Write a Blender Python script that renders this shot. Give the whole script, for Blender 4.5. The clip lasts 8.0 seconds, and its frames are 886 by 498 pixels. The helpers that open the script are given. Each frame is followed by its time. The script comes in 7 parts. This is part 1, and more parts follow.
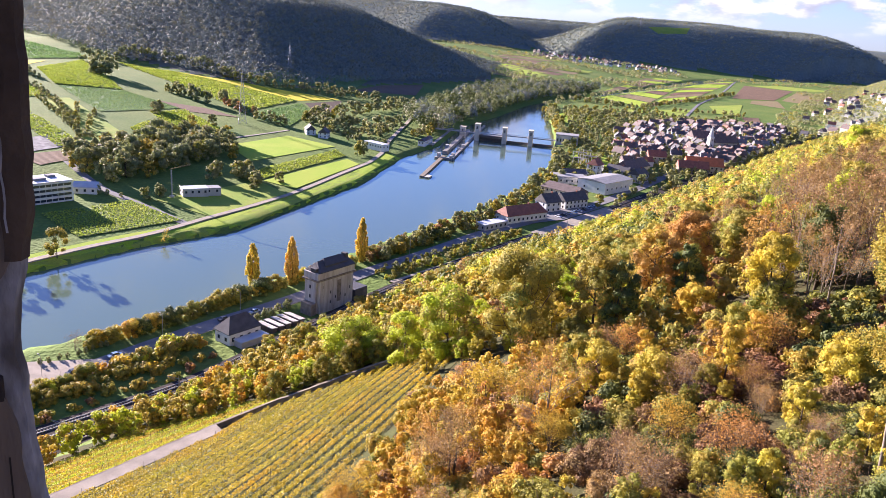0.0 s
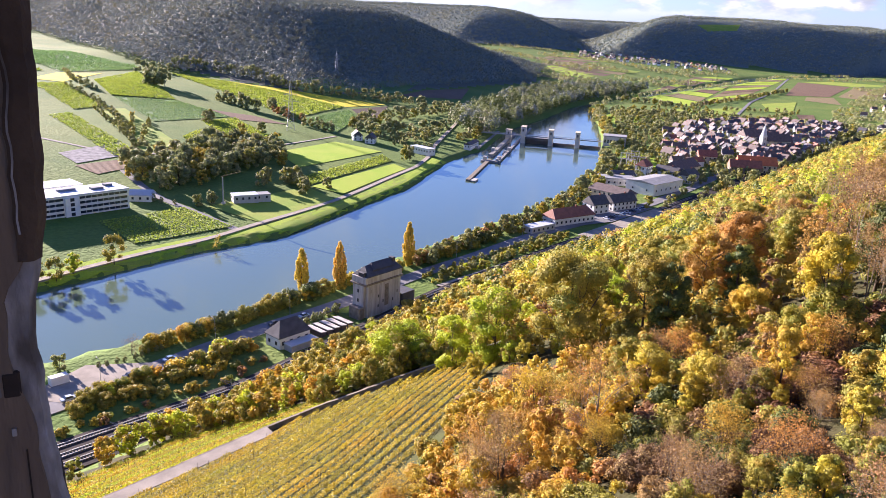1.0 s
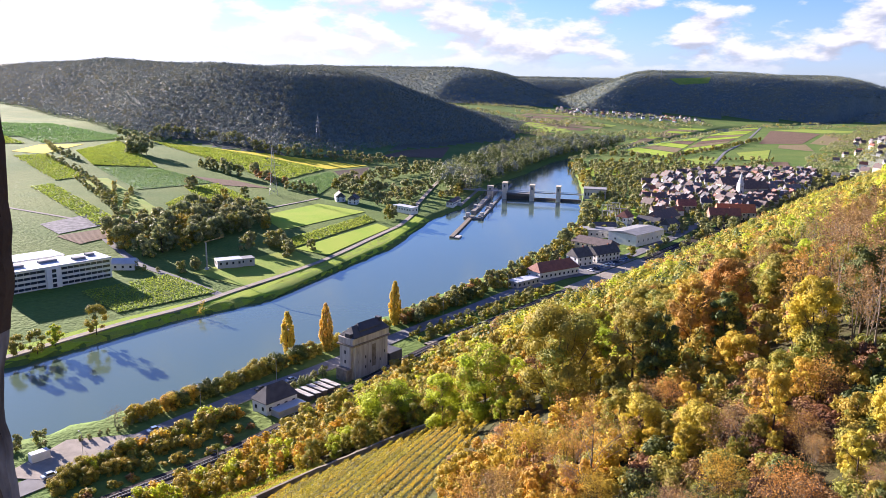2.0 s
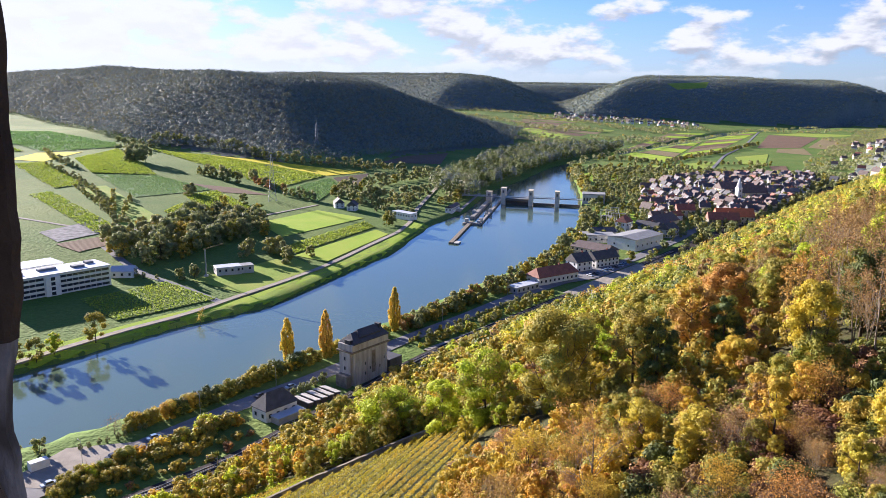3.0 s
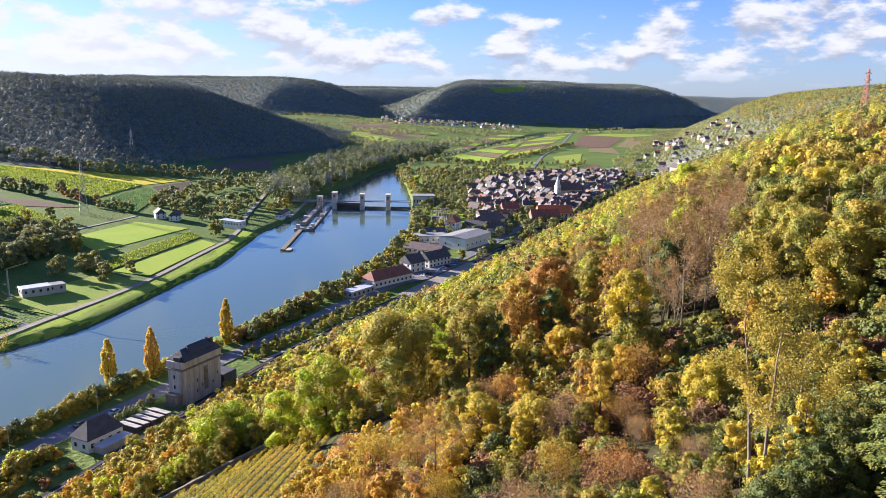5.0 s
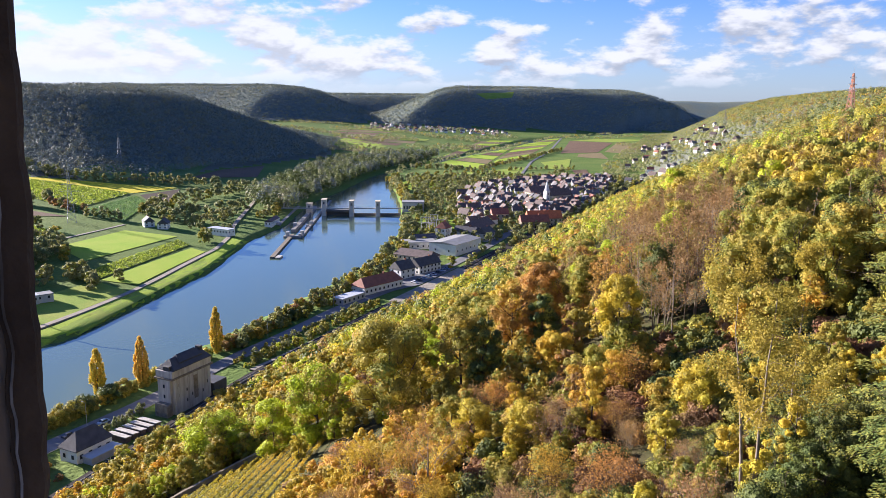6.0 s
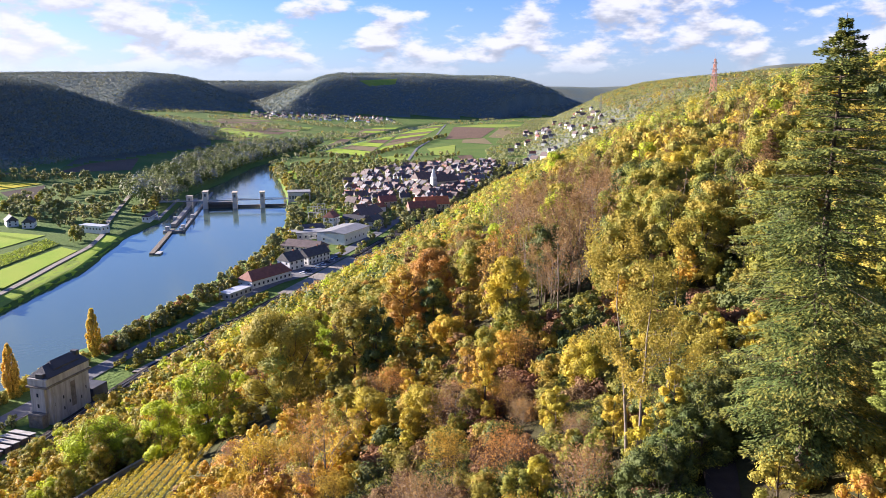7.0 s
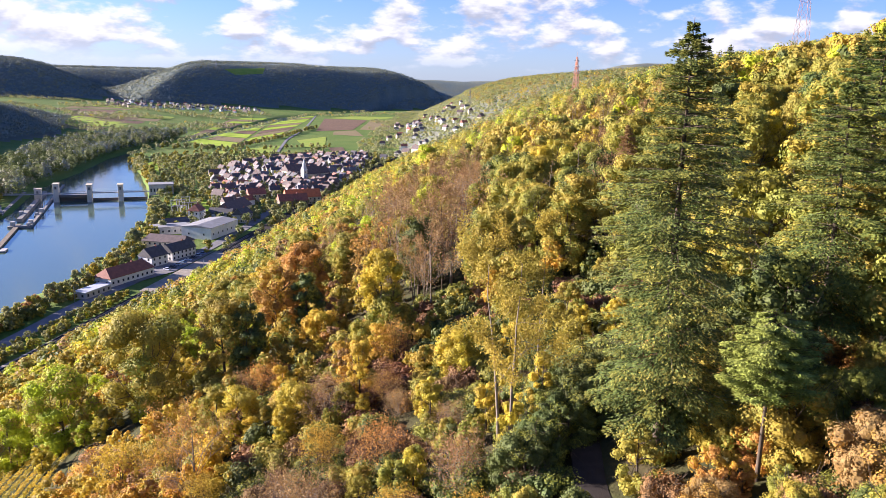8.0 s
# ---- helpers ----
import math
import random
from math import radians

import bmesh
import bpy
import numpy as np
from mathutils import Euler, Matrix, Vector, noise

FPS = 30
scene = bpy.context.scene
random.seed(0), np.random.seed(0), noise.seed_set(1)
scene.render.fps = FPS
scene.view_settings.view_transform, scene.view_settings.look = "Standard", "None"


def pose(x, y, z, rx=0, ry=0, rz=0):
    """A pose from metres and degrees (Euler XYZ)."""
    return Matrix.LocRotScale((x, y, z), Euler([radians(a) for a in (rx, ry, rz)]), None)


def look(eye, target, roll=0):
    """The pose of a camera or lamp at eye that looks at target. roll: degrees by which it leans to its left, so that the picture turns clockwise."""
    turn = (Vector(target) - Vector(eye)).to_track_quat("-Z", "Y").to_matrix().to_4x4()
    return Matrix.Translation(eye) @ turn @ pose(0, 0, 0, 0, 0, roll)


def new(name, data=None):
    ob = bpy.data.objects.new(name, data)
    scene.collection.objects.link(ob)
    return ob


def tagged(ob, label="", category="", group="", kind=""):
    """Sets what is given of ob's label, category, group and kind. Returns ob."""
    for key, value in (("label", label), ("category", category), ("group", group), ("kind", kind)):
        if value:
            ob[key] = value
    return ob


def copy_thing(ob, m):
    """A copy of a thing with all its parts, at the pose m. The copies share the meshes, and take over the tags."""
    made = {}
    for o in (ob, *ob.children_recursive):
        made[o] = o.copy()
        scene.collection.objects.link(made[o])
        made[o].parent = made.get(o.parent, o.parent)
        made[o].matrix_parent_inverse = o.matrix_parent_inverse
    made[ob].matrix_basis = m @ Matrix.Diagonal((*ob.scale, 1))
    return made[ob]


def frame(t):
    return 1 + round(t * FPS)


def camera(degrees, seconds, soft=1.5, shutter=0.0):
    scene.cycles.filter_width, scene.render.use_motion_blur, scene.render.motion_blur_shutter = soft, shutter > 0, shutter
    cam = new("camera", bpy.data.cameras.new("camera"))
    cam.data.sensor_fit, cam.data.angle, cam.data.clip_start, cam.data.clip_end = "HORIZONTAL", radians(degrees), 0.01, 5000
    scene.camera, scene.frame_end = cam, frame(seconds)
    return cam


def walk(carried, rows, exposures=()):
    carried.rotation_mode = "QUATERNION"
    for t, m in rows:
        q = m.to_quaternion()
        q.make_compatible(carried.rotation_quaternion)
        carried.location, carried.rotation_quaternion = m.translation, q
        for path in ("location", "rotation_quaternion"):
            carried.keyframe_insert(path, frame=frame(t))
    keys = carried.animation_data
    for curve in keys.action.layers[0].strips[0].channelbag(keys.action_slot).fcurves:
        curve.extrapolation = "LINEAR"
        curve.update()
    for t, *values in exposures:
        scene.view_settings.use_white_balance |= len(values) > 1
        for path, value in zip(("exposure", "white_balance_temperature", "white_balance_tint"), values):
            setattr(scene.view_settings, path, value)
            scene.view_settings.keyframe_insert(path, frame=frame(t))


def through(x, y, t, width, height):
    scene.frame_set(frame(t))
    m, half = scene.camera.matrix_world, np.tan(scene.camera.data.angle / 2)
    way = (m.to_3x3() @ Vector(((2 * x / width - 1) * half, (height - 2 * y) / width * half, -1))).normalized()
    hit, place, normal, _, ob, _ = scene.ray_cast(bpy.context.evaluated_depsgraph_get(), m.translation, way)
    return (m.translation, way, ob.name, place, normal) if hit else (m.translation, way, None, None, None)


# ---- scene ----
EYE = 110.0
cam = camera(60.5, 8.0, soft=0.2)
# seconds, x, y, z offset of the eye, heading to the right, tilt, lean
ROWS = [
    (0.0, -0.011, 0.00, 0.00, -8.38, -16.72, 4.54),
    (0.5, 0.000, 0.00, 0.00, -15.86, -17.03, 2.96),
    (1.0, 0.039, 0.00, 0.00, -12.08, -16.68, 2.99),
    (1.5, 0.053, 0.00, 0.00, -11.09, -14.85, 2.17),
    (1.7, 0.053, 0.00, 0.00, -11.12, -12.80, 1.50),
    (3.0, 0.042, 0.00, 0.00, -11.04, -11.87, 0.87),
    (3.5, 0.032, 0.00, 0.00, -10.50, -11.64, 0.92),
    (4.0, 0.022, 0.00, 0.00, -7.70, -11.50, 1.26),
    (4.5, 0.000, 0.00, 0.00, -0.14, -11.66, 0.97),
    (4.7, -0.020, 0.00, 0.02, 0.95, -11.60, 0.90),
    (5.8, -0.168, 0.00, 0.12, 2.46, -10.96, 0.50),
    (6.0, -0.172, 0.00, 0.12, 2.50, -10.95, 0.48),
    (6.5, -0.157, 0.00, 0.12, 3.50, -10.84, 0.40),
    (7.0, -0.170, 0.00, 0.11, 11.00, -11.87, -0.02),
    (7.5, -0.170, 0.00, 0.10, 14.81, -12.25, 0.30),
    (8.0, -0.170, 0.00, 0.10, 20.79, -12.32, 1.30),
]
walk(cam, [(t, pose(x, y, EYE + z, 0, 0, -yaw) @ pose(0, 0, 0, 90 + tilt) @ pose(0, 0, 0, 0, 0, lean))
           for t, x, y, z, yaw, tilt, lean in ROWS],
     [(0.0, 2.36, 6150, 30), (1.5, 2.26, 6150, 28), (3.0, 2.00, 6000, 19), (4.0, 2.00, 5950, 18), (4.5, 2.00, 6000, 20), (6.5, 2.00, 6000, 19), (7.0, 2.04, 6000, 22), (8.0, 2.14, 6050, 25)])

# ---- sky and sun ----
SUN_EL, SUN_AZ = 14.5, -57.0  # degrees; azimuth clockwise from +y
world = bpy.data.worlds.new("sky")
scene.world = world
world.use_nodes = True
wn, wl = world.node_tree.nodes, world.node_tree.links
wn.clear()


def wmath(op, a, b=None, c=None):
    n = wn.new("ShaderNodeMath")
    n.operation = op
    for k, v in enumerate((a, b, c)):
        if isinstance(v, (int, float)):
            n.inputs[k].default_value = v
        elif v is not None:
            wl.new(v, n.inputs[k])
    return n.outputs[0]


def wrange(v, a, b):
    n = wn.new("ShaderNodeMapRange")
    n.interpolation_type = "SMOOTHSTEP"
    n.inputs[1].default_value, n.inputs[2].default_value = a, b
    wl.new(v, n.inputs[0])
    return n.outputs[0]


sky = wn.new("ShaderNodeTexSky")
sky.sky_type, sky.sun_disc = "NISHITA", False
sky.sun_elevation, sky.sun_rotation = radians(SUN_EL), radians(SUN_AZ)
sky.altitude, sky.air_density, sky.dust_density, sky.ozone_density = 250, 1.0, 0.5, 3.0
# heaps of fair-weather cloud in a low band round the sky
tc = wn.new("ShaderNodeTexCoord")
sep = wn.new("ShaderNodeSeparateXYZ")
wl.new(tc.outputs["Generated"], sep.inputs[0])


def cloud_noise(lift, scale, detail):
    mp = wn.new("ShaderNodeMapping")
    mp.inputs["Scale"].default_value = (1.0, 1.0, 2.5)
    mp.inputs["Location"].default_value = (3.1, 0.4, lift)
    wl.new(tc.outputs["Generated"], mp.inputs["Vector"])
    n = wn.new("ShaderNodeTexNoise")
    n.inputs["Scale"].default_value, n.inputs["Detail"].default_value, n.inputs["Roughness"].default_value = scale, detail, 0.55
    wl.new(mp.outputs[0], n.inputs["Vector"])
    return n.outputs[0]


CL = cloud_noise(0.0, 12.0, 8)
CL_UP = cloud_noise(0.030, 12.0, 4)
SMALL = cloud_noise(0.5, 38.0, 4)
low = wrange(sep.outputs[2], 0.150, 0.080)
sunward = wrange(sep.outputs[0], 0.10, -0.60)
cover = wmath("ADD", wmath("MULTIPLY", low, 0.125), wmath("MULTIPLY", wmath("MULTIPLY", sunward, low), 0.10))
cover = wmath("ADD", cover, wmath("MULTIPLY", wmath("SUBTRACT", SMALL, 0.5), 0.12))
dens = wrange(wmath("ADD", CL, cover), 0.565, 0.70)
dens = wmath("MULTIPLY", dens, wrange(sep.outputs[2], 0.008, 0.045))
shade = wmath("MULTIPLY", wrange(wmath("SUBTRACT", wmath("ADD", CL_UP, 0.02), CL), -0.07, 0.14), wmath("MULTIPLY_ADD", sunward, -0.9, 1.0))
tone = wn.new("ShaderNodeMix")
tone.data_type = "RGBA"
tone.inputs[6].default_value, tone.inputs[7].default_value = (6.4, 6.5, 6.4, 1), (3.3, 3.6, 4.0, 1)
wl.new(shade, tone.inputs[0])
blue = wn.new("ShaderNodeMix")
blue.data_type, blue.blend_type = "RGBA", "MULTIPLY"
blue.inputs[0].default_value = 1.0
blue.inputs[7].default_value = (0.62, 0.86, 1.40, 1)
wl.new(sky.outputs[0], blue.inputs[6])
# bright haze above the horizon, strongest towards the sun
haze = wn.new("ShaderNodeMix")
haze.data_type = "RGBA"
haze.inputs[7].default_value = (5.6, 6.0, 6.5, 1)
wl.new(wmath("MULTIPLY", wrange(sep.outputs[2], 0.16, -0.02), wmath("MULTIPLY_ADD", sunward, 0.66, 0.34)), haze.inputs[0])
wl.new(blue.outputs[2], haze.inputs[6])
cmix = wn.new("ShaderNodeMix")
cmix.data_type = "RGBA"
wl.new(wmath("MULTIPLY", dens, 0.95), cmix.inputs[0])
wl.new(haze.outputs[2], cmix.inputs[6])
wl.new(tone.outputs[2], cmix.inputs[7])
wbg = wn.new("ShaderNodeBackground")
wbg.inputs["Strength"].default_value = 0.038
wout = wn.new("ShaderNodeOutputWorld")
wl.new(cmix.outputs[2], wbg.inputs[0])
wl.new(wbg.outputs[0], wout.inputs[0])
sun_data = bpy.data.lights.new("sun", "SUN")
sun_data.energy, sun_data.angle, sun_data.color = 5.0, radians(0.55), (1.0, 0.90, 0.75)
sun = new("sun", sun_data)
a = radians(SUN_AZ)
sun.matrix_world = look((math.sin(a) * math.cos(radians(SUN_EL)) * 50, math.cos(a) * math.cos(radians(SUN_EL)) * 50, math.sin(radians(SUN_EL)) * 50), (0, 0, 0))

# ---- terrain ----
def line_side(x, y, pts):
    """Signed distance to a polyline: positive on its right."""
    best = np.full(np.shape(x), 1e9)
    side = np.zeros(np.shape(x))
    for (ax, ay), (bx, by) in zip(pts[:-1], pts[1:]):
        dx, dy = bx - ax, by - ay
        ll = math.hypot(dx, dy)
        k = np.clip(((x - ax) * dx + (y - ay) * dy) / ll ** 2, 0, 1)
        d = np.hypot(x - ax - k * dx, y - ay - k * dy)
        s = ((x - ax) * dy - (y - ay) * dx) / ll
        near = d < best - 1e-6
        best, side = np.where(near, d, best), np.where(near, s, side)
    return np.where(side >= 0, best, -best)


def inside_depth(x, y, pts):
    """Distance inside a clockwise polygon, negative outside."""
    pts = list(pts) + [pts[0]]
    best = np.full(np.shape(x), 1e9)
    ins = np.zeros(np.shape(x), bool)
    for (ax, ay), (bx, by) in zip(pts[:-1], pts[1:]):
        dx, dy = bx - ax, by - ay
        k = np.clip(((x - ax) * dx + (y - ay) * dy) / (dx * dx + dy * dy), 0, 1)
        best = np.minimum(best, np.hypot(x - ax - k * dx, y - ay - k * dy))
        cross = (ay > y) != (by > y)
        ins ^= cross & (x < dx * (y - ay) / (dy if abs(dy) > 1e-9 else 1e-9) + ax)
    return np.where(ins, best, -best)


def smooth(a, b, v):
    k = np.clip((v - a) / (b - a), 0, 1)
    return k * k * (3 - 2 * k)


FOOT = [(-250, -140), (-114, 133), (-52, 281), (33, 441), (112, 600), (235, 850), (330, 1050), (380, 1250), (600, 1850), (860, 2530), (1500, 3400), (2500, 4300)]
LEFT_BANK = [(-330, 60), (-212, 242), (-185, 308), (-159, 347), (-143, 427), (-131, 489), (-128, 603), (-112, 680), (-110, 830), (-86, 948), (-61, 1118), (-20, 1260), (110, 1600), (350, 2300), (800, 2900), (2000, 4200)]
RIGHT_BANK = [(-290, 20), (-161, 184), (-143, 210), (-118, 263), (-96, 317), (-71, 381), (-43, 453), (-26, 516), (-9, 636), (-9, 760), (-13, 859), (-21, 970), (-38, 1140), (0, 1260), (150, 1620), (420, 2300), (860, 2850), (2060, 4150)]
HILL_LEFT = [(-3500, 3000), (-1094, 1335), (-712, 1040), (-480, 912), (-385, 880), (-325, 930), (-270, 1115), (-150, 1400), (-160, 1750), (-500, 2200), (-3000, 4200)]
HILL_FAR_LEFT = [(-3000, 4300), (-1200, 2900), (-560, 2500), (-150, 2650), (-130, 3300), (-200, 4700), (-2500, 4900)]
HILL_FAR = [(-70, 2560), (240, 2720), (650, 2760), (1000, 2840), (1390, 3250), (1420, 4600), (0, 4800), (-200, 3000)]
HILL_BACK = [(-2600, 4600), (-1500, 3700), (-300, 3500), (700, 3600), (900, 4900), (-2400, 4900)]
HILL_PLATEAU = [(900, 4300), (1700, 4000), (2600, 3600), (3600, 3600), (3600, 4900), (500, 4900)]


GRID_R = np.concatenate([np.linspace(0, 60, 25)[1:-1], np.geomspace(60, 4950, 240)])
GRID_A = np.concatenate([np.linspace(-62, 62, 370), np.linspace(62, 298, 60)[1:-1]])


def wave(x, y, size, seed):
    return (np.sin(x / size + seed) * np.cos(y / size * 1.13 + seed * 2.1) + 0.5 * np.sin(x / size * 2.3 + y / size * 1.7 + seed * 3.3)) / 1.5


def height(x, y):
    x, y = np.asarray(x, float), np.asarray(y, float)
    s = line_side(x, y, FOOT)
    dl = line_side(x, y, LEFT_BANK)
    dr = line_side(x, y, RIGHT_BANK)
    # hillside on the right
    zs = np.interp(s, [-40, 0, 9, 40, 167, 230, 300, 600, 1000, 2500], [0, 0, 3, 18, 76, 98, 116, 148, 160, 165])
    zs = zs + wave(x, y, 37, 1.0) * np.clip(s / 120, 0, 1) * 2.0
    # meadows and hills on the left
    g = np.maximum(-dl, 0)
    zl = np.interp(g, [0, 4, 16, 70, 120, 300, 700, 1200, 3000], [-3.6, -2.6, -1.9, 0.3, 2, 13, 34, 45, 60]) + wave(x, y, 90, 2.0) * np.clip((g - 120) / 300, 0, 1) * 3
    z = 5.0 + np.where(s > 0, zs, 0) + np.where(dl < 0, zl, 0)
    for poly, top, reach, reach_seed in ((HILL_LEFT, 96, 270, 9.6), (HILL_FAR_LEFT, 137, 420, 13.7), (HILL_FAR, 145, 400, 14.5), (HILL_PLATEAU, 121, 500, 12.1)):
        d = inside_depth(x, y, poly)
        if top == 96:  # the wooded hill is highest to the west and runs out slowly towards the river
            reach = reach + 190 * smooth(-700, -250, x)
            top = top + 14 * smooth(-350, -750, x) - 12 * smooth(-450, -200, x)
            d = d + wave(x, y, 70, 5.0) * 16 * smooth(0, 80, d)
        z = z + np.maximum(top - np.where(dl < 0, zl, 0) * 0.5, 0) * smooth(-40, reach, d) + wave(x, y, 160, reach_seed) * smooth(0, 300, d) * 7
    d = inside_depth(x, y, HILL_BACK)
    z = np.maximum(z, 140 * smooth(-200, 280, d))
    # river bed
    deep = np.minimum(dl, -dr)
    z = np.where(deep > -3, np.where(deep > 0, -np.minimum(deep * 1.2, 4.0), np.minimum(z, 1.2 - deep * 1.2)), z)
    return z


GRID_Z = height(GRID_R[:, None] * np.sin(np.radians(GRID_A))[None, :], GRID_R[:, None] * np.cos(np.radians(GRID_A))[None, :])


def lie(x, y):
    """Height of the ground sheet itself, which is flat between its grid lines."""
    x, y = np.asarray(x, float), np.asarray(y, float)
    r, a = np.hypot(x, y), np.degrees(np.arctan2(x, y))
    a = np.where(a < -62, a + 360, a)
    i = np.clip(np.searchsorted(GRID_R, r) - 1, 0, len(GRID_R) - 2)
    j = np.clip(np.searchsorted(GRID_A, a) - 1, 0, len(GRID_A) - 2)
    u = np.clip((r - GRID_R[i]) / (GRID_R[i + 1] - GRID_R[i]), 0, 1)
    v = np.clip((a - GRID_A[j]) / (GRID_A[j + 1] - GRID_A[j]), 0, 1)
    return (GRID_Z[i, j] * (1 - u) + GRID_Z[i + 1, j] * u) * (1 - v) + (GRID_Z[i, j + 1] * (1 - u) + GRID_Z[i + 1, j + 1] * u) * v


# ---- materials ----
def mat(name, colour, rough=0.85, vary=0.25, scale=1.0, bump=0.3, metal=0.0, island=0.0, hue=0.0, leaf=0.0, second=None, fine=12.0):
    """Base colour broken up by noise at two scales, with bump; island and hue vary single pieces and things."""
    m = bpy.data.materials.new(name)
    m.use_nodes = True
    nd, lk = m.node_tree.nodes, m.node_tree.links
    b = nd["Principled BSDF"]
    b.inputs["Roughness"].default_value, b.inputs["Metallic"].default_value = rough, metal
    if rough > 0.83:
        b.inputs["Specular IOR Level"].default_value = 0.08
    geo = nd.new("ShaderNodeNewGeometry")
    n1, n2 = nd.new("ShaderNodeTexNoise"), nd.new("ShaderNodeTexNoise")
    n1.inputs["Scale"].default_value, n1.inputs["Detail"].default_value = scale, 4
    n2.inputs["Scale"].default_value, n2.inputs["Detail"].default_value = scale * fine, 3
    for n in (n1, n2):
        lk.new(geo.outputs["Position"], n.inputs["Vector"])
    mix = nd.new("ShaderNodeMix")
    mix.data_type = "RGBA"
    two = second or tuple(c * (1 - vary) for c in colour)
    mix.inputs[6].default_value, mix.inputs[7].default_value = (*colour, 1), (*two, 1)
    ramp = nd.new("ShaderNodeMapRange")
    ramp.inputs[1].default_value, ramp.inputs[2].default_value = 0.35, 0.65
    lk.new(n1.outputs[0], ramp.inputs[0])
    lk.new(ramp.outputs[0], mix.inputs[0])
    hsv = nd.new("ShaderNodeHueSaturation")
    lk.new(mix.outputs[2], hsv.inputs["Color"])
    val = nd.new("ShaderNodeMath")
    val.operation = "MULTIPLY_ADD"
    val.inputs[1].default_value, val.inputs[2].default_value = vary * 1.2, 1 - vary * 0.6
    lk.new(n2.outputs[0], val.inputs[0])
    last = val
    if island:
        ad = nd.new("ShaderNodeMath")
        ad.operation = "MULTIPLY_ADD"
        ad.inputs[1].default_value = island
        lk.new(geo.outputs["Random Per Island"], ad.inputs[0])
        sub = nd.new("ShaderNodeMath")
        sub.operation = "SUBTRACT"
        sub.inputs[1].default_value = island / 2
        lk.new(val.outputs[0], sub.inputs[0])
        lk.new(sub.outputs[0], ad.inputs[2])
        last = ad
    lk.new(last.outputs[0], hsv.inputs["Value"])
    if hue:
        info = nd.new("ShaderNodeObjectInfo")
        hm = nd.new("ShaderNodeMath")
        hm.operation = "MULTIPLY_ADD"
        hm.inputs[1].default_value, hm.inputs[2].default_value = hue, 0.5 - hue / 2
        lk.new(info.outputs["Random"], hm.inputs[0])
        lk.new(hm.outputs[0], hsv.inputs["Hue"])
    lk.new(hsv.outputs[0], b.inputs["Base Color"])
    if bump:
        bp = nd.new("ShaderNodeBump")
        bp.inputs["Strength"].default_value, bp.inputs["Distance"].default_value = bump, 0.6 / (scale * fine)
        lk.new(n2.outputs[0], bp.inputs["Height"])
        lk.new(bp.outputs[0], b.inputs["Normal"])
    if leaf:
        b.inputs["Specular IOR Level"].default_value = 0.25
        tr = nd.new("ShaderNodeBsdfTranslucent")
        lk.new(hsv.outputs[0], tr.inputs["Color"])
        sh = nd.new("ShaderNodeMixShader")
        sh.inputs[0].default_value = leaf
        lk.new(b.outputs[0], sh.inputs[1])
        lk.new(tr.outputs[0], sh.inputs[2])
        lk.new(sh.outputs[0], nd["Material Output"].inputs["Surface"])
    return m


M_GROUND = mat("meadow", (0.085, 0.15, 0.03), 0.95, 0.6, 0.013, 0.6, second=(0.135, 0.18, 0.042), fine=40)
# haze over the far hills is put into this pale, greyed colour
M_HAZEWOOD = mat("hazy_far_forest", (0.13, 0.165, 0.15), 0.95, 0.5, 0.010, 0.6, second=(0.16, 0.175, 0.13), fine=13)
# coloured dark so that gaps between the bushes read as deep shade
M_SLOPE = mat("undergrowth", (0.055, 0.046, 0.022), 0.95, 0.5, 0.15, 0.6, second=(0.040, 0.046, 0.016), fine=14)
# paled like the trees above it, to stand for haze
M_HAZEFLOOR = mat("hazy_wood_floor", (0.13, 0.15, 0.12), 0.95, 0.4, 0.05, 0.6, second=(0.15, 0.15, 0.11), fine=14)
M_ASPHALT = mat("asphalt", (0.21, 0.205, 0.205), 0.9, 0.2, 0.3, 0.2)
M_GRAVEL = mat("pale_gravel", (0.33, 0.29, 0.24), 0.95, 0.25, 0.3, 0.3)
# near-black to stand for the shadow on railway bed and forest path
M_SHADEBALLAST = mat("ballast", (0.05, 0.042, 0.038), 0.95, 0.3, 0.8, 0.5)
M_CONCRETE = mat("concrete", (0.62, 0.57, 0.49), 0.9, 0.25, 0.25, 0.2, second=(0.50, 0.46, 0.39))
M_QUAY = mat("quay_stone", (0.30, 0.28, 0.25), 0.9, 0.35, 0.2, 0.3, second=(0.22, 0.21, 0.19))
M_SLATE = mat("slate_roof", (0.055, 0.055, 0.062), 0.6, 0.3, 0.4, 0.3)
M_WHITE = mat("white_render", (0.75, 0.74, 0.70), 0.9, 0.12, 0.4, 0.1)
M_TILE = mat("red_tiles", (0.27, 0.10, 0.065), 0.8, 0.3, 0.5, 0.4, island=0.2)
M_BROWNTILE = mat("brown_tiles", (0.135, 0.098, 0.088), 0.8, 0.3, 0.5, 0.4)
M_STONE = mat("stone_wall", (0.26, 0.22, 0.17), 0.95, 0.35, 0.8, 0.5)
M_BARK = mat("bark", (0.11, 0.085, 0.062), 0.95, 0.4, 1.5, 0.6)
M_PALEBARK = mat("pale_bark", (0.24, 0.20, 0.16), 0.95, 0.35, 1.5, 0.5)
M_STEEL = mat("grey_steel", (0.32, 0.33, 0.34), 0.5, 0.15, 1.0, 0.1, metal=0.6)
def leaf_mat(name, colour, second, through=0.3, island=0.42, hue=0.02):
    return mat("leaf_" + name, colour, 0.7, 0.35, 0.11, 0, island=island, hue=hue, leaf=through, second=second, fine=9)


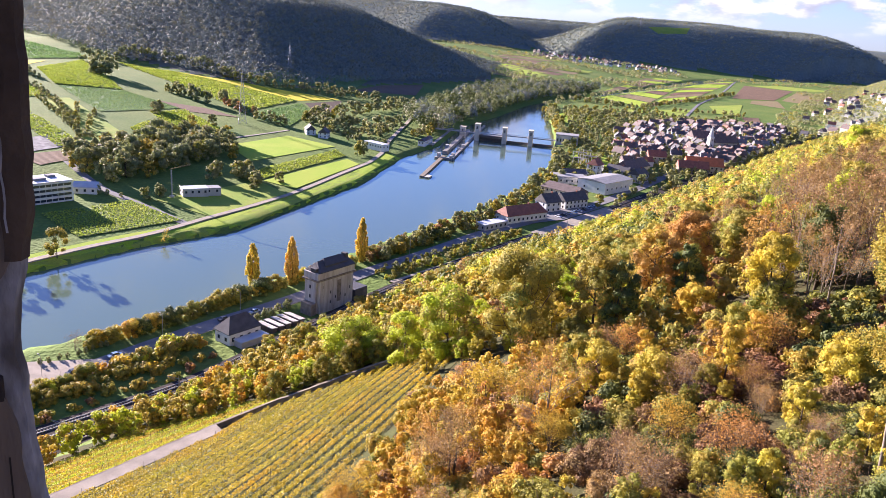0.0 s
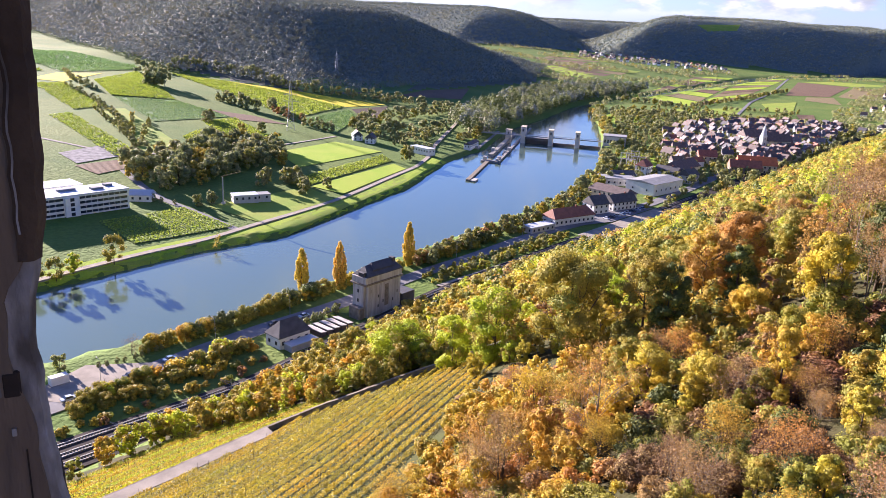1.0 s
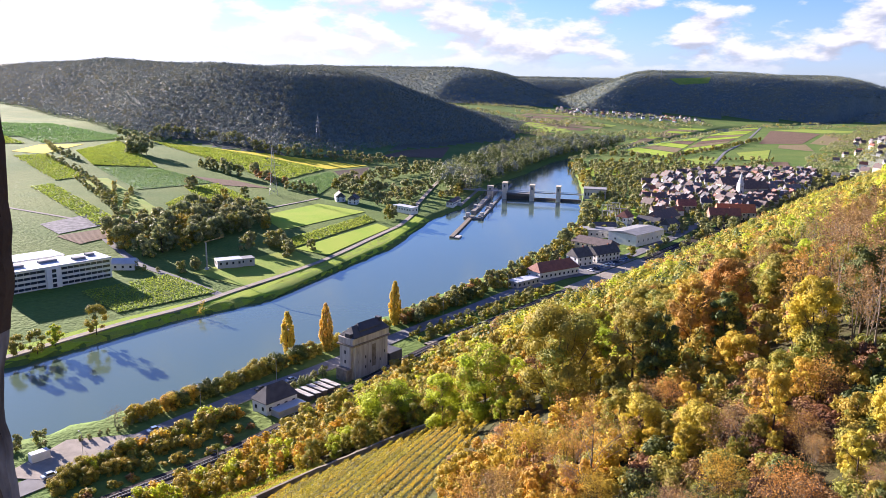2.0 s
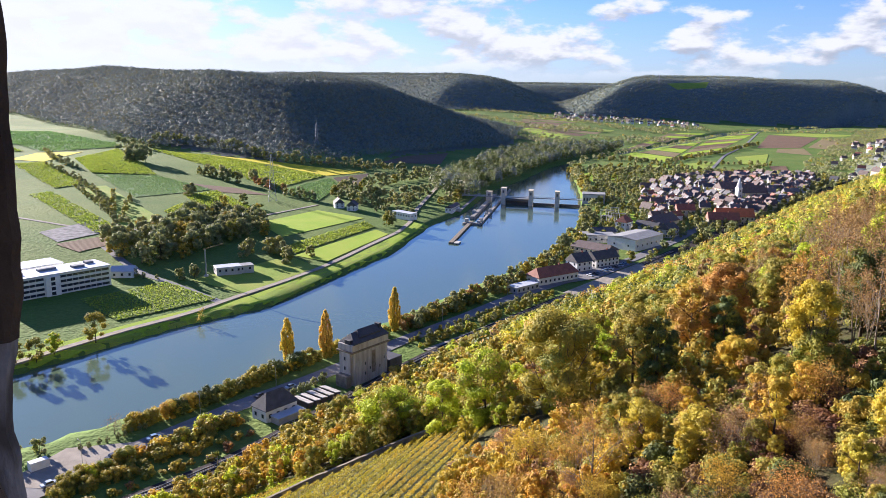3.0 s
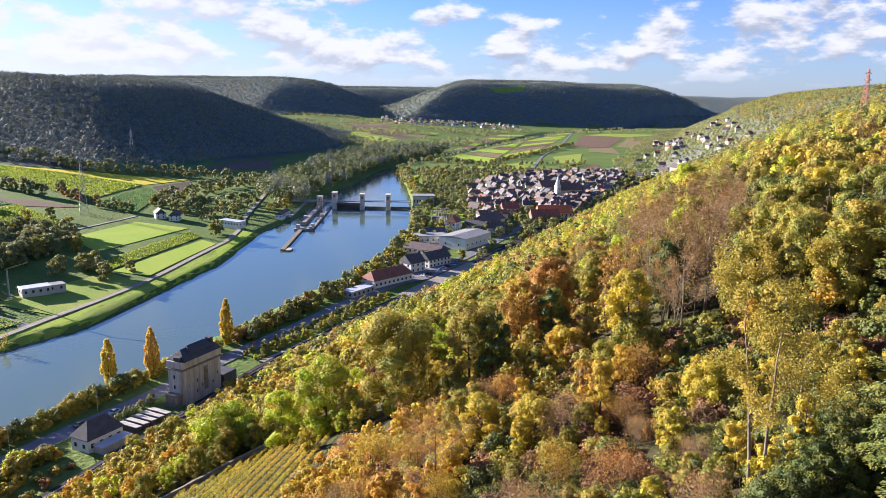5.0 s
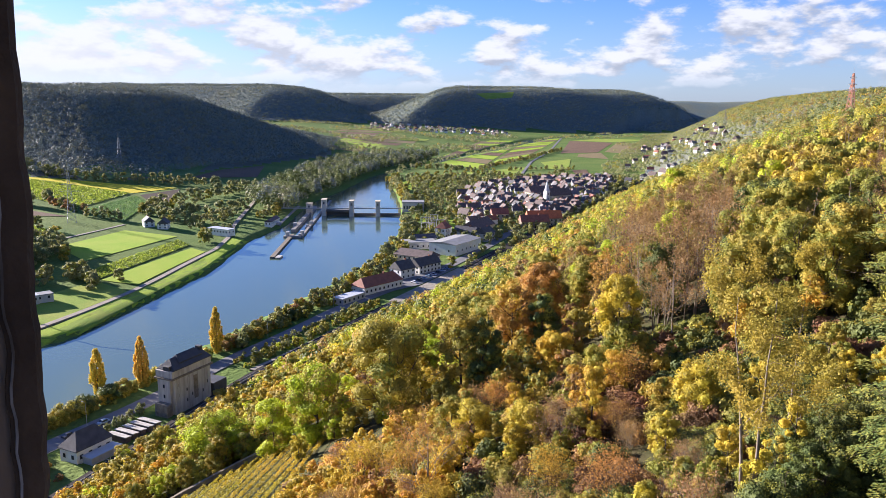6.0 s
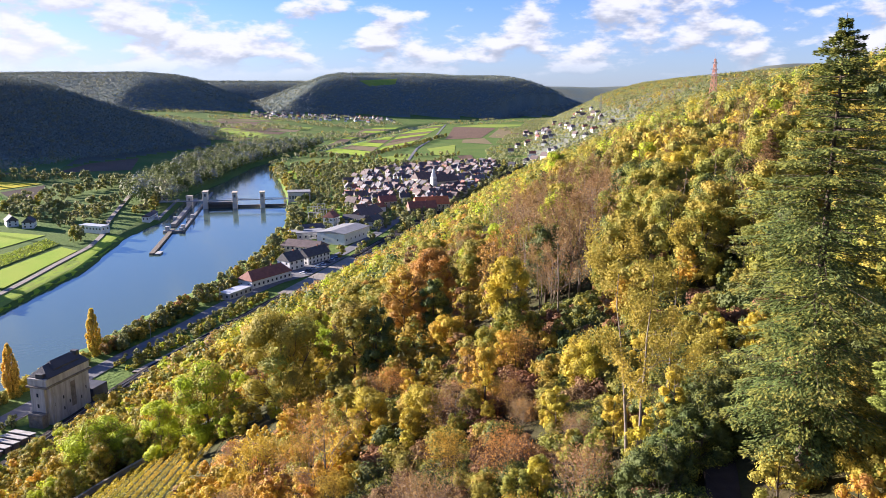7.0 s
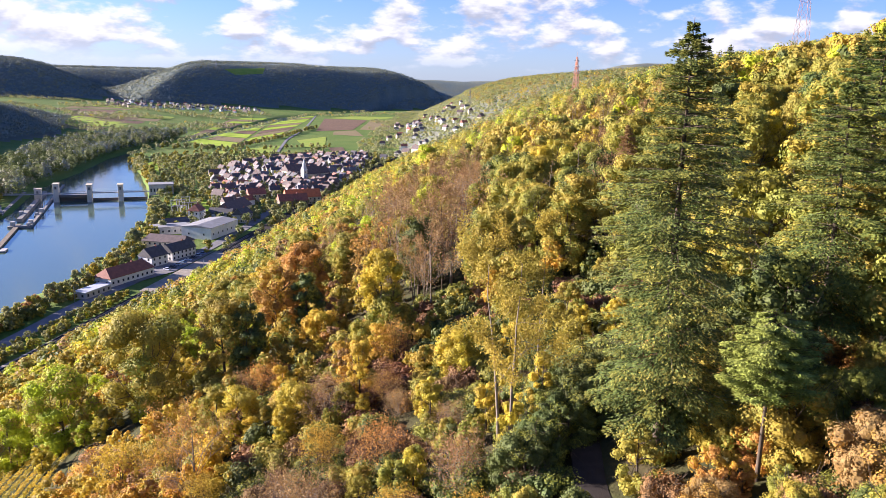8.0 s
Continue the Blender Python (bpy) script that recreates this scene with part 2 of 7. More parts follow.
LEAF = {
    "yellow": leaf_mat("yellow", (0.56, 0.41, 0.035), (0.45, 0.38, 0.04)),
    "gold": leaf_mat("gold", (0.54, 0.325, 0.032), (0.45, 0.32, 0.037)),
    "orange": leaf_mat("orange", (0.48, 0.235, 0.05), (0.40, 0.245, 0.052)),
    "russet": leaf_mat("russet", (0.33, 0.19, 0.07), (0.25, 0.16, 0.06)),
    "rust": leaf_mat("rust", (0.20, 0.10, 0.043), (0.155, 0.088, 0.037)),
    "green": leaf_mat("green", (0.20, 0.225, 0.035), (0.275, 0.255, 0.04)),
    "lime": leaf_mat("lime", (0.47, 0.51, 0.025), (0.39, 0.46, 0.03), 0.35),
    "olive": leaf_mat("olive", (0.40, 0.305, 0.042), (0.30, 0.26, 0.04)),
    "dark": leaf_mat("dark", (0.07, 0.10, 0.022), (0.11, 0.125, 0.027), 0.12),
    "fir": leaf_mat("fir", (0.085, 0.13, 0.03), (0.135, 0.165, 0.035), 0.08, 0.6),
    "firtip": leaf_mat("firtip", (0.165, 0.195, 0.035), (0.25, 0.235, 0.04), 0.15, 0.5),
    "pine": leaf_mat("pine", (0.20, 0.26, 0.05), (0.28, 0.31, 0.06), 0.15, 0.6),
    # dark leaves paled to stand for haze at middle distance
    "hazedark": leaf_mat("hazedark", (0.19, 0.225, 0.085), (0.24, 0.255, 0.095), 0.3),
    "bank": leaf_mat("bank", (0.31, 0.295, 0.11), (0.25, 0.265, 0.10), 0.3),
    # hill leaves: haze is put into these three pale, greyed colours
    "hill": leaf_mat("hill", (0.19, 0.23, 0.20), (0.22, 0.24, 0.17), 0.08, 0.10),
    "hazefir": leaf_mat("hazefir", (0.14, 0.175, 0.16), (0.16, 0.19, 0.165), 0.08, 0.10),
    "hazeolive": leaf_mat("hazeolive", (0.25, 0.235, 0.12), (0.22, 0.225, 0.13), 0.08, 0.12),
}
LEAF["vine"] = leaf_mat("vine", (0.55, 0.40, 0.035), (0.42, 0.36, 0.04), 0.25)
LEAF["poplar"] = leaf_mat("poplar", (0.70, 0.50, 0.065), (0.62, 0.45, 0.07), 0.5)
LEAF["crop"] = leaf_mat("crop", (0.36, 0.42, 0.05), (0.27, 0.36, 0.045), 0.3)
LEAF["crop_blue"] = leaf_mat("crop_blue", (0.16, 0.28, 0.09), (0.20, 0.31, 0.09), 0.3)


def along_grain(m, squeeze):
    """Draws the material's noise out along the upright grain."""
    nd, lk = m.node_tree.nodes, m.node_tree.links
    geo = nd.new("ShaderNodeNewGeometry")
    mp = nd.new("ShaderNodeMapping")
    mp.inputs["Scale"].default_value = (1, 1, squeeze)
    lk.new(geo.outputs["Position"], mp.inputs["Vector"])
    for n in nd:
        if n.bl_idname == "ShaderNodeTexNoise":
            lk.new(mp.outputs[0], n.inputs["Vector"])


M_STAINED = mat("stained_concrete", (0.52, 0.49, 0.44), 0.9, 0.5, 0.55, 0.2, second=(0.34, 0.315, 0.285), fine=6)
along_grain(M_STAINED, 0.12)


def rows_mat(name, colour, gap, turn, spacing, depth=0.5):
    """Crop or vines in rows: stripes of two tones across the field, broken by noise, with bump."""
    m = mat(name, colour, 0.9, 0.7, 0.06, 0, second=tuple(c * 0.8 for c in colour), fine=14)
    nd, lk = m.node_tree.nodes, m.node_tree.links
    geo = nd.new("ShaderNodeNewGeometry")
    mp = nd.new("ShaderNodeMapping")
    mp.inputs["Rotation"].default_value[2] = radians(turn)
    lk.new(geo.outputs["Position"], mp.inputs["Vector"])
    wv = nd.new("ShaderNodeTexWave")
    wv.inputs["Scale"].default_value = 0.314 / spacing
    wv.inputs["Distortion"].default_value, wv.inputs["Detail"].default_value, wv.inputs["Detail Scale"].default_value = 2.5, 3, 3
    lk.new(mp.outputs[0], wv.inputs["Vector"])
    b = nd["Principled BSDF"]
    old = b.inputs["Base Color"].links[0].from_socket
    mx = nd.new("ShaderNodeMix")
    mx.data_type = "RGBA"
    mx.inputs[6].default_value = (*gap, 1)
    rg = nd.new("ShaderNodeMapRange")
    rg.inputs[1].default_value, rg.inputs[2].default_value = 0.1, 0.1 + depth
    lk.new(wv.outputs[1], rg.inputs[0])
    lk.new(rg.outputs[0], mx.inputs[0])
    lk.new(old, mx.inputs[7])
    lk.new(mx.outputs[2], b.inputs["Base Color"])
    bp = nd.new("ShaderNodeBump")
    bp.inputs["Strength"].default_value, bp.inputs["Distance"].default_value = 0.2, spacing * 0.2
    lk.new(wv.outputs[1], bp.inputs["Height"])
    lk.new(bp.outputs[0], b.inputs["Normal"])
    return m


M_LAWN = mat("bright_grass", (0.25, 0.37, 0.03), 0.95, 0.45, 0.05, 0.3, second=(0.31, 0.39, 0.045), fine=25)
M_RAPE = mat("yellow_mustard", (0.62, 0.50, 0.02), 0.9, 0.2, 0.08, 0.3, second=(0.52, 0.45, 0.03), fine=20)
M_PLOUGH = rows_mat("ploughed_earth", (0.19, 0.125, 0.08), (0.13, 0.085, 0.055), 20, 2.5)
M_VINEFIELD = rows_mat("vine_rows", (0.20, 0.26, 0.05), (0.10, 0.14, 0.035), 30, 2.6)
M_VINEFIELD2 = rows_mat("vine_rows_light", (0.21, 0.26, 0.055), (0.09, 0.125, 0.032), -35, 2.4)
M_TEAL = rows_mat("crop_bluegreen", (0.16, 0.26, 0.085), (0.11, 0.19, 0.065), 75, 5.0)
M_DARKFIELD = mat("dark_field", (0.075, 0.055, 0.04), 0.95, 0.2, 0.05, 0.3)
M_STUBBLE = rows_mat("stubble", (0.25, 0.20, 0.10), (0.19, 0.15, 0.08), 70, 4.0)
WATER = bpy.data.materials.new("river_water")
WATER.use_nodes = True
wb = WATER.node_tree.nodes["Principled BSDF"]
wb.inputs["Base Color"].default_value, wb.inputs["Roughness"].default_value = (0.085, 0.125, 0.085, 1), 0.10
wb.inputs["Specular IOR Level"].default_value = 0.60
wnz = WATER.node_tree.nodes.new("ShaderNodeTexNoise")
wnz.inputs["Scale"].default_value, wnz.inputs["Detail"].default_value = 0.35, 4
wgeo = WATER.node_tree.nodes.new("ShaderNodeNewGeometry")
wbp = WATER.node_tree.nodes.new("ShaderNodeBump")
wbp.inputs["Strength"].default_value, wbp.inputs["Distance"].default_value = 0.12, 0.3
WATER.node_tree.links.new(wgeo.outputs["Position"], wnz.inputs["Vector"])
WATER.node_tree.links.new(wnz.outputs[0], wbp.inputs["Height"])
WATER.node_tree.links.new(wbp.outputs[0], wb.inputs["Normal"])


# ---- building blocks ----
def mesh_of(name, verts, faces, materials, index=None, shade=False):
    me = bpy.data.meshes.new(name)
    me.from_pydata([tuple(map(float, v)) for v in verts], [], [tuple(map(int, q)) for q in faces])
    for m in materials:
        me.materials.append(m)
    if index is not None:
        me.polygons.foreach_set("material_index", np.asarray(index, dtype=np.int32))
    if shade:
        me.polygons.foreach_set("use_smooth", np.ones(len(me.polygons), dtype=bool))
    me.update()
    return me


def part(name, bm, material, parent, label=""):
    """Links a bmesh, or a finished mesh, as one mesh object under a thing or a part."""
    if isinstance(bm, bpy.types.Mesh):
        me = bm
    else:
        me = bpy.data.meshes.new(name)
        bm.to_mesh(me)
        bm.free()
        me.materials.append(material)
    ob = new(name, me)
    ob.parent = parent
    return tagged(ob, label)


def thing(name, m, label, category, group="", kind=""):
    ob = new(name)
    ob.empty_display_size = 0.5
    ob.matrix_world = m
    return tagged(ob, label, category, group, kind)


def add_box(bm, x0, x1, y0, y1, z0, z1, bevel=0.0):
    q = bmesh.ops.create_cube(bm, size=1.0)
    for v in q["verts"]:
        v.co = Vector((x0 + (v.co.x + 0.5) * (x1 - x0), y0 + (v.co.y + 0.5) * (y1 - y0), z0 + (v.co.z + 0.5) * (z1 - z0)))
    if bevel:
        bmesh.ops.bevel(bm, geom=list({e for v in q["verts"] for e in v.link_edges}), offset=bevel, segments=1, affect="EDGES")
    return bm


def box(x0, x1, y0, y1, z0, z1, bevel=0.0):
    return add_box(bmesh.new(), x0, x1, y0, y1, z0, z1, bevel)


def gable(x0, x1, y0, y1, z0, rise, over=0.4, thick=0.25, hip=0.0):
    """A pitched roof over a rectangle, its ridge along x; hip draws the ridge in at both ends."""
    bm = bmesh.new()
    ym = (y0 + y1) / 2
    x0, x1, y0, y1 = x0 - over, x1 + over, y0 - over, y1 + over
    low = [bm.verts.new(c) for c in ((x0, y0, z0), (x1, y0, z0), (x1, y1, z0), (x0, y1, z0))]
    up = [bm.verts.new((c.co.x, c.co.y, z0 + thick)) for c in low]
    r0, r1 = bm.verts.new((x0 + hip, ym, z0 + rise)), bm.verts.new((x1 - hip, ym, z0 + rise))
    bm.faces.new(low[::-1])
    for i in range(4):
        bm.faces.new((low[i], low[(i + 1) % 4], up[(i + 1) % 4], up[i]))
    bm.faces.new((up[0], up[1], r1, r0))
    bm.faces.new((up[2], up[3], r0, r1))
    bm.faces.new((up[3], up[0], r0))
    bm.faces.new((up[1], up[2], r1))
    return bm


def ribbon(name, pts, width, material, lift, label, category, kind="structure", step=6.0, level=None):
    """A strip along a plan polyline that lies on the ground."""
    rows = []
    for (ax, ay), (bx, by) in zip(pts[:-1], pts[1:]):
        n = max(1, int(math.hypot(bx - ax, by - ay) / step))
        rows += [(ax + (bx - ax) * i / n, ay + (by - ay) * i / n) for i in range(n)]
    rows.append(pts[-1])
    rows = np.array(rows, float)
    for _ in range(3):
        rows[1:-1] = (rows[:-2] + 2 * rows[1:-1] + rows[2:]) / 4
    t = np.gradient(rows, axis=0)
    t /= np.linalg.norm(t, axis=1)[:, None]
    nrm = np.stack([t[:, 1], -t[:, 0]], 1)
    cols = 5
    vs, fs = [], []
    offs = [(-0.5 + j / (cols - 1)) * width for j in range(cols)]
    zz = [lie(rows[:, 0] + nrm[:, 0] * o, rows[:, 1] + nrm[:, 1] * o) for o in offs]
    top = np.max(zz, axis=0) if level is None else np.full(len(rows), level)
    for i in range(len(rows)):
        for j, o in enumerate(offs):
            p = rows[i] + nrm[i] * o
            vs.append((p[0], p[1], (top[i] if width < 12 or level is not None else zz[j][i]) + lift))
    for i in range(len(rows) - 1):
        for j in range(cols - 1):
            k = i * cols + j
            fs.append((k, k + 1, k + cols + 1, k + cols))
    # the strip's edges go down into the ground
    for edge in (0, cols - 1):
        base = len(vs)
        for i in range(len(rows)):
            v = vs[i * cols + edge]
            vs.append((v[0], v[1], v[2] - (1.2 if level is None else 4.0)))
        for i in range(len(rows) - 1):
            q = (i * cols + edge, (i + 1) * cols + edge, base + i + 1, base + i)
            fs.append(q if edge else q[::-1])
    ob = new(name, mesh_of(name, vs, fs, [material]))
    return tagged(ob, label, category, "", kind)


def drape(name, corners, material, lift, label, category="field", n=14, kind="structure"):
    """A four-cornered patch of land that follows the ground."""
    c = [np.array(p, float) for p in corners]
    vs, fs = [], []
    for i in range(n + 1):
        for j in range(n + 1):
            u, v = i / n, j / n
            p = c[0] * (1 - u) * (1 - v) + c[1] * u * (1 - v) + c[2] * u * v + c[3] * (1 - u) * v
            vs.append(p)
    vs = np.array(vs)
    z = lie(vs[:, 0], vs[:, 1]) + lift
    vs = np.column_stack([vs, z])
    for i in range(n):
        for j in range(n):
            k = i * (n + 1) + j
            fs.append((k, k + n + 1, k + n + 2, k + 1))
    ob = new(name, mesh_of(name, vs, fs, [material]))
    return tagged(ob, label, category, "", kind)


# ---- ground ----
def build_ground():
    rad, ang = np.concatenate([[0], GRID_R]), np.radians(GRID_A)
    rr, aa = np.meshgrid(rad[1:], ang, indexing="ij")
    x, y = rr * np.sin(aa), rr * np.cos(aa)
    z = height(x, y)
    na = len(ang)
    vs = np.column_stack([x.ravel(), y.ravel(), z.ravel()])
    vs = np.vstack([vs, [[0, 0, float(height(0.0, 0.0))]]])
    i, j = np.meshgrid(np.arange(len(rad) - 2), np.arange(na), indexing="ij")
    k = (i * na + j).ravel()
    k2 = (i * na + (j + 1) % na).ravel()
    fs = np.column_stack([k, k + na, k2 + na, k2])
    cx, cy = vs[fs, 0].mean(1), vs[fs, 1].mean(1)
    s = line_side(cx, cy, FOOT)
    idx = np.where(s > 4, 1, 0)
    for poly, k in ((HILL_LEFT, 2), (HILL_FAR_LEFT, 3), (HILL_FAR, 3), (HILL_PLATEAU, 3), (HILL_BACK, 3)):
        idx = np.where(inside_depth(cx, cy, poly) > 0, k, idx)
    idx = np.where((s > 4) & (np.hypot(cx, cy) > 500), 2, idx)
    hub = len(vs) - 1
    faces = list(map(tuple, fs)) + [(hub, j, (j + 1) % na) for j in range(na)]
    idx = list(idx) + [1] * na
    ob = new("ground", mesh_of("ground", vs, faces, [M_GROUND, M_SLOPE, M_HAZEFLOOR, M_HAZEWOOD], idx, True))
    tagged(ob, "rolling river valley of meadows and steep wooded slopes", "ground", "", "structure")


build_ground()
wv = [(-1500, -800, 0), (3000, -800, 0), (3000, 4900, 0), (-1500, 4900, 0)]
tagged(new("water", mesh_of("water", wv, [(0, 1, 2, 3)], [WATER])), "calm blue river reflecting sky and banks", "river", "", "structure")


# ---- foliage ----
def leaf_quads(centres, normals, size, rng, flat=0.5, axis=None, slim=0.36):
    """Small two-faced leaves: one bent quad at each centre."""
    n = len(centres)
    a = rng.normal(size=(n, 3))
    nn = normals * flat + rng.normal(size=(n, 3)) * (1 - flat)
    nn /= np.linalg.norm(nn, axis=1)[:, None] + 1e-9
    u = np.cross(nn, a) if axis is None else axis + rng.normal(0, 0.3, (n, 3))
    u /= np.linalg.norm(u, axis=1)[:, None] + 1e-9
    v = np.cross(nn, u)
    sz = size * rng.uniform(0.6, 1.4, (n, 1))
    p = np.stack([centres - u * sz * 0.5, centres + v * sz * slim, centres + u * sz * 0.5, centres - v * sz * slim], 1)
    return p.reshape(-1, 3)


def quads_mesh(name, verts, material, kinds=None):
    """Loose four-cornered leaves as one mesh; with kinds, material is a list and kinds says which leaf wears which."""
    n = len(verts) // 4
    me = bpy.data.meshes.new(name)
    me.vertices.add(len(verts))
    me.vertices.foreach_set("co", verts.astype(np.float32).ravel())
    me.loops.add(len(verts))
    me.loops.foreach_set("vertex_index", np.arange(len(verts), dtype=np.int32))
    me.polygons.add(n)
    me.polygons.foreach_set("loop_start", np.arange(0, 4 * n, 4, dtype=np.int32))
    for m in (material if kinds is not None else [material]):
        me.materials.append(m)
    if kinds is not None:
        me.polygons.foreach_set("material_index", np.asarray(kinds, dtype=np.int32))
    me.update(calc_edges=True)
    return me


def crown_points(rng, n, lobes):
    """Leaf places on the outside of a heap of lobes: (x, y, z, rx, rz), and the lobe that each belongs to."""
    w = np.array([l[3] * l[3] for l in lobes])
    pick = rng.choice(len(lobes), n, p=w / w.sum())
    L = np.array(lobes)[pick]
    d = rng.normal(size=(n, 3))
    d[:, 2] = d[:, 2] * 0.9 + 0.40
    d /= np.linalg.norm(d, axis=1)[:, None]
    r = 1.14 - np.abs(rng.normal(0, 0.32, n))
    p = L[:, :3] + d * np.column_stack([L[:, 3], L[:, 3], L[:, 4]]) * r[:, None]
    return p, d, pick


def lobes_of(rng, h, base, rad, count, shape="round"):
    out = []
    for _ in range(count):
        k = rng.uniform(0, 1)
        z = base + (h - base) * k
        if shape == "round":
            wide = rad * (math.sin(math.pi * (0.18 + 0.74 * k)) ** 0.7)
        elif shape == "column":
            wide = rad * 0.95 * math.sin(math.pi * (0.12 + 0.83 * k ** 0.8))
        else:
            wide = rad * (1.05 - k)
        an, q = rng.uniform(0, 2 * math.pi), math.sqrt(rng.uniform(0.2, 1)) * 0.84
        r = rad * rng.uniform(0.19, 0.36) * ((1.05 - 0.45 * k) if shape == "column" else (34 / count) ** 0.2)
        tall = r * rng.uniform(0.75, 1.1)
        if shape == "column":  # slim upright boughs
            r, tall = r * 0.7, tall * 1.9
        out.append((math.cos(an) * wide * q, math.sin(an) * wide * q, min(z, h - tall * 0.8), r, tall))
    return out


def tube(vs, fs, a, b, ra, rb, seg=6):
    a, b = np.array(a, float), np.array(b, float)
    d = b - a
    d /= np.linalg.norm(d) + 1e-9
    u = np.cross(d, (0.3, 0.9, 0.1))
    u /= np.linalg.norm(u)
    v = np.cross(d, u)
    k = len(vs)
    for c, r in ((a, ra), (b, rb)):
        for i in range(seg):
            t = 2 * math.pi * i / seg
            vs.append(tuple(c + (u * math.cos(t) + v * math.sin(t)) * r))
    for i in range(seg):
        j = (i + 1) % seg
        fs.append((k + i, k + j, k + seg + j, k + seg + i))


def limbs(vs, fs, rng, a, d, length, r, depth, spread=0.6, up=0.25):
    """A crooked limb that forks."""
    a, d = np.array(a, float), np.array(d, float)
    p = a
    for i in range(2):
        q = p + d * length / 2
        tube(vs, fs, p, q, r * (1 - 0.25 * i), r * (0.75 - 0.25 * i), 4 if r > 0.05 else 3)
        p = q
        d = d + rng.normal(size=3) * 0.16 + np.array((0, 0, up * 0.3))
        d /= np.linalg.norm(d)
        if depth > 0:
            for _ in range(2 if i else 1):
                e = d + rng.normal(size=3) * spread + np.array((0, 0, up))
                e /= np.linalg.norm(e)
                limbs(vs, fs, rng, p, e, length * rng.uniform(0.55, 0.8), r * 0.55, depth - 1, spread, up)


def trunk_mesh(rng, h, r, crown_base, material, reach, depth=2, n=7):
    vs, fs = [], []
    p, d = np.array((0, 0, -0.6)), np.array((0, 0, 1.0))
    steps = 6
    for i in range(steps):
        q = p + (np.array((0, 0, 1.0)) + rng.normal(size=3) * np.array((0.06, 0.06, 0))) * (h * 0.9 + 0.6) / steps
        tube(vs, fs, p, q, r * (1.25 if i == 0 else 1) * (1 - i / steps * 0.85), r * (1 - (i + 1) / steps * 0.85), 7)
        p = q
    for i in range(n):
        k = rng.uniform(0, 1)
        z = crown_base * 0.8 + (h * 0.8 - crown_base * 0.8) * k
        an = rng.uniform(0, 2 * math.pi)
        e = np.array((math.cos(an), math.sin(an), 0.7))
        e /= np.linalg.norm(e)
        limbs(vs, fs, rng, (0, 0, z), e, reach * (0.75 - 0.3 * k), r * 0.38, depth)
    return mesh_of("trunk", vs, fs, [material], None, True)


TREES = {}


def tree(name, label, m, h, rad, colour, seed=0, base=0.3, leaves=1800, leaf=0.38, shape="round", lobes=22, bark=None, depth=2, group="", category="tree", trunk_r=None):
    """A tree with a tapered trunk, limbs and a crown of single leaves; the second of a kind shares the first one's meshes."""
    key = (h, rad, colour, seed, base, leaves, leaf, shape)
    if key in TREES:
        old = TREES[key]
        ob = copy_thing(old, m @ Matrix.Diagonal((*old.scale, 1)).inverted())
        ob.name = name
        if label:
            ob["label"] = label
        return ob
    rng = np.random.default_rng(seed * 7919 + int(h * 10) + leaves)
    ob = thing(name, m, label, category, group)
    part("trunk", trunk_mesh(rng, h, trunk_r or 0.03 * h * 0.5 + 0.05, h * base, bark or M_BARK, rad * 1.1, depth), None, ob)
    q, kinds = crown_quads(rng, h, rad, base, lobes, shape, leaves, leaf)
    part("crown", quads_mesh("crown", q, [LEAF[colour], LEAF[SECOND.get(colour, colour)]], kinds), None, ob)
    TREES[key] = ob
    return ob


# the colour that some boughs of a crown turn to
SECOND = {"yellow": "olive", "olive": "green", "lime": "olive", "orange": "gold", "gold": "yellow", "green": "olive", "russet": "orange", "rust": "russet", "dark": "green", "bank": "green", "hazedark": "bank", "hill": "hazeolive"}


def crown_quads(rng, h, rad, base, lobes, shape, leaves, leaf):
    """The leaves of a crown and, inside each lobe, an added closed body, standing for inner twigs and leaves, that
    keeps the light out.
    """
    lb = lobes_of(rng, h, h * base, rad, lobes, shape)
    p, d, pick = crown_points(rng, leaves, lb)
    other = rng.uniform(size=len(lb)) < 0.28
    core = lobe_cores(lb, rng, 0.66)
    kinds = np.concatenate([other[pick], np.zeros(len(core) // 4, bool)]).astype(np.int32)
    return np.vstack([leaf_quads(p, d, leaf, rng, 0.80), core]), kinds


GROVE = {}


def lobe_cores(lb, rng, k=0.66):
    """Closed, uneven bodies inside the lobes of a crown, as loose facets."""
    L = np.array(lb)
    n, seg = len(L), 6
    lat = np.radians((-48, -8, 34, 80))
    turn = rng.uniform(0, 6.28, n)
    ring = []
    for a_ in lat:
        t_ = turn[:, None] + np.arange(seg)[None] * (2 * math.pi / seg)
        r = L[:, 3, None] * k * math.cos(a_) * rng.uniform(0.85, 1.12, (n, seg))
        ring.append(np.stack([L[:, 0, None] + np.cos(t_) * r, L[:, 1, None] + np.sin(t_) * r, np.repeat((L[:, 2] + math.sin(a_) * L[:, 4] * k)[:, None], seg, 1)], 2))
    out = [np.stack([p, np.roll(p, -1, 1), np.roll(q, -1, 1), q], 2).reshape(-1, 3) for p, q in zip(ring[:-1], ring[1:])]
    return np.vstack(out)


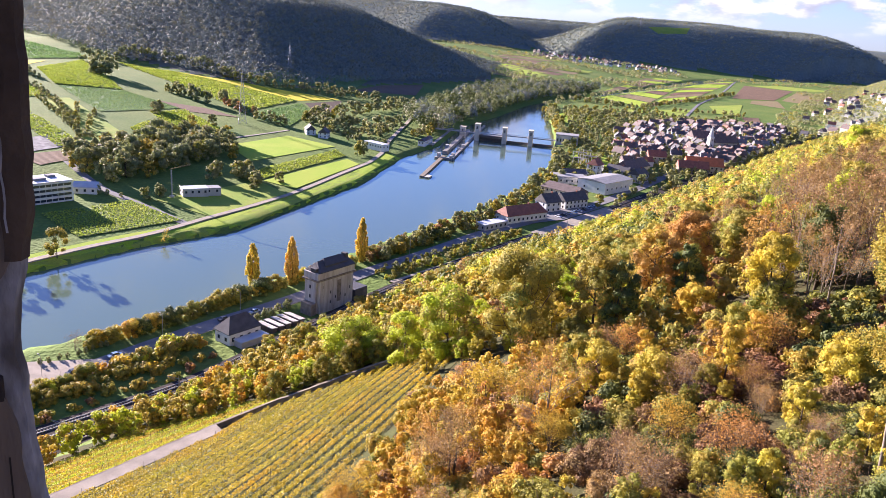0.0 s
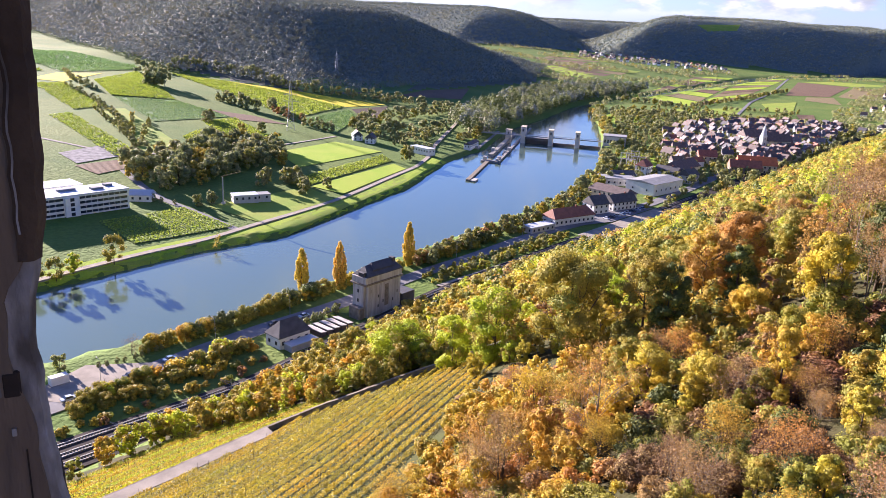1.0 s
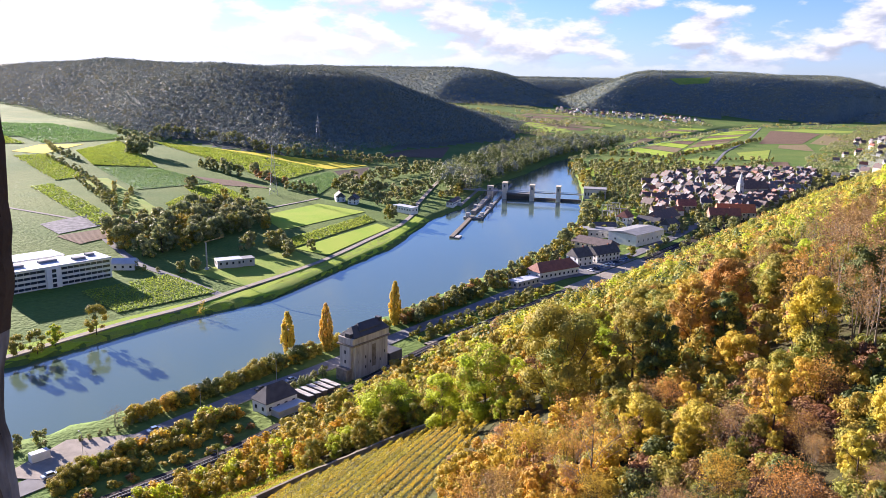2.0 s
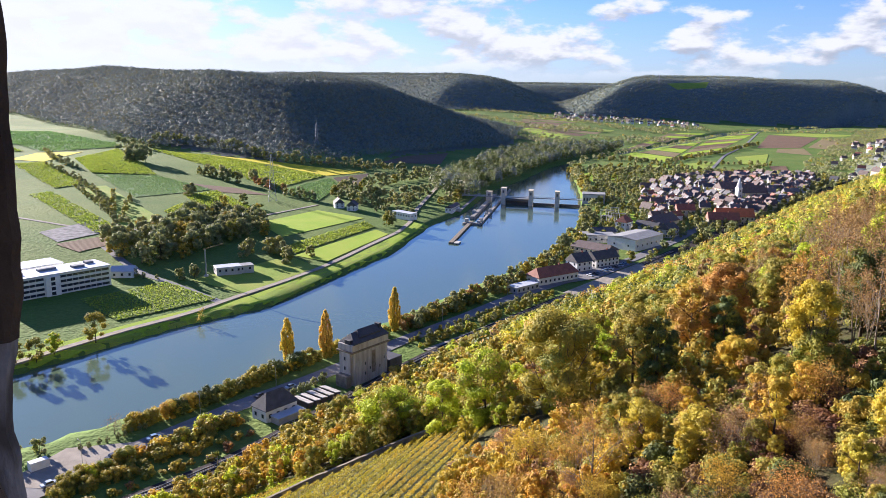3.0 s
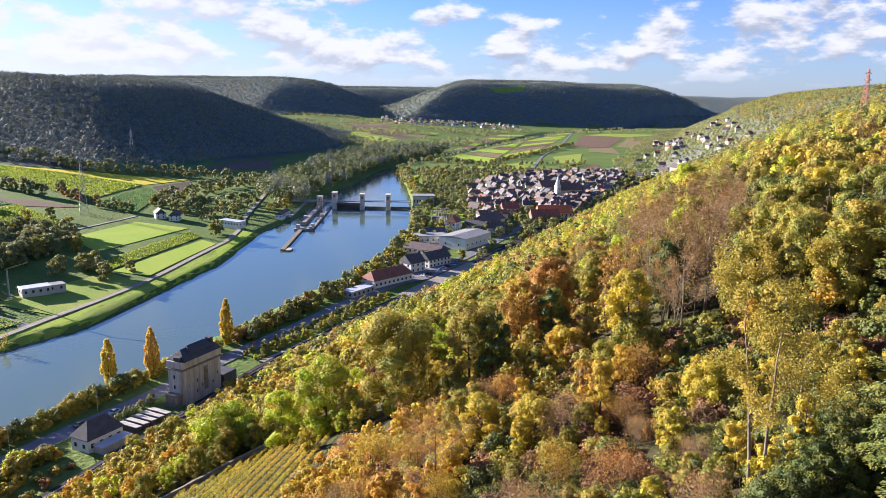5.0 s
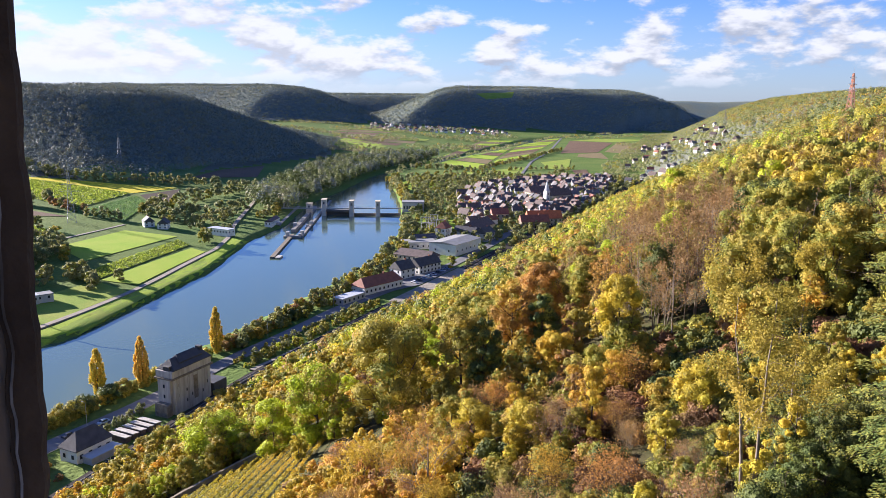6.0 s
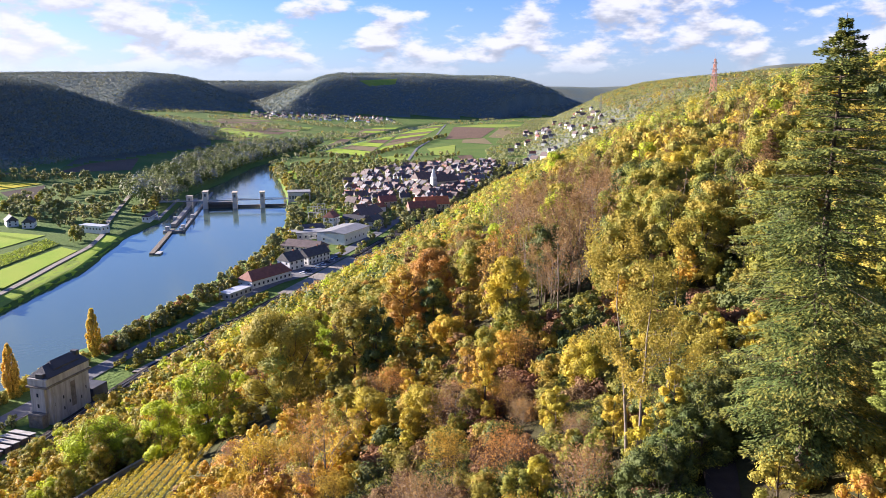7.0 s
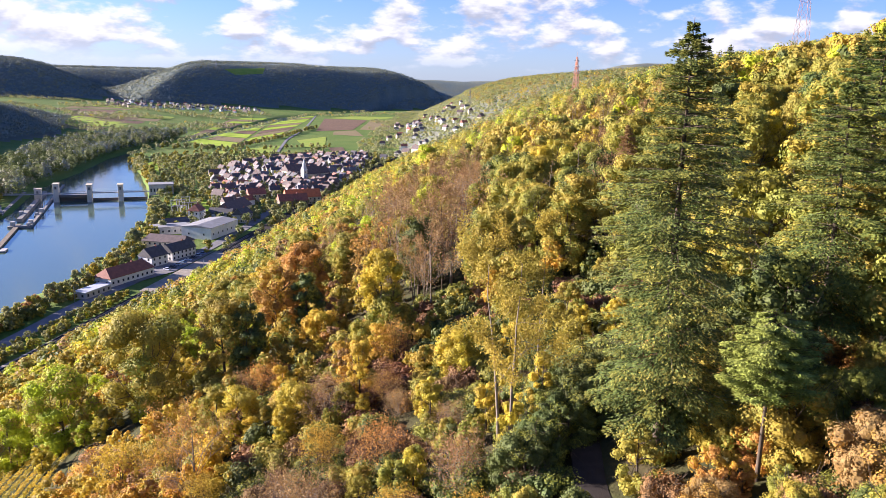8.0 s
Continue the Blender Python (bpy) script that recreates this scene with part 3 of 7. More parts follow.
def grove(spots, kinds, rng, size, coarse=0.0036):
    """Trees beyond those that stand alone: their crowns join one mass of foliage, with larger leaves the farther off they stand."""
    for x, y in spots:
        args = kinds[int(rng.integers(0, len(kinds)))][1]
        k = rng.uniform(*size)
        far_off = math.hypot(x, y)
        lf = max(args["leaf"] * k * 0.8, far_off * (coarse if far_off < 260 else coarse * 0.66))
        lb = [(a_, b_, c_, r_ * 1.15, v_ * 1.15) for a_, b_, c_, r_, v_ in lobes_of(rng, args["h"] * k, args["h"] * args["base"] * k, args["rad"] * k, 14)]
        area = sum(r_ * r_ for _, _, _, r_, _ in lb) * 6.3
        p, d, pick = crown_points(rng, max(30, int(area / (lf * lf * 0.36) * 0.8)), lb)
        q = leaf_quads(p, d, lf, rng, 0.80)
        shift = np.array((x, y, float(lie(x, y)) - 0.2))
        turned = np.repeat((rng.uniform(size=len(lb)) < 0.28)[pick], 4)
        GROVE.setdefault(args["colour"], []).append(np.vstack([q[~turned], lobe_cores(lb, rng)]) + shift)
        if turned.any():
            GROVE.setdefault(SECOND.get(args["colour"], args["colour"]), []).append(q[turned] + shift)


def join_grove(name, label, category):
    cols = [c for c in GROVE if GROVE[c]]
    v = [np.vstack(GROVE[c]) for c in cols]
    me = quads_mesh(name, np.vstack(v), LEAF[cols[0]])
    for c in cols[1:]:
        me.materials.append(LEAF[c])
    me.polygons.foreach_set("material_index", np.concatenate([np.full(len(q) // 4, i, dtype=np.int32) for i, q in enumerate(v)]))
    GROVE.clear()
    return tagged(new(name, me), label, category, "", "stuff")


def on(x, y, turn=0.0, dz=0.0, size=1.0):
    return pose(x, y, float(lie(x, y)) + dz, 0, 0, turn) @ Matrix.Diagonal((size, size, size, 1))


def woods(name, label, spots, colours, rng, tall=(9, 15), wide=(3.5, 5.5), leaves=26, leaf=2.6, category="wood", bump=0.42, lift=0.0):
    """Far woodland as one piece: every crown is a heap of loose leaf sprays."""
    per = {c: [] for c in colours}
    keys, wts = list(colours), np.array(list(colours.values()), float)
    wts /= wts.sum()
    x, y = spots[:, 0], spots[:, 1]
    z = height(x, y)
    patch = wave(x, y, 55, 4.0) * 0.5 + rng.normal(0, 0.6, len(x))
    order = np.argsort(np.argsort(patch)) / len(x)
    kinds = np.searchsorted(np.cumsum(wts), order, side="right").clip(0, len(keys) - 1)
    for c in range(len(keys)):
        sel = np.where(kinds == c)[0]
        if not len(sel):
            continue
        hgt, wid = rng.uniform(*tall, len(sel)), rng.uniform(*wide, len(sel))
        fir = rng.uniform(0, 1, len(sel)) < (0.9 if keys[c] == "fir" else 0.0)
        idx = np.repeat(np.arange(len(sel)), leaves)
        d = rng.normal(size=(len(idx), 3))
        d[:, 2] = np.abs(d[:, 2]) * 0.9 + rng.uniform(-0.7, 0.2, len(idx))
        d /= np.linalg.norm(d, axis=1)[:, None]
        rr = rng.uniform(0.7, 1.05, len(idx))
        k = rng.uniform(0.05, 1.0, len(idx))
        px = np.where(fir[idx], d[:, 0] * wid[idx] * 0.75 * (1.05 - k), d[:, 0] * wid[idx] * rr)
        py = np.where(fir[idx], d[:, 1] * wid[idx] * 0.75 * (1.05 - k), d[:, 1] * wid[idx] * rr)
        pz = np.where(fir[idx], hgt[idx] * 1.15 * k, hgt[idx] * (1 - bump + bump * d[:, 2] * rr))
        cen = np.column_stack([x[sel][idx] + px, y[sel][idx] + py, z[sel][idx] + pz])
        # lift turns the sprays upward, evening their light as haze would
        per[keys[c]].append(leaf_quads(cen, d * (1 - lift) + np.array((0, 0, lift)), leaf, rng, 0.88))
    vs, mi, mats = [], [], []
    for c in keys:
        if per[c]:
            v = np.vstack(per[c])
            vs.append(v)
            mi.append(np.full(len(v) // 4, len(mats), dtype=np.int32))
            mats.append(LEAF[c])
    me = quads_mesh(name, np.vstack(vs), mats[0])
    for m in mats[1:]:
        me.materials.append(m)
    me.polygons.foreach_set("material_index", np.concatenate(mi))
    return tagged(new(name, me), label, category, "", "stuff")


def scatter(rng, x0, x1, y0, y1, gap, keep):
    nx, ny = int((x1 - x0) / gap), int((y1 - y0) / gap)
    gx, gy = np.meshgrid(np.arange(nx), np.arange(ny))
    x = x0 + (gx.ravel() + rng.uniform(0, 1, nx * ny)) * gap
    y = y0 + (gy.ravel() + rng.uniform(0, 1, nx * ny)) * gap
    ok = keep(x, y)
    return np.column_stack([x[ok], y[ok]])


def in_sight(x, y, a0=-50, a1=60):
    az = np.degrees(np.arctan2(x, y))
    return (az > a0) & (az < a1)


def grown(name, label, m, trunk, crown, category, group):
    ob = thing(name, m, label, category, group)
    part("trunk", trunk, None, ob)
    part("crown", crown, None, ob)
    return ob


def fir(name, label, m, h, rad, seed, whorls=40, sprays=26, leaf=0.5, colour="fir", category="conifer", base=0.12, droop=0.28, full=1.0, tip="firtip", waist=0.75):
    """A conifer: a straight trunk, whorls of boughs in flat fans and sprays of needles along them, paler at the tips."""
    key = ("fir", h, rad, seed, whorls)
    if key in TREES:
        old = TREES[key]
        ob = copy_thing(old, m @ Matrix.Diagonal((*old.scale, 1)).inverted())
        ob.name = name
        return ob
    rng = np.random.default_rng(seed)
    vs, fs = [], []
    tube(vs, fs, (0, 0, -0.8), (0, 0, h * 0.55), 0.012 * h + 0.05, 0.006 * h + 0.03, 8)
    tube(vs, fs, (0, 0, h * 0.55), (0, 0, h * 0.985), 0.006 * h + 0.03, 0.015, 6)
    cen, nrm, axs, pale = [], [], [], []
    for i in range(whorls):
        k = max((i + rng.uniform(-0.3, 0.3)) / whorls, 0.0)
        z = h * (base + (0.985 - base) * k)
        reach = min(rad * 1.7 * (1 - k) ** waist, rad) * rng.uniform(0.72, 1.12) + 0.10
        count = 7
        for b in range(count):
            if rng.uniform() > full + 0.6 * max(k - 0.55, 0):
                continue
            an = 2 * math.pi * (b + rng.uniform(-0.35, 0.35)) / count + i * 0.7
            ln = reach * rng.uniform(0.55, 1.12)
            dr = droop * rng.uniform(0.5, 1.4) * (1 - 1.5 * k)
            rise = rng.uniform(-0.25, 0.25)
            tip_at = np.array((math.cos(an) * ln, math.sin(an) * ln, z + rise - ln * dr))
            if ln > 1.0:
                tube(vs, fs, (0, 0, z + rise), tip_at * np.array((0.85, 0.85, 1)) + np.array((0, 0, ln * dr * 0.15)), 0.04, 0.012, 3)
            n = max(6, int(sprays * (0.16 + 0.84 * (ln / rad))))
            t = rng.uniform(0.12, 1.0, n) ** 0.7
            side = rng.uniform(-1, 1, n) * ln * 0.28 * np.sin(np.clip(t, 0, 1) * 2.7)
            px = math.cos(an) * ln * t - math.sin(an) * side
            py = math.sin(an) * ln * t + math.cos(an) * side
            pz = z + rise - ln * dr * t ** 1.3 - np.abs(rng.normal(0, 0.16, n)) - np.abs(side) * 0.22
            cen.append(np.column_stack([px, py, pz]))
            nrm.append(np.tile((math.cos(an) * 0.35, math.sin(an) * 0.35, 0.85), (n, 1)))
            sg = np.sign(side)[:, None] * np.array((-math.sin(an), math.cos(an), 0)) * 0.7
            axs.append(np.array((math.cos(an), math.sin(an), -dr - 0.15)) + sg)
            pale.append((t + rng.normal(0, 0.2, n) + (0.25 if rng.uniform() < 0.3 else 0)) > 0.88)
    cen, nrm, axs, pale = np.vstack(cen), np.vstack(nrm), np.vstack(axs), np.concatenate(pale)
    q = leaf_quads(cen, nrm, leaf, rng, 0.80, axs, 0.22)
    ob = grown(name, label, m, mesh_of("trunk", vs, fs, [M_BARK], None, True), quads_mesh("crown", q, [LEAF[colour], LEAF[tip]], pale), category, "")
    TREES[key] = ob
    return ob


def spray_tree(name, label, m, h, reach, colour, seed, leaves, leaf, bark=None, depth=4, n=9, base=0.3, r=0.16, fork=1, category="tree", group=""):
    """An airy tree whose boughs show: leaves sit at the ends of the twigs."""
    key = ("spray", h, reach, colour, seed, leaves)
    if key in TREES:
        old = TREES[key]
        ob = copy_thing(old, m @ Matrix.Diagonal((*old.scale, 1)).inverted())
        ob.name = name
        return ob
    rng = np.random.default_rng(seed)
    vs, fs = [], []
    for f in range(fork):
        lean = rng.normal(size=3) * (0.05 if fork > 1 else 0.03)
        p = np.array((lean[0] * 2, lean[1] * 2, -0.6))
        steps = 7
        for i in range(steps):
            q = p + np.array((lean[0] + rng.normal(0, 0.04), lean[1] + rng.normal(0, 0.04), 1.0)) * (h * 0.9) / steps
            tube(vs, fs, p, q, r * (1 - i / steps * 0.9) + 0.01, r * (1 - (i + 1) / steps * 0.9) + 0.01, 7)
            if i / steps >= base - 0.12:
                for _ in range(max(1, n // 5)):
                    an = rng.uniform(0, 2 * math.pi)
                    e = np.array((math.cos(an), math.sin(an), rng.uniform(0.5, 1.3)))
                    limbs(vs, fs, rng, q, e / np.linalg.norm(e), reach * rng.uniform(0.5, 0.8) * (1.1 - 0.6 * i / steps), r * 0.34 * (1.1 - i / steps), depth, 0.5, 0.22)
            p = q
    pts = np.array(vs)
    high = pts[pts[:, 2] > h * base]
    pick = high[rng.integers(0, len(high), leaves)]
    cen = pick + rng.normal(0, 0.28, (leaves, 3))
    out = cen - np.array((0, 0, h * 0.5))
    out /= np.linalg.norm(out, axis=1)[:, None] + 1e-6
    ob = grown(name, label, m, mesh_of("trunk", vs, fs, [bark or M_BARK], None, True), quads_mesh("crown", leaf_quads(cen, out, leaf, rng, 0.3), LEAF[colour]), category, group)
    TREES[key] = ob
    return ob


def belt(spots, kinds, rng, size=(0.75, 1.25), label="", group="", name="tree", single=0, coarse=0.0036):
    """Trees of mixed kinds, one on every spot: the nearest stand alone, the rest join the grove."""
    spots = sorted(map(tuple, spots), key=lambda p: math.hypot(*p))
    grove(spots[single:], kinds, rng, size, coarse)
    for x, y in spots[:single]:
        k = kinds[int(rng.integers(0, len(kinds)))]
        lab, args = k
        tree(name, label or lab, on(x, y, rng.uniform(0, 360), -0.1, rng.uniform(*size)), group=group, **args)


def along(pts, gap, jitter, rng):
    out = []
    for (ax, ay), (bx, by) in zip(pts[:-1], pts[1:]):
        n = max(1, int(math.hypot(bx - ax, by - ay) / gap))
        out += [(ax + (bx - ax) * (i + 0.5) / n + rng.normal(0, jitter), ay + (by - ay) * (i + 0.5) / n + rng.normal(0, jitter)) for i in range(n)]
    return out


# ---- roads and railway ----
ROAD = [(-200, 40), (-138, 158), (-126, 190), (-110, 226), (-97, 249), (-72, 307), (-57, 336), (-36, 383), (-18, 412), (0, 440), (28, 490), (60, 560), (84, 620), (112, 700), (120, 860), (125, 905)]
ribbon("road", ROAD, 7.5, M_ASPHALT, 0.25, "grey asphalt riverside road", "road")
RAIL = [(-250, -100), (-120, 136), (-92, 182), (-58, 278), (-20, 357), (22, 440), (100, 600), (220, 850), (318, 1050)]
rail_bed = ribbon("rail_bed", RAIL, 15.0, M_SHADEBALLAST, 0.5, "ballast bed of the railway line, its shadow put into the colour", "railway", level=5.3)
ribbon("field_lane", [(-300, 130), (-219, 238), (-211, 262), (-204, 280), (-199, 294), (-191, 309), (-184, 326), (-178, 347), (-167, 385), (-158, 423), (-153, 459), (-147, 514), (-142, 552), (-144, 600), (-152, 650), (-165, 800), (-170, 880)], 3.6, M_GRAVEL, 0.55, "pale gravel lane along the river meadow", "lane")
ribbon("side_lane", [(-300, 420), (-262, 388), (-244, 374), (-215, 360), (-178, 340)], 4.5, M_ASPHALT, 0.22, "grey lane leading to the office block", "lane")
ribbon("hill_lane", [(-420, 470), (-330, 455), (-290, 490), (-262, 560), (-240, 640)], 3.0, M_GRAVEL, 0.25, "narrow farm lane between fields", "lane")
ribbon("town_road", [(120, 880), (140, 1010), (220, 1380), (300, 1650), (455, 2300)], 4.5, M_ASPHALT, 0.5, "grey straight country road across the plain", "road", step=25)
drape("bank_slope", [(-139, 142), (-100, 216), (-90, 200), (-122, 138)], M_GROUND, 0.25, "rough shaded grass between road and railway", "bank", 12)
drape("parking", [(-150, 158), (-147, 181), (-128, 190), (-134, 160)], M_GRAVEL, 0.30, "sunlit asphalt lay-by beside the river", "car park", 8)
drape("station_yard", [(-12, 392), (-1, 386), (38, 466), (31, 475)], M_GRAVEL, 1.15, "pale gravel goods yard beside the tracks", "yard", 8)
drape("forecourt", [(-22, 405), (6, 432), (30, 478), (-2, 462)], M_ASPHALT, 0.45, "dark asphalt forecourt between buildings", "yard", 8)


def rails():
    """Four steel rails on the ballast, laid over sleepers."""
    p = []
    for (ax, ay), (bx, by) in zip(RAIL[:-1], RAIL[1:]):
        n = max(1, int(math.hypot(bx - ax, by - ay) / 5))
        p += [(ax + (bx - ax) * i / n, ay + (by - ay) * i / n) for i in range(n)]
    p = np.array(p)
    for _ in range(3):
        p[1:-1] = (p[:-2] + 2 * p[1:-1] + p[2:]) / 4
    p = p[(p[:, 1] > 60) & (p[:, 1] < 520)]
    t = np.gradient(p, axis=0)
    t /= np.linalg.norm(t, axis=1)[:, None]
    nr = np.stack([t[:, 1], -t[:, 0]], 1)
    z = np.full(len(p), 5.8)
    for o in (-5.5, -4.05, -0.9, 0.55, 3.4, 4.85):
        vs, fs = [], []
        for i in range(len(p)):
            q = p[i] + nr[i] * o
            for dx, dz in ((-0.07, 0), (-0.05, 0.3), (0.05, 0.3), (0.07, 0)):
                vs.append((q[0] + nr[i][0] * dx, q[1] + nr[i][1] * dx, z[i] + dz))
        for i in range(len(p) - 1):
            for j in range(3):
                k = i * 4 + j
                fs.append((k, k + 4, k + 5, k + 1))
        part("rail", mesh_of("rail", vs, fs, [M_STEEL]), None, rail_bed, "worn grey steel rail")
    vs, fs = [], []
    for (ax, ay), (bx, by), za, ta in zip(p[:-1], p[1:], z, t):
        for i in range(7):
            cx, cy = ax + (bx - ax) * i / 7, ay + (by - ay) * i / 7
            for c in (-4.8, -0.2, 4.1):
                k = len(vs)
                for zz in (0.0, 0.16):
                    for a_, b_ in ((-0.13, -1.3), (0.13, -1.3), (0.13, 1.3), (-0.13, 1.3)):
                        vs.append((cx + ta[0] * a_ + ta[1] * (c + b_), cy + ta[1] * a_ - ta[0] * (c + b_), za + zz))
                fs += [(k + 4, k + 5, k + 6, k + 7), (k, k + 1, k + 5, k + 4), (k + 1, k + 2, k + 6, k + 5), (k + 2, k + 3, k + 7, k + 6), (k + 3, k, k + 4, k + 7)]
    tagged(part("sleepers", mesh_of("sleepers", vs, fs, [M_BROWNTILE]), None, rail_bed, "close-laid dark sleepers"), kind="stuff")


ribbon("siding", [(-62, 288), (-47, 315), (-30, 349), (-13, 382)], 4.2, M_GRAVEL, 0.75, "pale gravel siding between scrub", "track")
rails()

# ---- fields on the far bank ----
M_LAWN2 = mat("mown_grass", (0.20, 0.29, 0.04), 0.95, 0.5, 0.06, 0.4, second=(0.27, 0.31, 0.055), fine=25)
M_GRAVEL2 = mat("pale_rubble", (0.30, 0.29, 0.28), 0.95, 0.5, 0.3, 0.6, fine=8)
# label, ground, corners, and for leafy crops the leaf, the gap between rows and the size of a plant
FIELDS = [
    ("yellow strip of flowering mustard", M_RAPE, [(-496, 909), (-406, 877), (-269, 886), (-297, 822)]),
    ("green rows of vines below the mustard", M_VINEFIELD, [(-579, 926), (-490, 902), (-298, 818), (-306, 702)], "crop", 3.4, 1.5),
    ("light green vineyard under the tree clump", M_VINEFIELD2, [(-572, 761), (-607, 894), (-438, 706), (-490, 676)], "crop", 3.2, 1.4),
    ("blue-green crop in curved strips", M_TEAL, [(-483, 671), (-432, 702), (-355, 663), (-383, 583)], "crop_blue", 3.4, 0.9),
    ("yellow mustard field on the rise", M_RAPE, [(-615, 713), (-644, 791), (-615, 834), (-578, 718)]),
    ("blue-green pasture above the mustard", M_TEAL, [(-749, 871), (-653, 954), (-617, 912), (-648, 803)], "crop_blue", 4.5, 1.6),
    ("blue-green pasture under the wooded hill", M_TEAL, [(-930, 860), (-800, 1010), (-662, 950), (-760, 770)], "crop_blue", 5.0, 1.8),
    ("green pasture on the western rise", M_VINEFIELD, [(-900, 760), (-765, 860), (-660, 790), (-720, 690)], "crop", 4.5, 1.6),
    ("light green vineyard on the rise", M_VINEFIELD2, [(-589, 685), (-574, 714), (-455, 620), (-463, 586)], "crop", 2.8, 1.2),
    ("light vineyard on the slope", M_VINEFIELD2, [(-459, 549), (-453, 569), (-318, 464), (-326, 448)], "crop", 2.6, 1.1),
    ("grassy orchard slope", M_LAWN2, [(-450, 601), (-437, 621), (-316, 512), (-317, 467)]),
    ("light vineyard terrace", M_VINEFIELD2, [(-358, 619), (-348, 660), (-283, 597), (-290, 543)], "crop", 2.8, 1.2),
    ("lower light vineyard terrace", M_VINEFIELD2, [(-330, 539), (-339, 583), (-293, 541), (-298, 513)], "crop", 2.6, 1.1),
    ("pale rubble yard among the fields", M_GRAVEL2, [(-358, 434), (-352, 473), (-323, 452), (-331, 417)]),
    ("brown fallow strip on the rise", M_PLOUGH, [(-389, 684), (-341, 686), (-296, 664), (-341, 655)]),
    ("vivid green mown meadow", M_LAWN, [(-250, 539), (-230, 613), (-183, 595), (-213, 496)]),
    ("brown ploughed field", M_PLOUGH, [(-329, 412), (-304, 476), (-295, 450), (-305, 402)]),
    ("rows of vegetables beside the lane", M_VINEFIELD, [(-200, 466), (-178, 580), (-164, 561), (-186, 450)], "crop", 2.2, 0.95),
    ("leafy light green crop beside the office block", M_VINEFIELD, [(-246, 322), (-224, 364), (-185, 345), (-211, 300)], "crop", 2.0, 0.75),
    ("blue-green crop in fine rows", M_TEAL, [(-297, 706), (-288, 805), (-257, 752), (-245, 650)], "crop_blue", 3.0, 0.9),
    ("dark freshly tilled field", M_DARKFIELD, [(-286, 812), (-264, 878), (-243, 782), (-254, 757)]),
    ("shaded grey-green field under the wooded hill", M_TEAL, [(-406, 923), (-295, 1156), (-286, 1011), (-369, 878)]),
    ("reddish ploughed field under the wooded hill", M_PLOUGH, [(-283, 982), (-269, 1090), (-226, 1190), (-208, 1040)]),
    ("pale green pasture in the distance", M_LAWN, [(-189, 1640), (-161, 1900), (-56, 1780), (-133, 1540)]),
    ("stubble field in the distance", M_STUBBLE, [(-190, 1900), (-160, 2100), (-20, 2050), (-60, 1830)]),
    ("green riverside meadow", M_LAWN, [(-19, 970), (19, 1120), (64, 998), (10, 894)]),
    ("brown field beside the country road", M_PLOUGH, [(318, 1608), (448, 2141), (549, 2060), (406, 1644)]),
    ("green field beside the country road", M_LAWN2, [(234, 1359), (306, 1447), (258, 1232), (223, 1220)]),
    ("brown field at the edge of town", M_PLOUGH, [(257, 1204), (283, 1214), (248, 1014), (230, 1008)]),
    ("green field below the strips of the plain", M_LAWN2, [(62, 1128), (98, 1168), (188, 1248), (168, 1120)]),
    ("stubble field beside the brown one", M_STUBBLE, [(330, 1500), (352, 1590), (410, 1632), (380, 1450)]),
    ("pale stubble along the foot of the slope", M_STUBBLE, [(425, 1660), (558, 2050), (640, 1990), (470, 1600)]),
    ("green field at the end of the plain", M_LAWN2, [(460, 2165), (560, 2280), (720, 2240), (560, 2085)]),
    ("pale strip along the river trees", M_STUBBLE, [(40, 1400), (190, 2080), (212, 2080), (62, 1400)]),
    ("green lawn round the switchyard", M_LAWN, [(2, 590), (14, 700), (44, 690), (40, 604)]),
    ("mown grass along the river bank", M_LAWN2, [(-208, 262), (-170, 345), (-163, 343), (-202, 260)]),
    ("mown grass along the upper river bank", M_LAWN2, [(-167, 352), (-142, 520), (-135, 500), (-157, 352)]),
    ("mown grass between lane and lane", M_LAWN2, [(-214, 372), (-186, 445), (-160, 425), (-176, 358)]),
    ("mown grass beside the long lane", M_LAWN, [(-184, 448), (-160, 552), (-147, 540), (-160, 440)]),
]
for k in range(9):
    x0, y0 = -250 + 34 * (k % 5), 1560 + 105 * k
    FIELDS.append((("strip of pale stubble", "strip of bright green crop", "strip of brown tilled earth")[k % 3] + " beyond the river bend", (M_STUBBLE, M_LAWN2, M_PLOUGH)[k % 3], [(x0, y0), (x0 + 20, y0 + 85), (x0 + 165, y0 + 60), (x0 + 150, y0 - 20)]))
rf = np.random.default_rng(77)


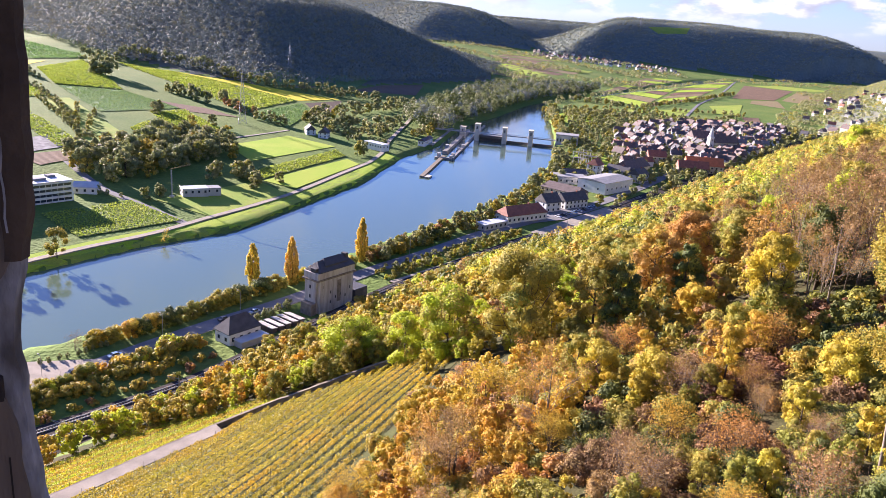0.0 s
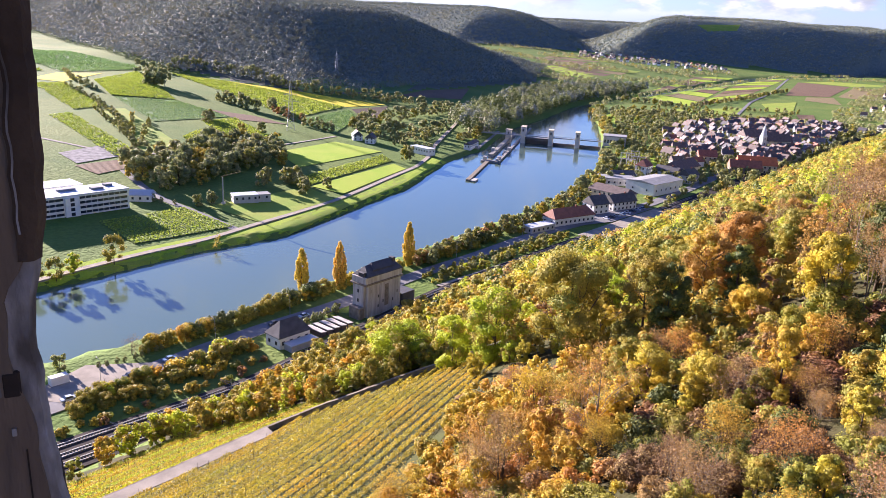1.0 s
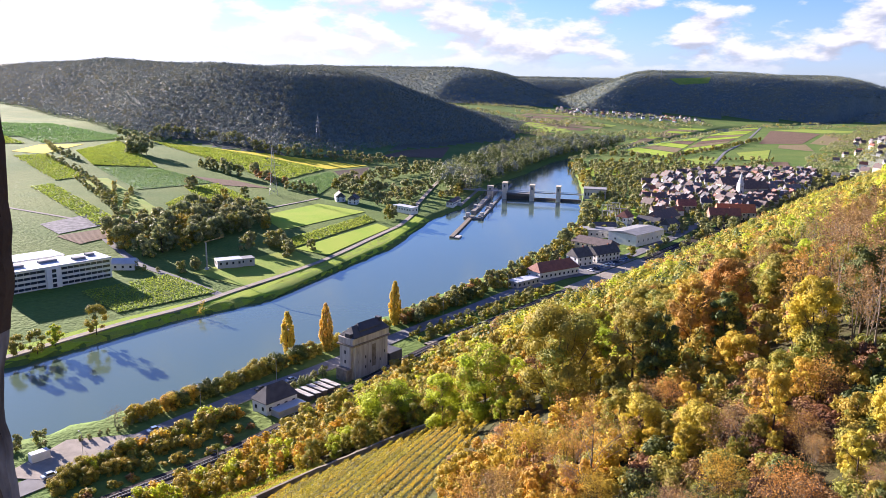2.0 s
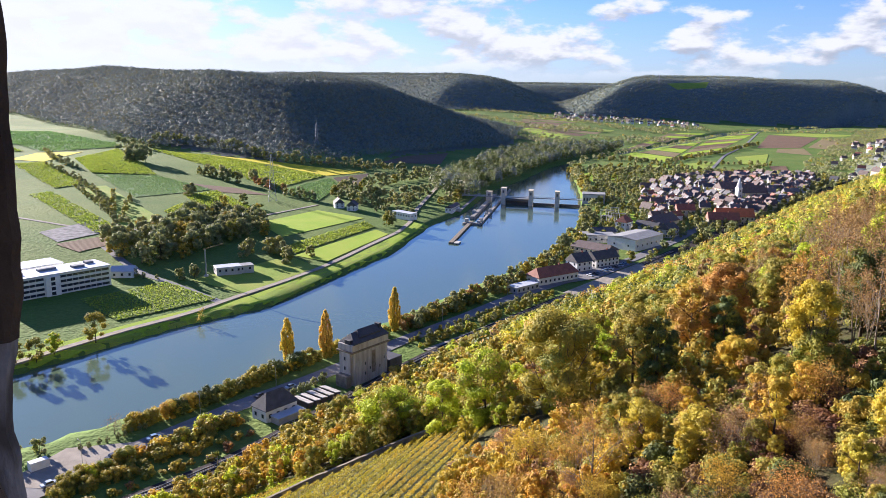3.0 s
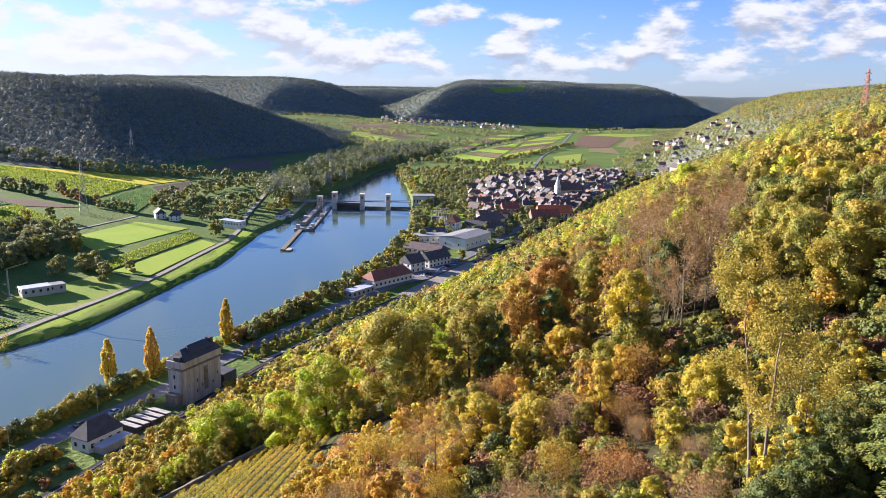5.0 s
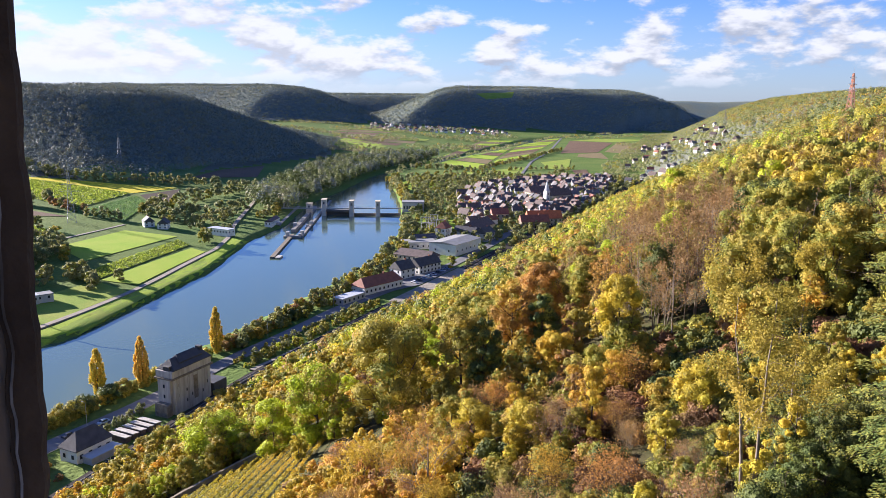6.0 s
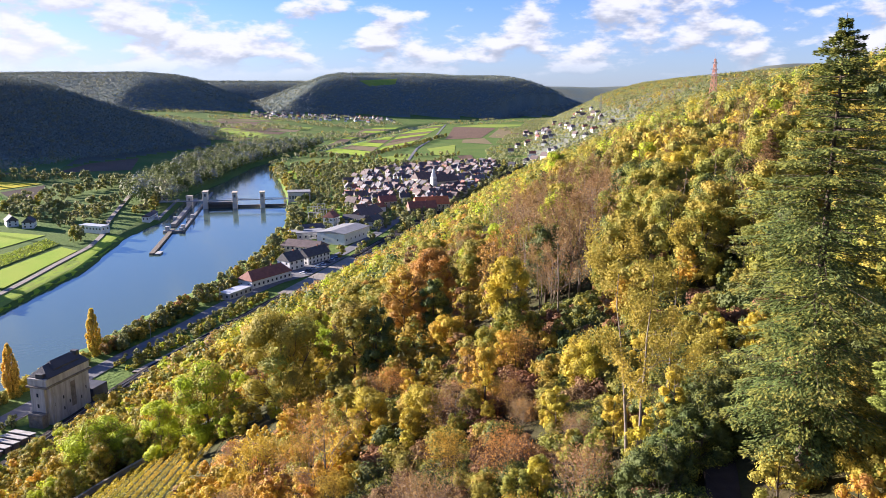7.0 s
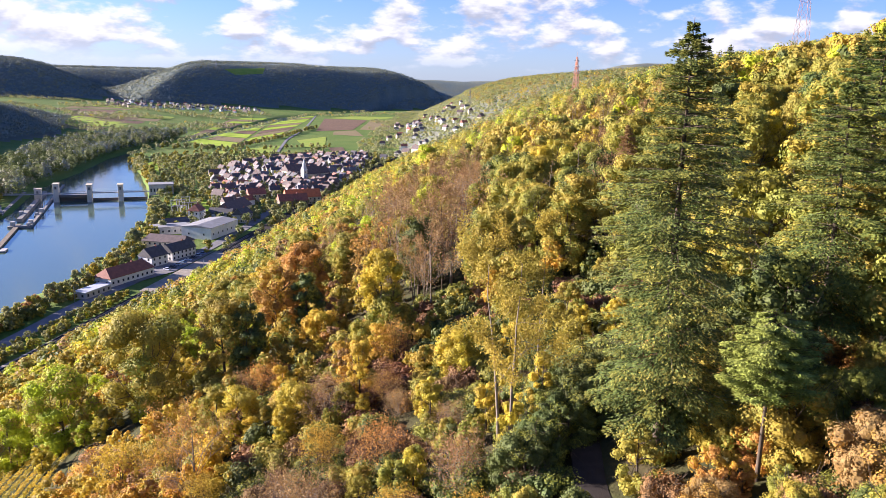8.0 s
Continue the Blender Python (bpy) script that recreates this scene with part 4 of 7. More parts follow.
def crop_rows(corners, leaf, gap, size, label):
    """Leafy plants in uneven rows across a four-cornered field."""
    c = [np.array(p, float) for p in corners]
    across = (np.linalg.norm(c[3] - c[0]) + np.linalg.norm(c[2] - c[1])) / 2
    along_ = (np.linalg.norm(c[1] - c[0]) + np.linalg.norm(c[2] - c[3])) / 2
    nr_, n = max(2, int(across / gap)), max(2, int(along_ / (size * 0.75)))
    v = np.repeat((np.arange(nr_) + 0.5) / nr_, n)
    u = np.tile((np.arange(n) + 0.5) / n, nr_)
    u = np.clip(u + rf.normal(0, 0.4 / n, len(u)), 0, 1)
    p = c[0] * ((1 - u) * (1 - v))[:, None] + c[1] * (u * (1 - v))[:, None] + c[2] * (u * v)[:, None] + c[3] * ((1 - u) * v)[:, None]
    p = p + rf.normal(0, gap * 0.10, p.shape)
    keep = (rf.uniform(size=len(p)) < 0.9) & (wave(p[:, 0], p[:, 1], 9, gap) > -0.85)
    p = np.repeat(p[keep], 2, axis=0)
    cen = np.column_stack([p + rf.normal(0, size * 0.2, p.shape), lie(p[:, 0], p[:, 1]) + 0.35 + size * rf.uniform(0.15, 0.6, len(p))])
    q = leaf_quads(cen, np.tile((-0.35, 0.1, 0.8), (len(cen), 1)), size, rf, 0.5, None, 0.45)
    tagged(new("crop_rows", quads_mesh("crop_rows", q, LEAF[leaf])), "leafy " + label, "crop", "", "stuff")


for lab, m, c, *rows in FIELDS:
    drape("field", c, m, 0.35, lab, "field", 16)
    if rows:
        crop_rows(c, *rows, lab)
strip = [M_LAWN, M_STUBBLE, M_LAWN, M_PLOUGH, M_LAWN, M_STUBBLE, M_PLOUGH, M_LAWN, M_STUBBLE, M_LAWN]
for k, (a0, a1, b0, b1) in enumerate([((23, 1378), (109, 1215), (222, 2140), (330, 2210)), ((118, 1225), (205, 1420), (340, 2210), (450, 2290))]):
    for i in range(10):
        u0, u1 = i / 10 + 0.006, (i + 1) / 10 - 0.006
        f = [tuple(np.array(p) * (1 - u) + np.array(q) * u) for p, q, u in ((a0, b0, u0), (a1, b1, u0), (a1, b1, u1), (a0, b0, u1))]
        mm = strip[(i + 3 * k) % 10]
        drape("field", f, mm, 0.4, {M_LAWN: "strip of bright green crop", M_STUBBLE: "strip of pale stubble", M_PLOUGH: "strip of brown tilled earth"}[mm] + " on the plain", "field", 6)

# ---- vineyard wall, path and vines ----
WALL = [(-104, 40), (-92, 74), (-80, 105), (-70, 123), (-57, 137), (-38, 146), (-24, 152), (-10, 166), (8, 192)]


def offset_line(pts, o, step=3.0):
    rows = []
    for (ax, ay), (bx, by) in zip(pts[:-1], pts[1:]):
        n = max(1, int(math.hypot(bx - ax, by - ay) / step))
        rows += [(ax + (bx - ax) * i / n, ay + (by - ay) * i / n) for i in range(n)]
    rows = np.array(rows)
    for _ in range(12):
        rows[1:-1] = (rows[:-2] + 2 * rows[1:-1] + rows[2:]) / 4
    t = np.gradient(rows, axis=0)
    t /= np.linalg.norm(t, axis=1)[:, None]
    return rows + np.stack([t[:, 1], -t[:, 0]], 1) * o


bank = [tuple(q) for q in offset_line([p for p in LEFT_BANK if 40 < p[1] < 640], -6.9)[::2]]
ribbon("river_meadow", bank, 12.4, M_LAWN, 0.35, "mown bright green strip along the river bank", "meadow")


def terrace_wall():
    p = offset_line(WALL, 0.0, 2.0)
    t = np.gradient(p, axis=0)
    t /= np.linalg.norm(t, axis=1)[:, None]
    nr = np.stack([t[:, 1], -t[:, 0]], 1)
    rngw = np.random.default_rng(3)
    vs, fs = [], []
    for i in range(len(p)):
        z = float(height(*(p[i] + nr[i] * 0.6)))
        top = z + 1.0 + rngw.normal(0, 0.05)
        for o, zz in ((-0.35, z - 2.0), (-0.3, top), (0.3, top + rngw.normal(0, 0.03)), (0.35, z - 1.0)):
            vs.append((p[i][0] + nr[i][0] * o, p[i][1] + nr[i][1] * o, zz))
    for i in range(len(p) - 1):
        for j in range(3):
            k = i * 4 + j
            fs.append((k, k + 4, k + 5, k + 1))
    tagged(new("terrace_wall", mesh_of("terrace_wall", vs, fs, [M_STONE])), "old rubble stone terrace wall below the vineyard", "wall", "", "structure")


terrace_wall()
pl = offset_line(WALL, 2.6)
pl = pl[(pl[:, 1] < 134)]
ribbon("vineyard_path", [tuple(q) for q in pl[::4]], 3.2, M_GRAVEL, 0.12, "grey gravel path beside the terrace wall", "path", step=3)


def vine_row(line, seed, colour, label, group):
    """A trellis of vines: leaves in a thin hedge along the line, held by stakes."""
    r = np.random.default_rng(seed)
    seg = np.hypot(*np.diff(line, axis=0).T)
    total = seg.sum()
    if total < 5:
        return
    n = int(total * 52)
    s = np.concatenate([[0], np.cumsum(seg)])
    at = r.uniform(0, total, n)
    x, y = np.interp(at, s, line[:, 0]), np.interp(at, s, line[:, 1])
    cen = np.column_stack([x + r.normal(0, 0.15, n), y + r.normal(0, 0.15, n), height(x, y) + r.uniform(0.15, 0.95, n)])
    o = np.array((line[0][0], line[0][1], float(height(*line[0]))))
    ob = thing("vine_row", Matrix.Translation(o), label, "vines", group)
    part("foliage", quads_mesh("foliage", leaf_quads(cen - o, np.tile((-0.5, 0.1, 0.6), (n, 1)), 0.27, r, 0.4), LEAF[colour]), None, ob)
    for k in np.arange(1.0, total, 11.0):
        px, py = np.interp(k, s, line[:, 0]), np.interp(k, s, line[:, 1])
        st = part("stake", STAKE, None, ob)
        st.location = Vector((px, py, float(height(px, py)))) - Vector(o)


M_VINEFLOOR = mat("vineyard_floor", (0.045, 0.043, 0.018), 0.95, 0.4, 0.2, 0.5, second=(0.055, 0.062, 0.02), fine=12)
drape("vineyard_floor", [(-82, 72), (-50, 140), (-12, 163), (-22, 72)], M_VINEFLOOR, 0.10, "grassy ground of the terraced vineyard", "vineyard", 26)
_v, _f = [], []
tube(_v, _f, (0, 0, -0.4), (0, 0, 1.7), 0.04, 0.035, 5)
STAKE = mesh_of("stake", _v, _f, [M_BARK])
for k in range(25):
    yy = np.arange(68, 160, 2.0)
    ln = np.column_stack([-76 + 2.35 * k + 0.215 * (yy - 90) + 0.25 * np.sin(yy / 9 + k), yy])
    edge = np.interp(ln[:, 1], [60, 82, 92, 112, 142, 165], [-21, -22, -22, -20, -16, -8])
    sd = line_side(ln[:, 0], ln[:, 1], WALL)
    ok = (ln[:, 0] < edge + 1.5 * math.sin(k)) & (sd > np.where(ln[:, 1] < 134, 6.0, 1.6))
    vine_row(ln[ok], 100 + k, ["vine", "vine", "olive", "vine"][k % 4], "row of autumn-yellow vines on stakes", "vineyard rows")
for k in range(15):
    ln = offset_line(WALL, -2.2 - 2.2 * k, 2.0)
    ok = (line_side(ln[:, 0], ln[:, 1], FOOT) > 7) & (ln[:, 1] > 85) & (ln[:, 1] < 148) & (ln[:, 0] < -52)
    vine_row(ln[ok], 200 + k, ["vine", "lime", "vine"][k % 3], "row of yellow-green vines below the wall", "lower vineyard rows")


# ---- buildings ----
M_GLASS = mat("window_glass", (0.03, 0.035, 0.045), 0.12, 0.1, 0.5, 0)
M_FRAME = mat("dark_frame", (0.10, 0.09, 0.085), 0.7, 0.1, 0.5, 0)
M_CREAM = mat("cream_render", (0.62, 0.54, 0.40), 0.9, 0.15, 0.4, 0.1)
M_GREYWALL = mat("grey_render", (0.45, 0.44, 0.42), 0.9, 0.15, 0.4, 0.1)
M_FLATROOF = mat("felt_roof", (0.30, 0.30, 0.30), 0.9, 0.2, 0.3, 0.2)
M_METALROOF = mat("sheet_roof", (0.50, 0.52, 0.54), 0.5, 0.15, 0.3, 0.1)
M_ORANGETILE = mat("orange_tiles", (0.50, 0.15, 0.055), 0.8, 0.25, 0.5, 0.4)
M_GREYTILE = mat("grey_tiles", (0.085, 0.082, 0.088), 0.8, 0.3, 0.5, 0.4)
M_REDWHITE = mat("pylon_red", (0.75, 0.42, 0.30), 0.6, 0.2, 1.0, 0)
M_LIGHTTILE = mat("pale_grey_tiles", (0.17, 0.16, 0.165), 0.8, 0.3, 0.5, 0.4)
PANE = {}


def pane(w, h):
    """One shared window: a frame round a dark pane, standing in the xz plane and facing -y."""
    if (w, h) not in PANE:
        f = box(-w / 2, w / 2, -0.06, 0.12, 0, h)
        me = bpy.data.meshes.new("window")
        f.to_mesh(me)
        f.free()
        me.materials.append(M_FRAME)
        g = box(-w / 2 + 0.1, w / 2 - 0.1, -0.09, 0.02, 0.1, h - 0.1)
        gm = bpy.data.meshes.new("glass")
        g.to_mesh(gm)
        g.free()
        gm.materials.append(M_GLASS)
        PANE[(w, h)] = (me, gm)
    return PANE[(w, h)]


def window(parent, w, h, x, y, z, turn=0.0, name="window"):
    f, g = pane(w, h)
    ob = part(name, f, None, parent)
    ob.matrix_local = pose(x, y, z, 0, 0, turn)
    part("glass", g, None, ob)
    return ob


HOUSES = {}


def house(m, lx, ly, wall_h, rise, wall, roof, label, hip=0.0, storeys=2, cols=3, group="", category="house", chimney=True, name="house", windows=True):
    key = (lx, ly, wall_h, rise, wall.name, roof.name, hip, storeys, cols, windows)
    if key in HOUSES:
        ob = copy_thing(HOUSES[key], m)
        ob.name, ob["label"] = name, label
        return ob
    ob = thing(name, m, label, category, group)
    x, y = lx / 2, ly / 2
    bm = box(-x, x, -y, y, -1.5, wall_h)
    if not hip and rise:
        for sx in (-x, x):
            a, b, c = (bm.verts.new(v) for v in ((sx, -y, wall_h), (sx, y, wall_h), (sx, 0, wall_h + rise * 0.94)))
            bm.faces.new((a, b, c) if sx > 0 else (c, b, a))
    part("wall", bm, wall, ob)
    if rise:
        part("roof", gable(-x, x, -y, y, wall_h - 0.1, rise, 0.45, 0.22, hip), roof, ob)
    else:
        part("roof", box(-x - 0.2, x + 0.2, -y - 0.2, y + 0.2, wall_h, wall_h + 0.5, 0.05), roof, ob)
    if chimney:
        part("chimney", box(x * 0.3, x * 0.3 + 0.7, -0.5, 0.3, wall_h + rise * 0.5, wall_h + rise + 0.7), M_TILE, ob)
    if windows:
        sh = wall_h / storeys
        for s in range(storeys):
            for i in range(cols):
                wx = -x + lx * (i + 0.5) / cols
                window(ob, 1.2, 1.4, wx, -y, s * sh + sh * 0.35)
                window(ob, 1.2, 1.4, wx, y, s * sh + sh * 0.35, 180)
            for i in range(2):
                wy = -y + ly * (i + 0.5) / 2
                window(ob, 1.1, 1.3, x, wy, s * sh + sh * 0.35, 90)
                window(ob, 1.1, 1.3, -x, wy, s * sh + sh * 0.35, -90)
    HOUSES[key] = ob
    return ob


def flat(x, y):
    return max(float(height(x, y)), 3.5)


# the grain silo beside the road
def grain_silo():
    ob = thing("grain_silo", pose(-79.0, 255.6, 4.8, 0, 0, 63.6), "tall pale concrete grain silo with dark slate roof", "silo")
    bm = box(-9.8, 9.8, -3.8, 3.8, -1, 12.8)
    bmesh.ops.bevel(bm, geom=[e for e in bm.edges if abs(e.verts[0].co.z - e.verts[1].co.z) > 5], offset=1.1, segments=4, affect="EDGES")
    part("wall", bm, M_STAINED, ob)
    for i in range(4):
        part("pilaster", box(-7.6 + i * 4.9, -7.1 + i * 4.9, -3.95, 3.95, 0, 11.8, 0.05), M_STAINED, ob)
    part("cornice", box(-10.1, 10.1, -4.1, 4.1, 12.6, 13.2, 0.1), M_STONE, ob)
    part("attic", box(-9.6, 9.6, -3.6, 3.6, 13.2, 15.6, 0.1), M_STAINED, ob)
    part("roof", gable(-8.6, 9.6, -3.6, 3.6, 15.6, 3.4, 0.2, 0.2, 2.2), M_SLATE, ob, "dark slate hipped roof")
    part("roof_house", gable(-4.6, 6.5, -2.3, 2.3, 17.0, 2.6, 0.2, 0.4, 1.4), M_SLATE, ob)
    part("terrace_hut", box(-9.3, -7.2, -2.2, 0.6, 15.6, 17.2, 0.1), M_SLATE, ob)
    part("recess", box(0.2, 2.2, -3.86, -3.7, 3.0, 11.4, 0.03), M_STONE, ob, "upright recess in the wall, drawn as a darker panel")
    part("lift_house", box(7.0, 8.4, -1.2, 1.2, 17.4, 19.6, 0.1), M_SLATE, ob)
    part("stair_base", box(-12.2, -9.6, -3.2, 2.4, -1, 4.6, 0.2), M_STONE, ob, "weathered stone base")
    part("annex", box(9.9, 17.0, -4.0, 4.0, -1, 5.2, 0.1), M_SLATE, ob, "dark boarded annex")
    for x, z in ((-7.2, 9.6), (-7.2, 6.0), (-3.2, 7.0), (-0.6, 4.6), (-3.2, 3.2), (2.2, 5.2), (4.6, 4.0), (7.0, 6.6)):
        window(ob, 0.5, 1.1, x, -3.8, z)
    for z in (9.6, 6.0, 2.6):
        window(ob, 0.75, 1.3, -9.8, 0.0, z, -90)


grain_silo()
h = house(pose(-97.5, 217.3, 4.9, 0, 0, 61.7), 12.5, 7.2, 4.3, 4.6, M_WHITE, M_GREYTILE, "small white office house with steep grey hipped roof", 3.4, 1, 4, chimney=False)
shed = thing("lean_to", pose(-97.5, 217.3, 4.9, 0, 0, 61.7), "pale flat-roofed lean-to beside the white house", "shed")
part("wall", box(-4.5, 6.0, -7.6, -3.7, -0.5, 2.3), M_GREYWALL, shed)
part("roof", box(-4.8, 6.3, -8.0, -3.7, 2.3, 2.55, 0.03), M_METALROOF, shed)
for k in range(5):
    sb = thing("storage_bay", pose(-92.5 + 1.45 * k, 227.5 + 2.7 * k, 4.9, 0, 0, 61.7), "sloping concrete loading bay roof beside the silo", "shed", "loading bays")
    part("wall", box(-1.0, 1.0, -5.0, 2.8, 0, 1.7), M_BROWNTILE, sb)
    bm = box(-1.3, 1.2, -5.3, 3.1, 1.75, 1.95)
    for v in bm.verts:
        v.co.z += (1.15 - v.co.x) * 0.13
    part("roof", bm, M_STAINED, sb)


def weir():
    ob = thing("weir", pose(-60, 738, 0), "concrete river weir with towers and a footbridge", "weir")

    def tower(x, y, w, h, l=10):
        t = part("tower", box(x - w / 2, x + w / 2, y - l / 2, y + l / 2, -3, h, 0.15), M_CONCRETE, ob)
        part("cap", box(x - w / 2 - 0.4, x + w / 2 + 0.4, y - l / 2 - 0.4, y + l / 2 + 0.4, h, h + 0.7, 0.1), M_CREAM, t)
        part("door", box(x - 0.8, x + 0.8, y - l / 2 - 0.1, y - l / 2 + 0.2, h - 4, h - 1.5), M_FRAME, t)
    for x, y, w, h in ((-24.5, 5, 4.5, 15.5), (2.5, 2, 4.2, 14.5), (28, 2, 4.2, 14.2)):
        tower(x, y, w, h)
    tower(-40, 12, 5.5, 10.5, 6)
    tower(-66, 32, 6.0, 9.0, 6)
    bm = box(-66, 52, 0.5, 3.0, 7.0, 7.8)
    part("footbridge", bm, M_STEEL, ob)
    for x0, x1 in ((-22.2, 0.4), (4.6, 25.9), (30.1, 50)):
        part("sluice_gate", box(x0, x1, 4.0, 5.0, -1.0, 2.2 if x0 > 0 else 3.4), M_FRAME, ob, "dark steel sluice gate")
    part("machine_bridge", box(-22.2, 0.4, -1.0, 5.5, 4.2, 6.0), M_FRAME, ob)
    for y in (0.6, 2.9):
        part("railing", box(-66, 52, y - 0.04, y + 0.04, 8.6, 8.75), M_STEEL, ob)
    # lock walls and the long guide mole
    part("lock_wall", box(-42, -38, -95, 55, -3, 2.6, 0.1), M_QUAY, ob)
    part("lock_wall", box(-58, -55, -70, 55, -3, 2.6, 0.1), M_QUAY, ob)
    part("mole", box(-30.4, -28.2, -120, 110, -3, 1.6, 0.1), M_QUAY, ob)
    part("mole_end", box(-40, -36.6, -205, -110, -3, 1.2, 0.1), M_STONE, ob)
    part("cross_mole", box(-44, -28, -122, -118, -3, 1.4, 0.1), M_QUAY, ob)
    for x, y in ((-41, -118), (-30, -112), (-42, -70), (-57, -68), (-29, -60)):
        part("bollard_hut", box(x - 1.5, x + 1.5, y - 2, y + 2, 1.0, 4.4, 0.1), M_GREYWALL, ob)
    for i in range(6):
        part("lamp_mast", box(-29.4, -29.2, -110 + 18 * i - 0.1, -110 + 18 * i + 0.1, 1.5, 9.0), M_STEEL, ob)


weir()
for x, y, l, lab in ((-90.5, 622, 12, "dark work barge moored at the mole"), (-94, 536, 9, "small pale pontoon beside the mole"), (-91, 668, 8, "small workboat moored at the lock")):
    b = thing("barge", pose(x, y, 0, 0, 0, 86), lab, "boat")
    bm = box(-l / 2, l / 2, -1.8, 1.8, -0.5, 1.0)
    for v in bm.verts:
        if abs(v.co.x) > l / 2 - 0.01 and v.co.z < 0:
            v.co.x *= 0.8
    part("hull", bm, M_FRAME if l > 8.5 and l != 9 else M_GREYWALL, b)
    if l != 9:
        part("cabin", box(-l * 0.35, -l * 0.1, -1.2, 1.2, 1.0, 3.2, 0.1), M_GREYWALL, b)
        part("deck_rail", box(-l * 0.05, l * 0.45, -1.7, 1.7, 1.0, 1.3, 0.05), M_STEEL, b)
ph = thing("power_house", pose(2, 742, 0), "pale concrete power house at the weir", "power house")
part("wall", box(-10, 11, -7, 9, -3, 13.5, 0.2), M_CONCRETE, ph)
part("roof", box(-10.4, 11.4, -7.4, 9.4, 13.5, 14.3, 0.1), M_FLATROOF, ph)
part("plinth", box(-10.5, 11.5, -9.5, -7.0, -3, 4.5, 0.1), M_STONE, ph)
for i in range(7):
    window(ph, 1.4, 3.0, -8.2 + 2.8 * i, -7, 7.5)
lq = house(pose(-122, 668, 3.5, 0, 0, 84), 26, 6, 3.5, 2.2, M_WHITE, M_BROWNTILE, "low lock keeper's building with brown roof", 0, 1, 8)


def office_block():
    ob = thing("office_building", pose(-265.6, 337.6, 5.5, 0, 0, 60.7), "long white four-storey office block with ribbon windows and flat roof", "office building")
    part("wall", box(-34, 20, -9, 9, -1, 10.6, 0.05), M_WHITE, ob)
    part("roof", box(-34.3, 20.3, -9.3, 9.3, 10.6, 11.1, 0.05), M_METALROOF, ob, "pale flat roof")
    for i in range(4):
        z = 0.9 + 2.55 * i
        for x0, x1 in ((-33, -14), (-6, 19)):
            w = part("window_band", box(x0, x1, -9.12, -8.9, z, z + 1.25), M_GLASS, ob, "dark ribbon window")
            for k in range(int((x1 - x0) / 3)):
                part("mullion", box(x0 + 3 * k - 0.08, x0 + 3 * k + 0.08, -9.2, -8.95, z, z + 1.25), M_WHITE, w)
            part("sill", box(x0, x1, -9.35, -9.0, z - 0.25, z - 0.02), M_WHITE, w)
        window(ob, 2.2, 1.25, 20, -4, z, 90)
        window(ob, 2.2, 1.25, 20, 3, z, 90)
    part("stair_tower", box(-13.5, -6.5, -10.2, -9, -1, 9.8, 0.05), M_WHITE, ob)
    for i in range(4):
        part("stair_window", box(-11, -9, -10.3, -10.1, 0.5 + 2.5 * i, 2.2 + 2.5 * i), M_GLASS, ob)
    for x, y, w, l in ((-24, 1, 7, 5), (-8, 2, 9, 3), (6, -2, 6, 4), (14, 3, 4, 4)):
        part("roof_unit", box(x - w / 2, x + w / 2, y - l / 2, y + l / 2, 11.1, 12.2, 0.1), M_FLATROOF, ob)
    ob2 = thing("office_wing", pose(-292, 342, 5.6, 0, 0, 60.7), "white rear wing of the office block", "office building")
    part("wall", box(-28, 16, -8, 8, -1, 9.8, 0.05), M_WHITE, ob2)
    part("roof", box(-28.3, 16.3, -8.3, 8.3, 9.8, 10.2, 0.05), M_METALROOF, ob2)
    for i in range(3):
        window(ob2, 30, 1.4, -6, -8, 1.5 + 2.6 * i)
    house(pose(-252, 368, 5.8, 0, 0, 20), 12, 9, 3.6, 2.6, M_WHITE, M_METALROOF, "small white hall with pale gabled roof", 0, 1, 3, chimney=False)


office_block()
house(pose(-202, 392, 5.6, 0, 0, 40), 14, 8, 3.4, 0, M_GREYWALL, M_METALROOF, "low shed with pale flat roof", 0, 1, 4, chimney=False)
house(pose(-195, 399, 5.6, 0, 0, 40), 9, 7, 3.0, 0, M_GREYWALL, M_FLATROOF, "low shed with grey flat roof", 0, 1, 2, chimney=False)
cr = thing("crane", pose(-209, 380, 5.6), "slim yellow-grey building crane with raised jib", "crane")
part("mast", box(-0.3, 0.3, -0.3, 0.3, 0, 15), M_STEEL, cr)
bm = box(-1, 11, -0.2, 0.2, 15, 15.5)
for v in bm.verts:
    v.co.z += max(v.co.x, 0) * 0.35
part("jib", bm, M_STUBBLE, cr)
part("base", box(-1, 1, -1, 1, -0.3, 0.8, 0.1), M_CONCRETE, cr)
for x, y, r in ((-219, 637, 118), (-204, 630, 96)):
    house(pose(x, y, flat(x, y), 0, 0, r), 11, 8, 4.5, 4.0, M_WHITE, M_GREYTILE, "white cottage with grey gabled roof among trees", 0, 2, 3)
house(pose(-152, 609, 5.2, 0, 0, -32), 22, 8, 3.8, 0, M_WHITE, M_METALROOF, "long low white workshop with flat roof", 0, 1, 7, chimney=False)

